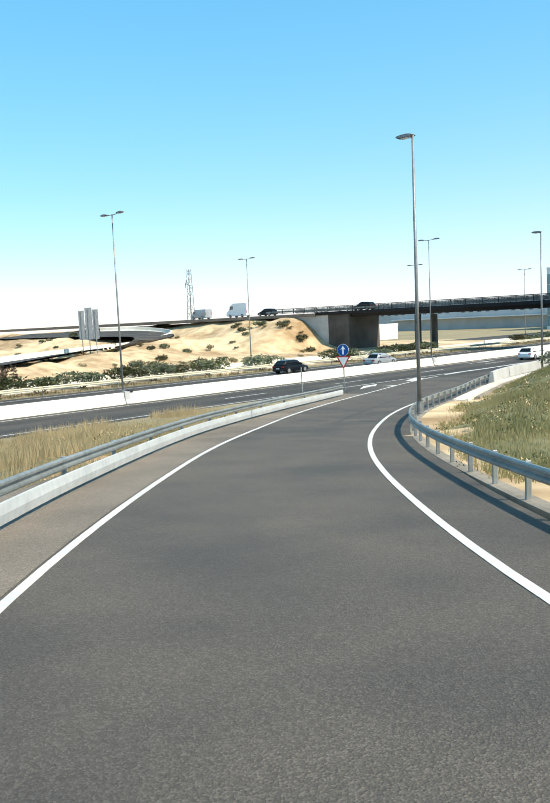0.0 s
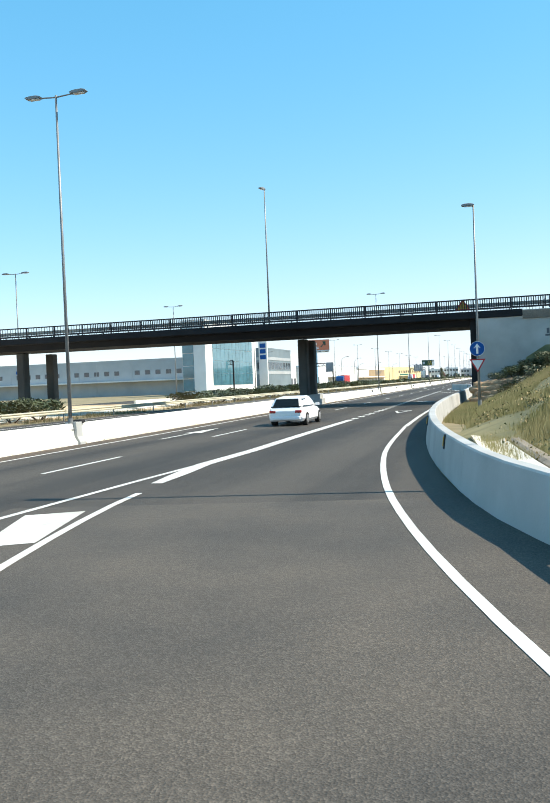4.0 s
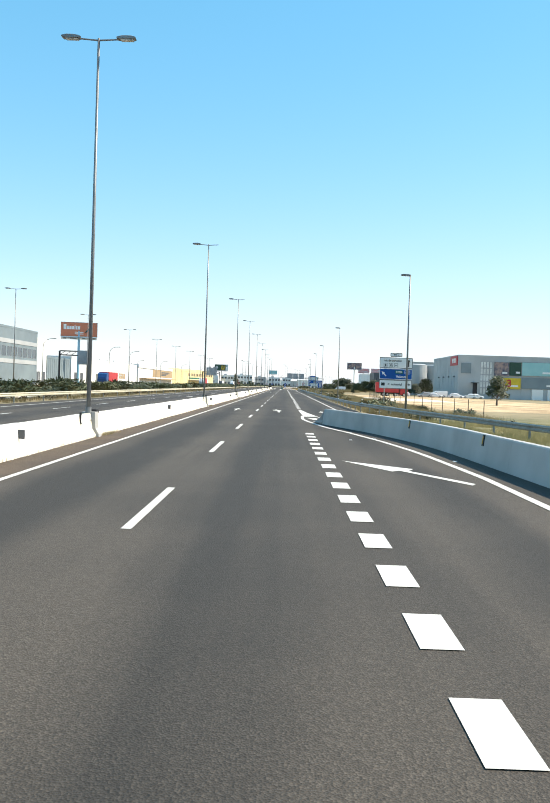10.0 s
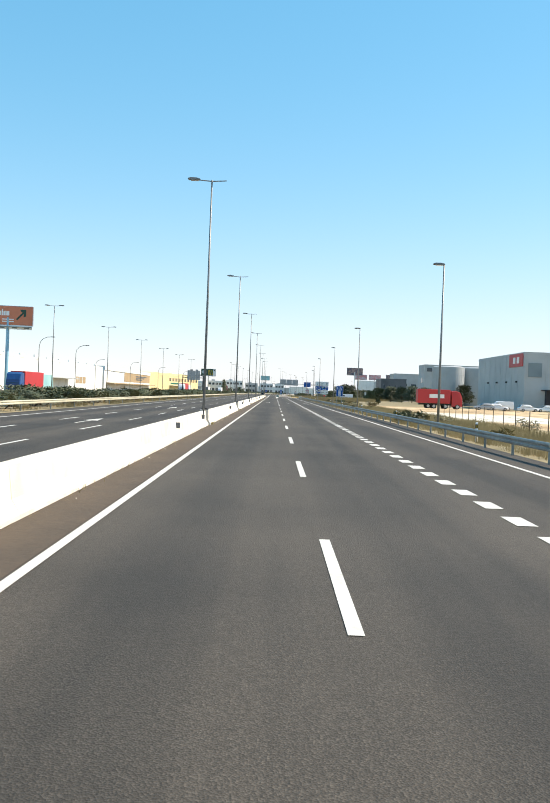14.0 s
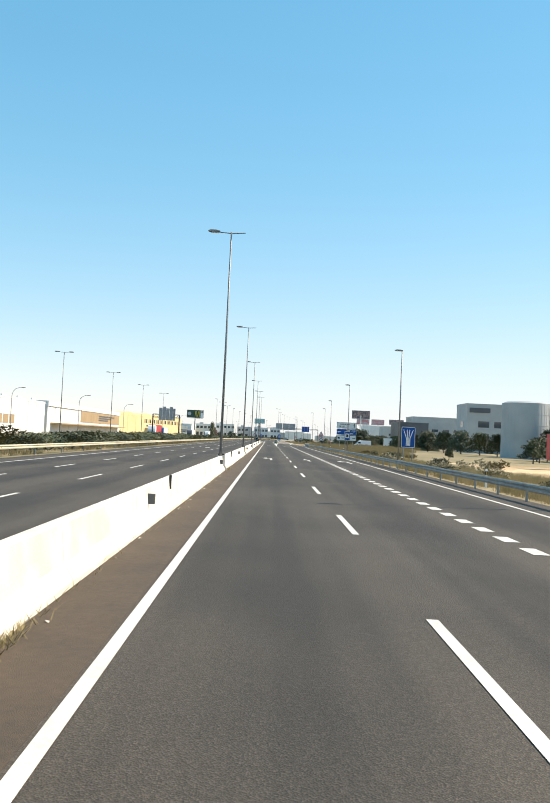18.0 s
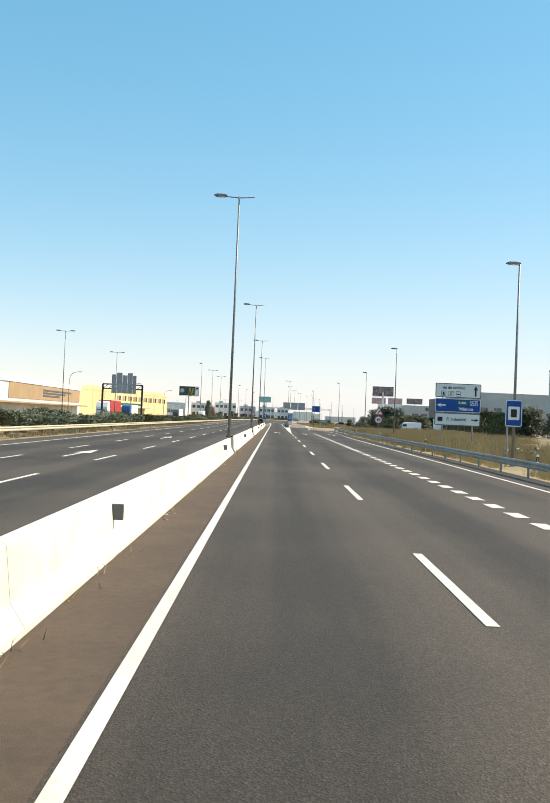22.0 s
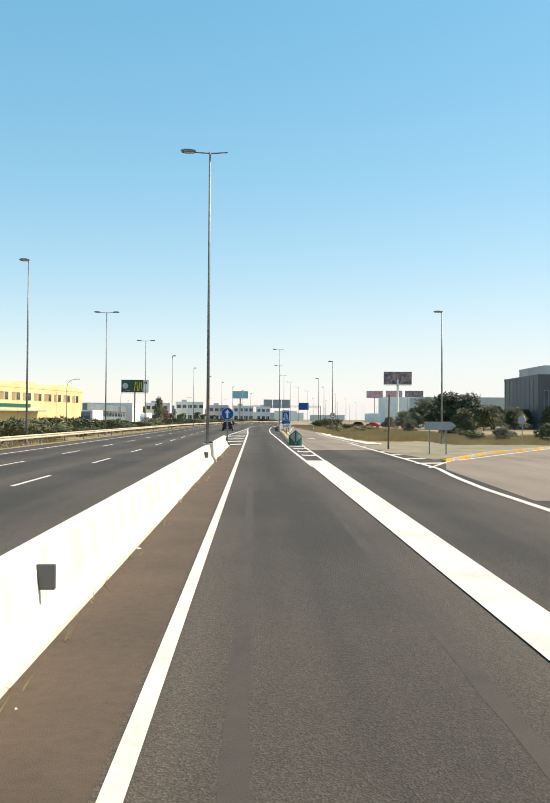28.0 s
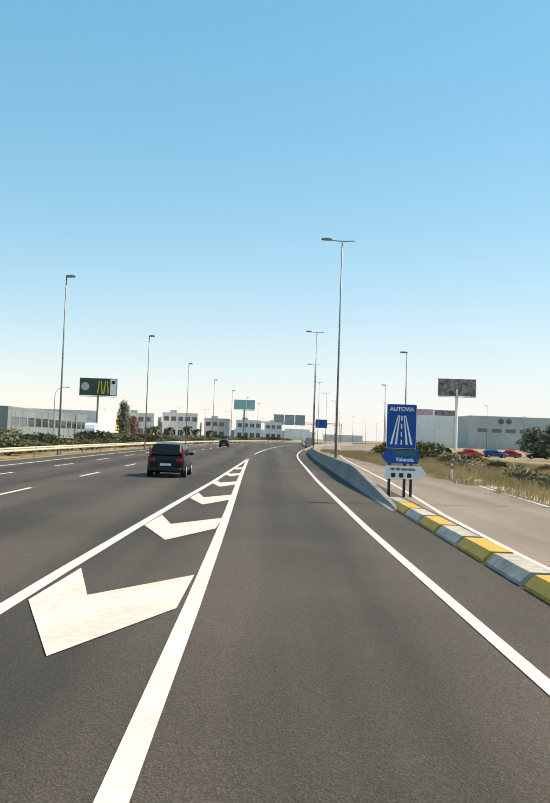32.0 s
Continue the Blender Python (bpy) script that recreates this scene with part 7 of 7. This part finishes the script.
# ---- plants ----
def leaves(mb, c, r, n, size, rng, flat=1.0):
    """n leaves round a point, most of them near the outside, with an uneven outline."""
    for _ in range(n):
        d = Vector((rng.gauss(0, 1), rng.gauss(0, 1), rng.gauss(0, 1) * flat))
        d.normalize()
        k = (0.55 + 0.5 * rng.random() ** 0.6) * (0.8 + 0.35 * noise.noise(d * 2.2 + Vector(c)))
        p = Vector(c) + Vector((d.x * r[0], d.y * r[1], d.z * r[2])) * k
        if p.z < 0.03:
            p.z = rng.uniform(0.03, 0.3)
        a = Vector((rng.gauss(0, 1), rng.gauss(0, 1), rng.gauss(0.5, 0.8))).normalized()
        b = a.orthogonal().normalized()
        s = size * rng.uniform(0.6, 1.3)
        mb.add([p - b * s * 0.25, p + a * s * 0.5 - b * s * 0.05, p + b * s * 0.25, p + a * s], [(0, 1, 3), (0, 2, 3)] if rng.random() < 0.0 else [(0, 1, 3, 2)])


def shrub(seed, h, w, n, leaf, size, label, name="shrub", category="shrub", group="shrubs", lumps=5, stem=0.25):
    rng = random.Random(seed)
    top = thing(name, label, category, None, group)
    tr = MB()
    for k in range(5):
        a = rng.uniform(0, math.tau)
        tr.tube((0.1 * math.cos(a), 0.1 * math.sin(a), -0.1), (w * 0.3 * math.cos(a), w * 0.3 * math.sin(a), h * (0.4 + 0.3 * rng.random())), 0.04 * h / 2, 0.015, 5)
    part("trunk", tr, M_BARK, top)
    cr = MB()
    for k in range(lumps):
        a, q = math.tau * k / lumps + rng.uniform(-0.4, 0.4), rng.uniform(0.15, 0.55)
        c = (w * 0.5 * q * math.cos(a) * 1.5, w * 0.5 * q * math.sin(a) * 1.5, h * rng.uniform(stem + 0.2, 0.72))
        leaves(cr, c, (w * 0.34, w * 0.34, h * 0.32), n // lumps, size, rng)
    part("crown", cr, leaf, top)
    return top


def tree(seed, h, w, n, leaf, size, label, trunk=0.3, lumps=12, group="trees", name="tree"):
    rng = random.Random(seed)
    top = thing(name, label, "tree", None, group)
    tr = MB().tube((0, 0, -0.2), (0.05, 0, h * trunk), 0.035 * h, 0.022 * h, 10)
    cents = []
    for k in range(lumps):
        a = math.tau * k * 0.382
        u = k / lumps
        z = h * (trunk + 0.12 + (1 - trunk - 0.2) * u)
        q = w * 0.5 * (1 - u) ** 0.6 * rng.uniform(0.35, 0.75)
        cents.append((q * math.cos(a), q * math.sin(a), z))
        tr.tube((0, 0, h * trunk * 0.8 + u * h * 0.3), cents[-1], 0.012 * h, 0.004 * h, 5)
    part("trunk", tr, M_BARK, top)
    cr = MB()
    for c in cents:
        leaves(cr, c, (w * 0.24, w * 0.24, h * 0.13), n // lumps, size, rng, 0.8)
    part("crown", cr, leaf, top)
    return top


olea = [shrub(k, 2.3 + 0.25 * k, 3.4, 900, M_LEAF, 0.34, "bushy green oleander shrub in the hedge", "oleander", "shrub", "oleander hedge") for k in range(3)]
rng = random.Random(3)
k = 0
for y in np.arange(24, 1010, 4.3):
    x = -17.6 - 1.2 * rng.random() + cx(y)
    if y < 150 and rng.random() < 0.12:
        continue
    if 126 < y < 146:
        continue
    m = pose(x, y + rng.uniform(-1, 1), -0.06, 0, 0, rng.uniform(0, 360)) @ Matrix.Diagonal((1.15, 1.15, rng.uniform(0.62, 1.05), 1))
    if k < 3:
        olea[k].matrix_basis = m
    else:
        copy_thing(olea[k % 3], m)
    k += 1
low = [shrub(20 + k, 1.0, 1.5, 420, M_WEED if k else M_LEAF, 0.2, "low dry roadside weed bush", "weed_bush", "shrub", "weed bushes", 4, 0.05) for k in range(2)]
spots = []
for k in range(64):
    spots.append((15.2 + 7.5 * rng.random() ** 1.4, rng.uniform(200, 520)))
for k in range(40):
    x, y = rng.uniform(16, 34), rng.uniform(70, 129)
    spots.append((x, y))
for k in range(44):
    y = rng.uniform(640, 760)
    spots.append((lerp(y, [640, 665, 690, 760], [14.2, 16.2, 18.4, 28]) + 9 * rng.random() ** 1.6, y))
for k in range(70):
    x = rng.uniform(-100, -23)
    spots.append((x, rng.uniform(70, 129)))
for k in range(14):
    spots.append((rng.uniform(-62, -44), rng.uniform(126, 130)))
for k, (x, y) in enumerate(spots):
    d = np.hypot(RC[:, 0] - x, RC[:, 1] - y).min()
    if d < 7.5:
        continue
    m = pose(x, y, height(x, y) - 0.05 if y < 180 else -0.06, 0, 0, rng.uniform(0, 360)) @ Matrix.Scale(rng.uniform(0.5, 1.4), 4)
    if k < 2:
        low[k].matrix_basis = m
    else:
        copy_thing(low[k % 2], m)
pine = tree(50, 7.0, 6.0, 2600, M_PINE, 0.5, "dark green round-headed tree", 0.2)
pine.matrix_basis = pose(41.8, 283, -0.06) @ Matrix.Scale(0.72, 4)
broad = tree(52, 6.4, 8.5, 3400, M_PINE, 0.5, "dense dark green broad-crowned tree", 0.08, 16)
broad.matrix_basis = pose(50, 536, -0.06)
for x, y, s in ((50, 536, 0.9), (53, 528, 0.95), (55, 516, 1.0), (58, 508, 1.0), (60, 499, 0.95), (61, 489, 1.0), (61.5, 480, 0.9), (63, 470, 1.0), (47, 545, 0.85), (44, 552, 0.8), (40, 520, 0.6), (48, 560, 1.0), (45, 678, 1.25), (50, 686, 1.2), (54, 694, 1.25), (58, 705, 1.3), (63, 722, 1.4), (53, 770, 1.3), (42, 668, 1.0), (47, 690, 1.1), (61, 700, 1.3), (66, 710, 1.4), (39, 660, 0.9), (70, 700, 1.5), (36, 652, 0.8), (30, 596, 0.5), (33, 601, 0.55), (27, 600, 0.4), (68, 640, 1.2), (62, 625, 1.0), (57, 618, 0.9), (58, 650, 1.2), (52, 612, 0.9), (66, 660, 1.1), (31, 690, 0.62), (38, 700, 0.6), (46, 704, 0.7), (27, 648, 0.5), (34, 640, 0.55),
                (72, 760, 1.0), (43, 421, 0.72), (47, 430, 0.7), (52, 446, 0.75), (56, 452, 0.7), (40, 392, 0.6), (30, 420, 0.4), (78, 410, 0.9), (28, 560, 0.55), (-45, 1010, 1.0), (-38, 960, 0.8), (60, 700, 1.0), (24, 760, 0.5), (29, 780, 0.5)):
    s *= 0.66 if y > 590 else 1.0
    copy_thing(broad if y > 440 else pine, pose(x, y, -0.06, 0, 0, rng.uniform(0, 360)) @ Matrix.Diagonal((s, s, s * rng.uniform(0.85, 1.1), 1)))
for x, y, q in ((46.5, 702, 1.35), (43, 708, 1.2), (50, 698, 1.3), (47, 742, 0.9), (39, 716, 0.7)):
    copy_thing(broad, pose(x, y, -0.06, 0, 0, rng.uniform(0, 360)) @ Matrix.Diagonal((q, q, q, 1)))
fir = tree(60, 11, 5.0, 1800, M_PINE, 0.6, "tall narrow conifer beside the works", 0.1, 16)
fir.matrix_basis = pose(-35.5, 840, -0.06)
copy_thing(fir, pose(-45, 1040, -0.06))
red = tree(61, 7, 6.0, 1500, M_REDLEAF, 0.5, "reddish leafed tree beside the works", 0.2)
red.matrix_basis = pose(-35.0, 852, -0.06)


def palm(seed, h):
    """A palm: a ringed trunk under a head of arching fronds."""
    rng = random.Random(seed)
    top = thing("palm_tree", "palm tree with a bushy head of drooping fronds", "palm tree", group="palm trees")
    part("trunk", MB().tube((0, 0, -0.3), (0.1, 0.05, h * 0.6), 0.34, 0.26, 10), M_BARK, top)
    crown = MB()
    for k in range(46):
        a, rise, ln = rng.uniform(0, math.tau), rng.uniform(-0.5, 1.2), rng.uniform(1.9, 2.7)
        pts = [(ln * u * math.cos(a), ln * u * math.sin(a), h * 0.6 + ln * (rise * u - 0.95 * u * u)) for u in (0.0, 0.3, 0.6, 0.85, 1.0)]
        for j, w in enumerate((0.12, 0.34, 0.34, 0.2)):
            (x0, y0, z0), (x1, y1, z1) = pts[j], pts[j + 1]
            dx, dy = -math.sin(a) * w, math.cos(a) * w
            crown.add([(x0 - dx, y0 - dy, z0 - 0.12), (x0, y0, z0), (x1, y1, z1), (x1 - dx, y1 - dy, z1 - 0.16), (x0 + dx, y0 + dy, z0 - 0.12), (x1 + dx, y1 + dy, z1 - 0.16)], [(0, 1, 2, 3), (1, 4, 5, 2)])
    part("crown", crown, M_PINE, top, "grey-green fronds")
    return top


pm = palm(81, 7.5)
pm.matrix_basis = pose(-41, 950, -0.06)
for x, y, q in ((-44.5, 953, 0.9), (-28, 950, 1.05), (-25, 956, 0.85), (-20, 964, 0.8), (-37, 962, 0.95)):
    copy_thing(pm, pose(x, y, -0.06, 0, 0, rng.uniform(0, 360)) @ Matrix.Diagonal((q, q, q, 1)))
for x, y, s in ((18, 705, 1.5), (20.5, 712, 1.7), (22, 722, 1.6), (19, 730, 1.4), (24, 735, 1.6)):
    copy_thing(olea[0], pose(x, y, -0.06, 0, 0, rng.uniform(0, 360)) @ Matrix.Scale(s * 0.7, 4))


def grass(name, spots, n, h, material, label, spread=1.0):
    """Loose blades over rectangles x0, x1, y0, y1."""
    rng = random.Random(len(name) + n)
    areas = [(b - a) * (d - c) for a, b, c, d in spots]
    mb = MB()
    for (a, b, c, d), ar in zip(spots, areas):
        for _ in range(int(n * ar / sum(areas))):
            x, y = rng.uniform(a, b), rng.uniform(c, d)
            if noise.noise((x * 0.35, y * 0.2, 2.0)) < -0.12 + 0.3 * rng.random() - 0.15:
                continue
            if y < 112 and np.hypot(RC[:, 0] - x, RC[:, 1] - y).min() < (4.4 if y > 87 else 5.7 if y > 60 else 5.0):
                continue
            z = height(x, y) if y < 180 else -0.06
            hh = h * rng.uniform(0.45, 1.3)
            for _k in range(3):
                t, w = rng.uniform(0, math.tau), 0.006 + 0.012 * rng.random()
                lx, ly = math.cos(t) * hh * 0.45 * rng.random(), math.sin(t) * hh * 0.45 * rng.random()
                ox, oy = rng.gauss(0, 0.1), rng.gauss(0, 0.1)
                mb.add([(x + ox - w, y + oy, z - 0.03), (x + ox + w, y + oy + w, z - 0.03), (x + ox + lx, y + oy + ly, z + hh)], [(0, 1, 2)])
    return solid(name, mb, material, label, "grass", kind="stuff")


grass("dry_grass", [(14.2, 22, 205, 360), (14.2, 20, 360, 515), (12.5, 30, 600, 760), (19, 40, 588, 620)], 170000, 0.48, M_GRASSY, "pale dry grass on the verge")
grass("gore_grass", [(9.4, 32, 18, 52)], 20000, 0.5, M_STRAW, "straw-coloured tall grass in the gore")
grass("bank_grass", [(14, 34, 62, 130), (22, 50, 34, 62), (15, 26, 142, 205)], 190000, 0.26, M_GREENGRASS, "green and straw grass on the bank")
grass("slope_grass", [(14, 27, 72, 126)], 60000, 0.3, M_GREENGRASS, "dense green and straw grass on the slope beside the slip road")
grass("reed_grass", [(15.2, 40, 500, 546), (15, 26, 425, 500), (30, 60, 566, 582)], 80000, 1.0, M_GRASSY, "tall brown dry weeds behind the guard rail")
grass("median_grass", [(-17, -15, -20, 600)], 9000, 0.4, M_GRASSY, "dry weeds under the cream guard rail")
rng = random.Random(8)
boulder = thing("boulder_wall", "low wall of rough sandstone boulders at the abutment", "stone wall", kind="structure")
for r in range(4):
    for k in range(18):
        bm = bmesh.new()
        bmesh.ops.create_icosphere(bm, subdivisions=2, radius=0.5)
        for v in bm.verts:
            v.co *= 0.5 / max(abs(v.co.x), abs(v.co.y), abs(v.co.z)) ** 0.62 / 0.65
            v.co *= 1 + 0.2 * noise.noise(v.co * 2.4 + Vector((k * 3.1, r * 7.7, 0)))
        me = bpy.data.meshes.new("boulder")
        bm.to_mesh(me)
        bm.free()
        me.materials.append(M_STONE)
        ob = new("boulder", me)
        ob.parent = boulder
        ob.matrix_basis = pose(14.8 + 0.56 * k + 0.28 * (r % 2) + rng.uniform(-0.06, 0.06), 129.5 + 0.12 * r, 0.3 + 0.36 * r + 0.05 * k, rng.uniform(-8, 8), rng.uniform(-8, 8), rng.uniform(-12, 12)) @ Matrix.Diagonal((0.72, 0.6, 0.47, 1))
# paved gutter beside the slip road
gut = thing("paved_gutter", "stone-paved pale gutter along the slip road verge", "gutter", kind="structure")
g = ramp_line(lambda y: lerp(y, [20, 50, 60, 75, 100], [5.2, 4.8, 4.65, 4.75, 4.6]), 59, 96, 0.12)
part("channel", MB().sweep(g, [(-0.45, -0.3), (-0.45, 0.02), (-0.1, -0.03), (0.2, -0.02), (0.45, 0.05), (0.45, -0.3)]), M_CHALK, gut)

# low dense shrubs behind the verge at the junction
for k in range(22):
    x, y = 24 + 22 * rng.random(), 596 + 26 * rng.random()
    copy_thing(olea[k % 3], pose(x, y, -0.06, 0, 0, rng.uniform(0, 360)) @ Matrix.Scale(rng.uniform(0.45, 0.8), 4))
withered = shrub(71, 3.4, 3.2, 900, M_DRYLEAF, 0.3, "withered brown oleander behind the rail", "dry_shrub", "shrub", "dry shrubs")
withered.matrix_basis = pose(-19.2, 54.5, -0.06)
copy_thing(withered, pose(-19.0, 48, -0.06, 0, 0, 80) @ Matrix.Scale(0.8, 4))
# rubber streaks left by tyres, litter along the barrier, road studs
streaks = thing("rubber_streaks", "dark rubber streaks left by tyres on the lane", "tyre marks", kind="structure")
for x0, x1, y0, y1 in ((2.12, 2.14, 524, 553), (4.05, 4.14, 524, 550), (2.25, 2.38, 576, 599), (3.62, 3.76, 572, 596)):
    n, vs = 40, []
    for k in range(n + 1):
        y = y0 + (y1 - y0) * k / n
        x = x0 + (x1 - x0) * k / n + 0.006 * math.sin(k * 0.9)
        w = 0.1 * (0.88 + 0.12 * math.sin(k * 2.3)) * (0.1 if k in (0, n) else 1)
        vs += [(x - w, y, 0.0016), (x + w, y, 0.0016)]
    part("streak", MB().add(vs, [(2 * k, 2 * k + 1, 2 * k + 3, 2 * k + 2) for k in range(n)]), M_RUBBER, streaks)
for d, y1 in ((0.0, 66.0), (0.13, 63.0)):
    track = ramp_line(lambda y: lerp(y, [46, 52, 57, 61, 66], [0.32, 0.26, 0.25, 0.31, 0.42]) + d, 46, y1, 0.0)
    part("streak", MB().sweep(track, [(-0.035, 0.0), (-0.03, 0.0075), (0.03, 0.0075), (0.035, 0.0)]), M_RUBBER, streaks)
rng = random.Random(12)
lit = MB()
for k in range(240):
    y = rng.uniform(100, 586)
    x = 0.36 + abs(rng.gauss(0, 0.12))
    s = rng.uniform(0.015, 0.06)
    a = rng.uniform(0, 3)
    lit.add([(x + s * math.cos(a), y + s * math.sin(a), 0.012), (x - s * math.sin(a) * 0.6, y + s * math.cos(a) * 0.6, 0.03), (x - s * math.cos(a), y - s * math.sin(a), 0.012), (x + s * 0.5 * math.sin(a), y - s * 0.5 * math.cos(a), 0.02)], [(0, 1, 2, 3)])
solid("litter", lit, M_WHITEWALL, "paint flakes and paper scraps at the barrier's foot", "litter", kind="stuff")
stud = MB().box(-0.06, 0.06, -0.05, 0.05, 0, 0.025, 0.01).mesh("road_stud", M_SIGNWHITE)
for x, y in [(10.2, 189.1), (10.9, 185.7), (9.8, 184.1), (12.2, 176), (12.3, 166), (12.3, 156)] + [(-1.3, 582.8), (-1.3, 586.4), (-1.3, 589.4), (-0.9, 613), (-0.6, 620), (1.1, 613), (1.1, 621), (0.9, 640), (4.97, 582.1), (5.6, 582.1), (5.2, 575), (5.1, 604), (5.3, 616), (5.2, 630)]:
    tagged(part("road_stud", stud, None, at=pose(x, y, 0.002)), "small white reflective road stud on the asphalt", "road stud", "road studs")

for x, y, k in ((16.6, 130.3, 0.45), (17.6, 130.4, 0.5), (18.8, 130.3, 0.5), (20.2, 130.3, 0.55)):
    copy_thing(olea[1], pose(x, y, 1.3 + 0.35 * (x - 16), 0, 0, rng.uniform(0, 360)) @ Matrix.Scale(k, 4))
for x, y, k in ((17.5, 128.6, 1.1), (19.3, 128.9, 1.3), (21.5, 128.4, 1.2), (18.4, 126.5, 0.9), (20.4, 125.8, 0.8)):
    copy_thing(low[0], pose(x, y, height(x, y) - 0.05, 0, 0, rng.uniform(0, 360)) @ Matrix.Scale(k, 4))


def foot_weeds():
    """Straw and weeds caught along the foot of the white barrier, thickest behind the lamps."""
    rng = random.Random(31)
    mb = MB()
    feet = (181.2, 222.7, 268.1, 306.5, 348.6, 391.0, 432.4, 473.2, 514.8, 561.2)
    for k in range(3600):
        y = rng.choice(feet) + 0.9 + abs(rng.gauss(0, 1.1)) if k % 3 else rng.uniform(90, 586)
        x = 0.33 + abs(rng.gauss(0, 0.09))
        h, t = rng.uniform(0.03, 0.16), rng.uniform(0, math.tau)
        mb.add([(x - 0.006, y, 0.004), (x + 0.006, y + 0.004, 0.004), (x + 0.1 * math.cos(t), y + 0.1 * math.sin(t), 0.004 + h)], [(0, 1, 2)])
    return solid("foot_weeds", mb, M_GRASSY, "dry straw and weeds along the barrier foot", "weeds", kind="stuff")


foot_weeds()

# weathered edging along the upper side of the gutter
rim = ramp_line(lambda y: lerp(y, [20, 50, 60, 75, 100], [6.0, 5.6, 5.4, 5.4, 5.3]), 61, 96, 0.1)
for a, b in zip(rim, rim[1:]):
    part("gutter_edge", MB().sweep([a, tuple(p + (q - p) * 0.985 for p, q in zip(a, b))], [(-0.14, -0.2), (-0.12, 0.04), (0.0, 0.1), (0.22, 0.09), (0.26, -0.2)]), M_RIM2, gut)


def bank_weeds():
    """Low bushy weeds with green feet and straw tips over the bank."""
    rng = random.Random(77)
    green, straw = MB(), MB()
    for k in range(5200):
        x, y = rng.uniform(15, 48), rng.uniform(36, 128)
        if noise.noise((x * 0.25, y * 0.18, 7.0)) < -0.1 or np.hypot(RC[:, 0] - x, RC[:, 1] - y).min() < (4.6 if y > 87 else 5.8 if y > 60 else 4.9):
            continue
        z, r = height(x, y), rng.uniform(0.18, 0.5)
        for j in range(26):
            a, u = rng.uniform(0, math.tau), rng.random()
            px, py, pz = x + r * u * math.cos(a), y + r * u * math.sin(a), z + r * 0.9 * rng.random() * (1 - u * u * 0.7)
            s, b = rng.uniform(0.03, 0.09), rng.uniform(0, math.tau)
            (straw if (k % 3 == 0 and j % 2) or j % 5 == 0 else green).add([(px, py, pz), (px + s * math.cos(b), py + s * math.sin(b), pz + s * 0.5), (px + s * 0.5 * math.cos(b + 1), py + s * 0.5 * math.sin(b + 1), pz + s)], [(0, 1, 2)])
    solid("bank_weeds", green, M_BANKLEAF, "low green weeds growing over the bank", "weeds", kind="stuff")
    solid("bank_straw", straw, M_STRAW, "dry straw heads among the weeds of the bank", "weeds", kind="stuff")


bank_weeds()
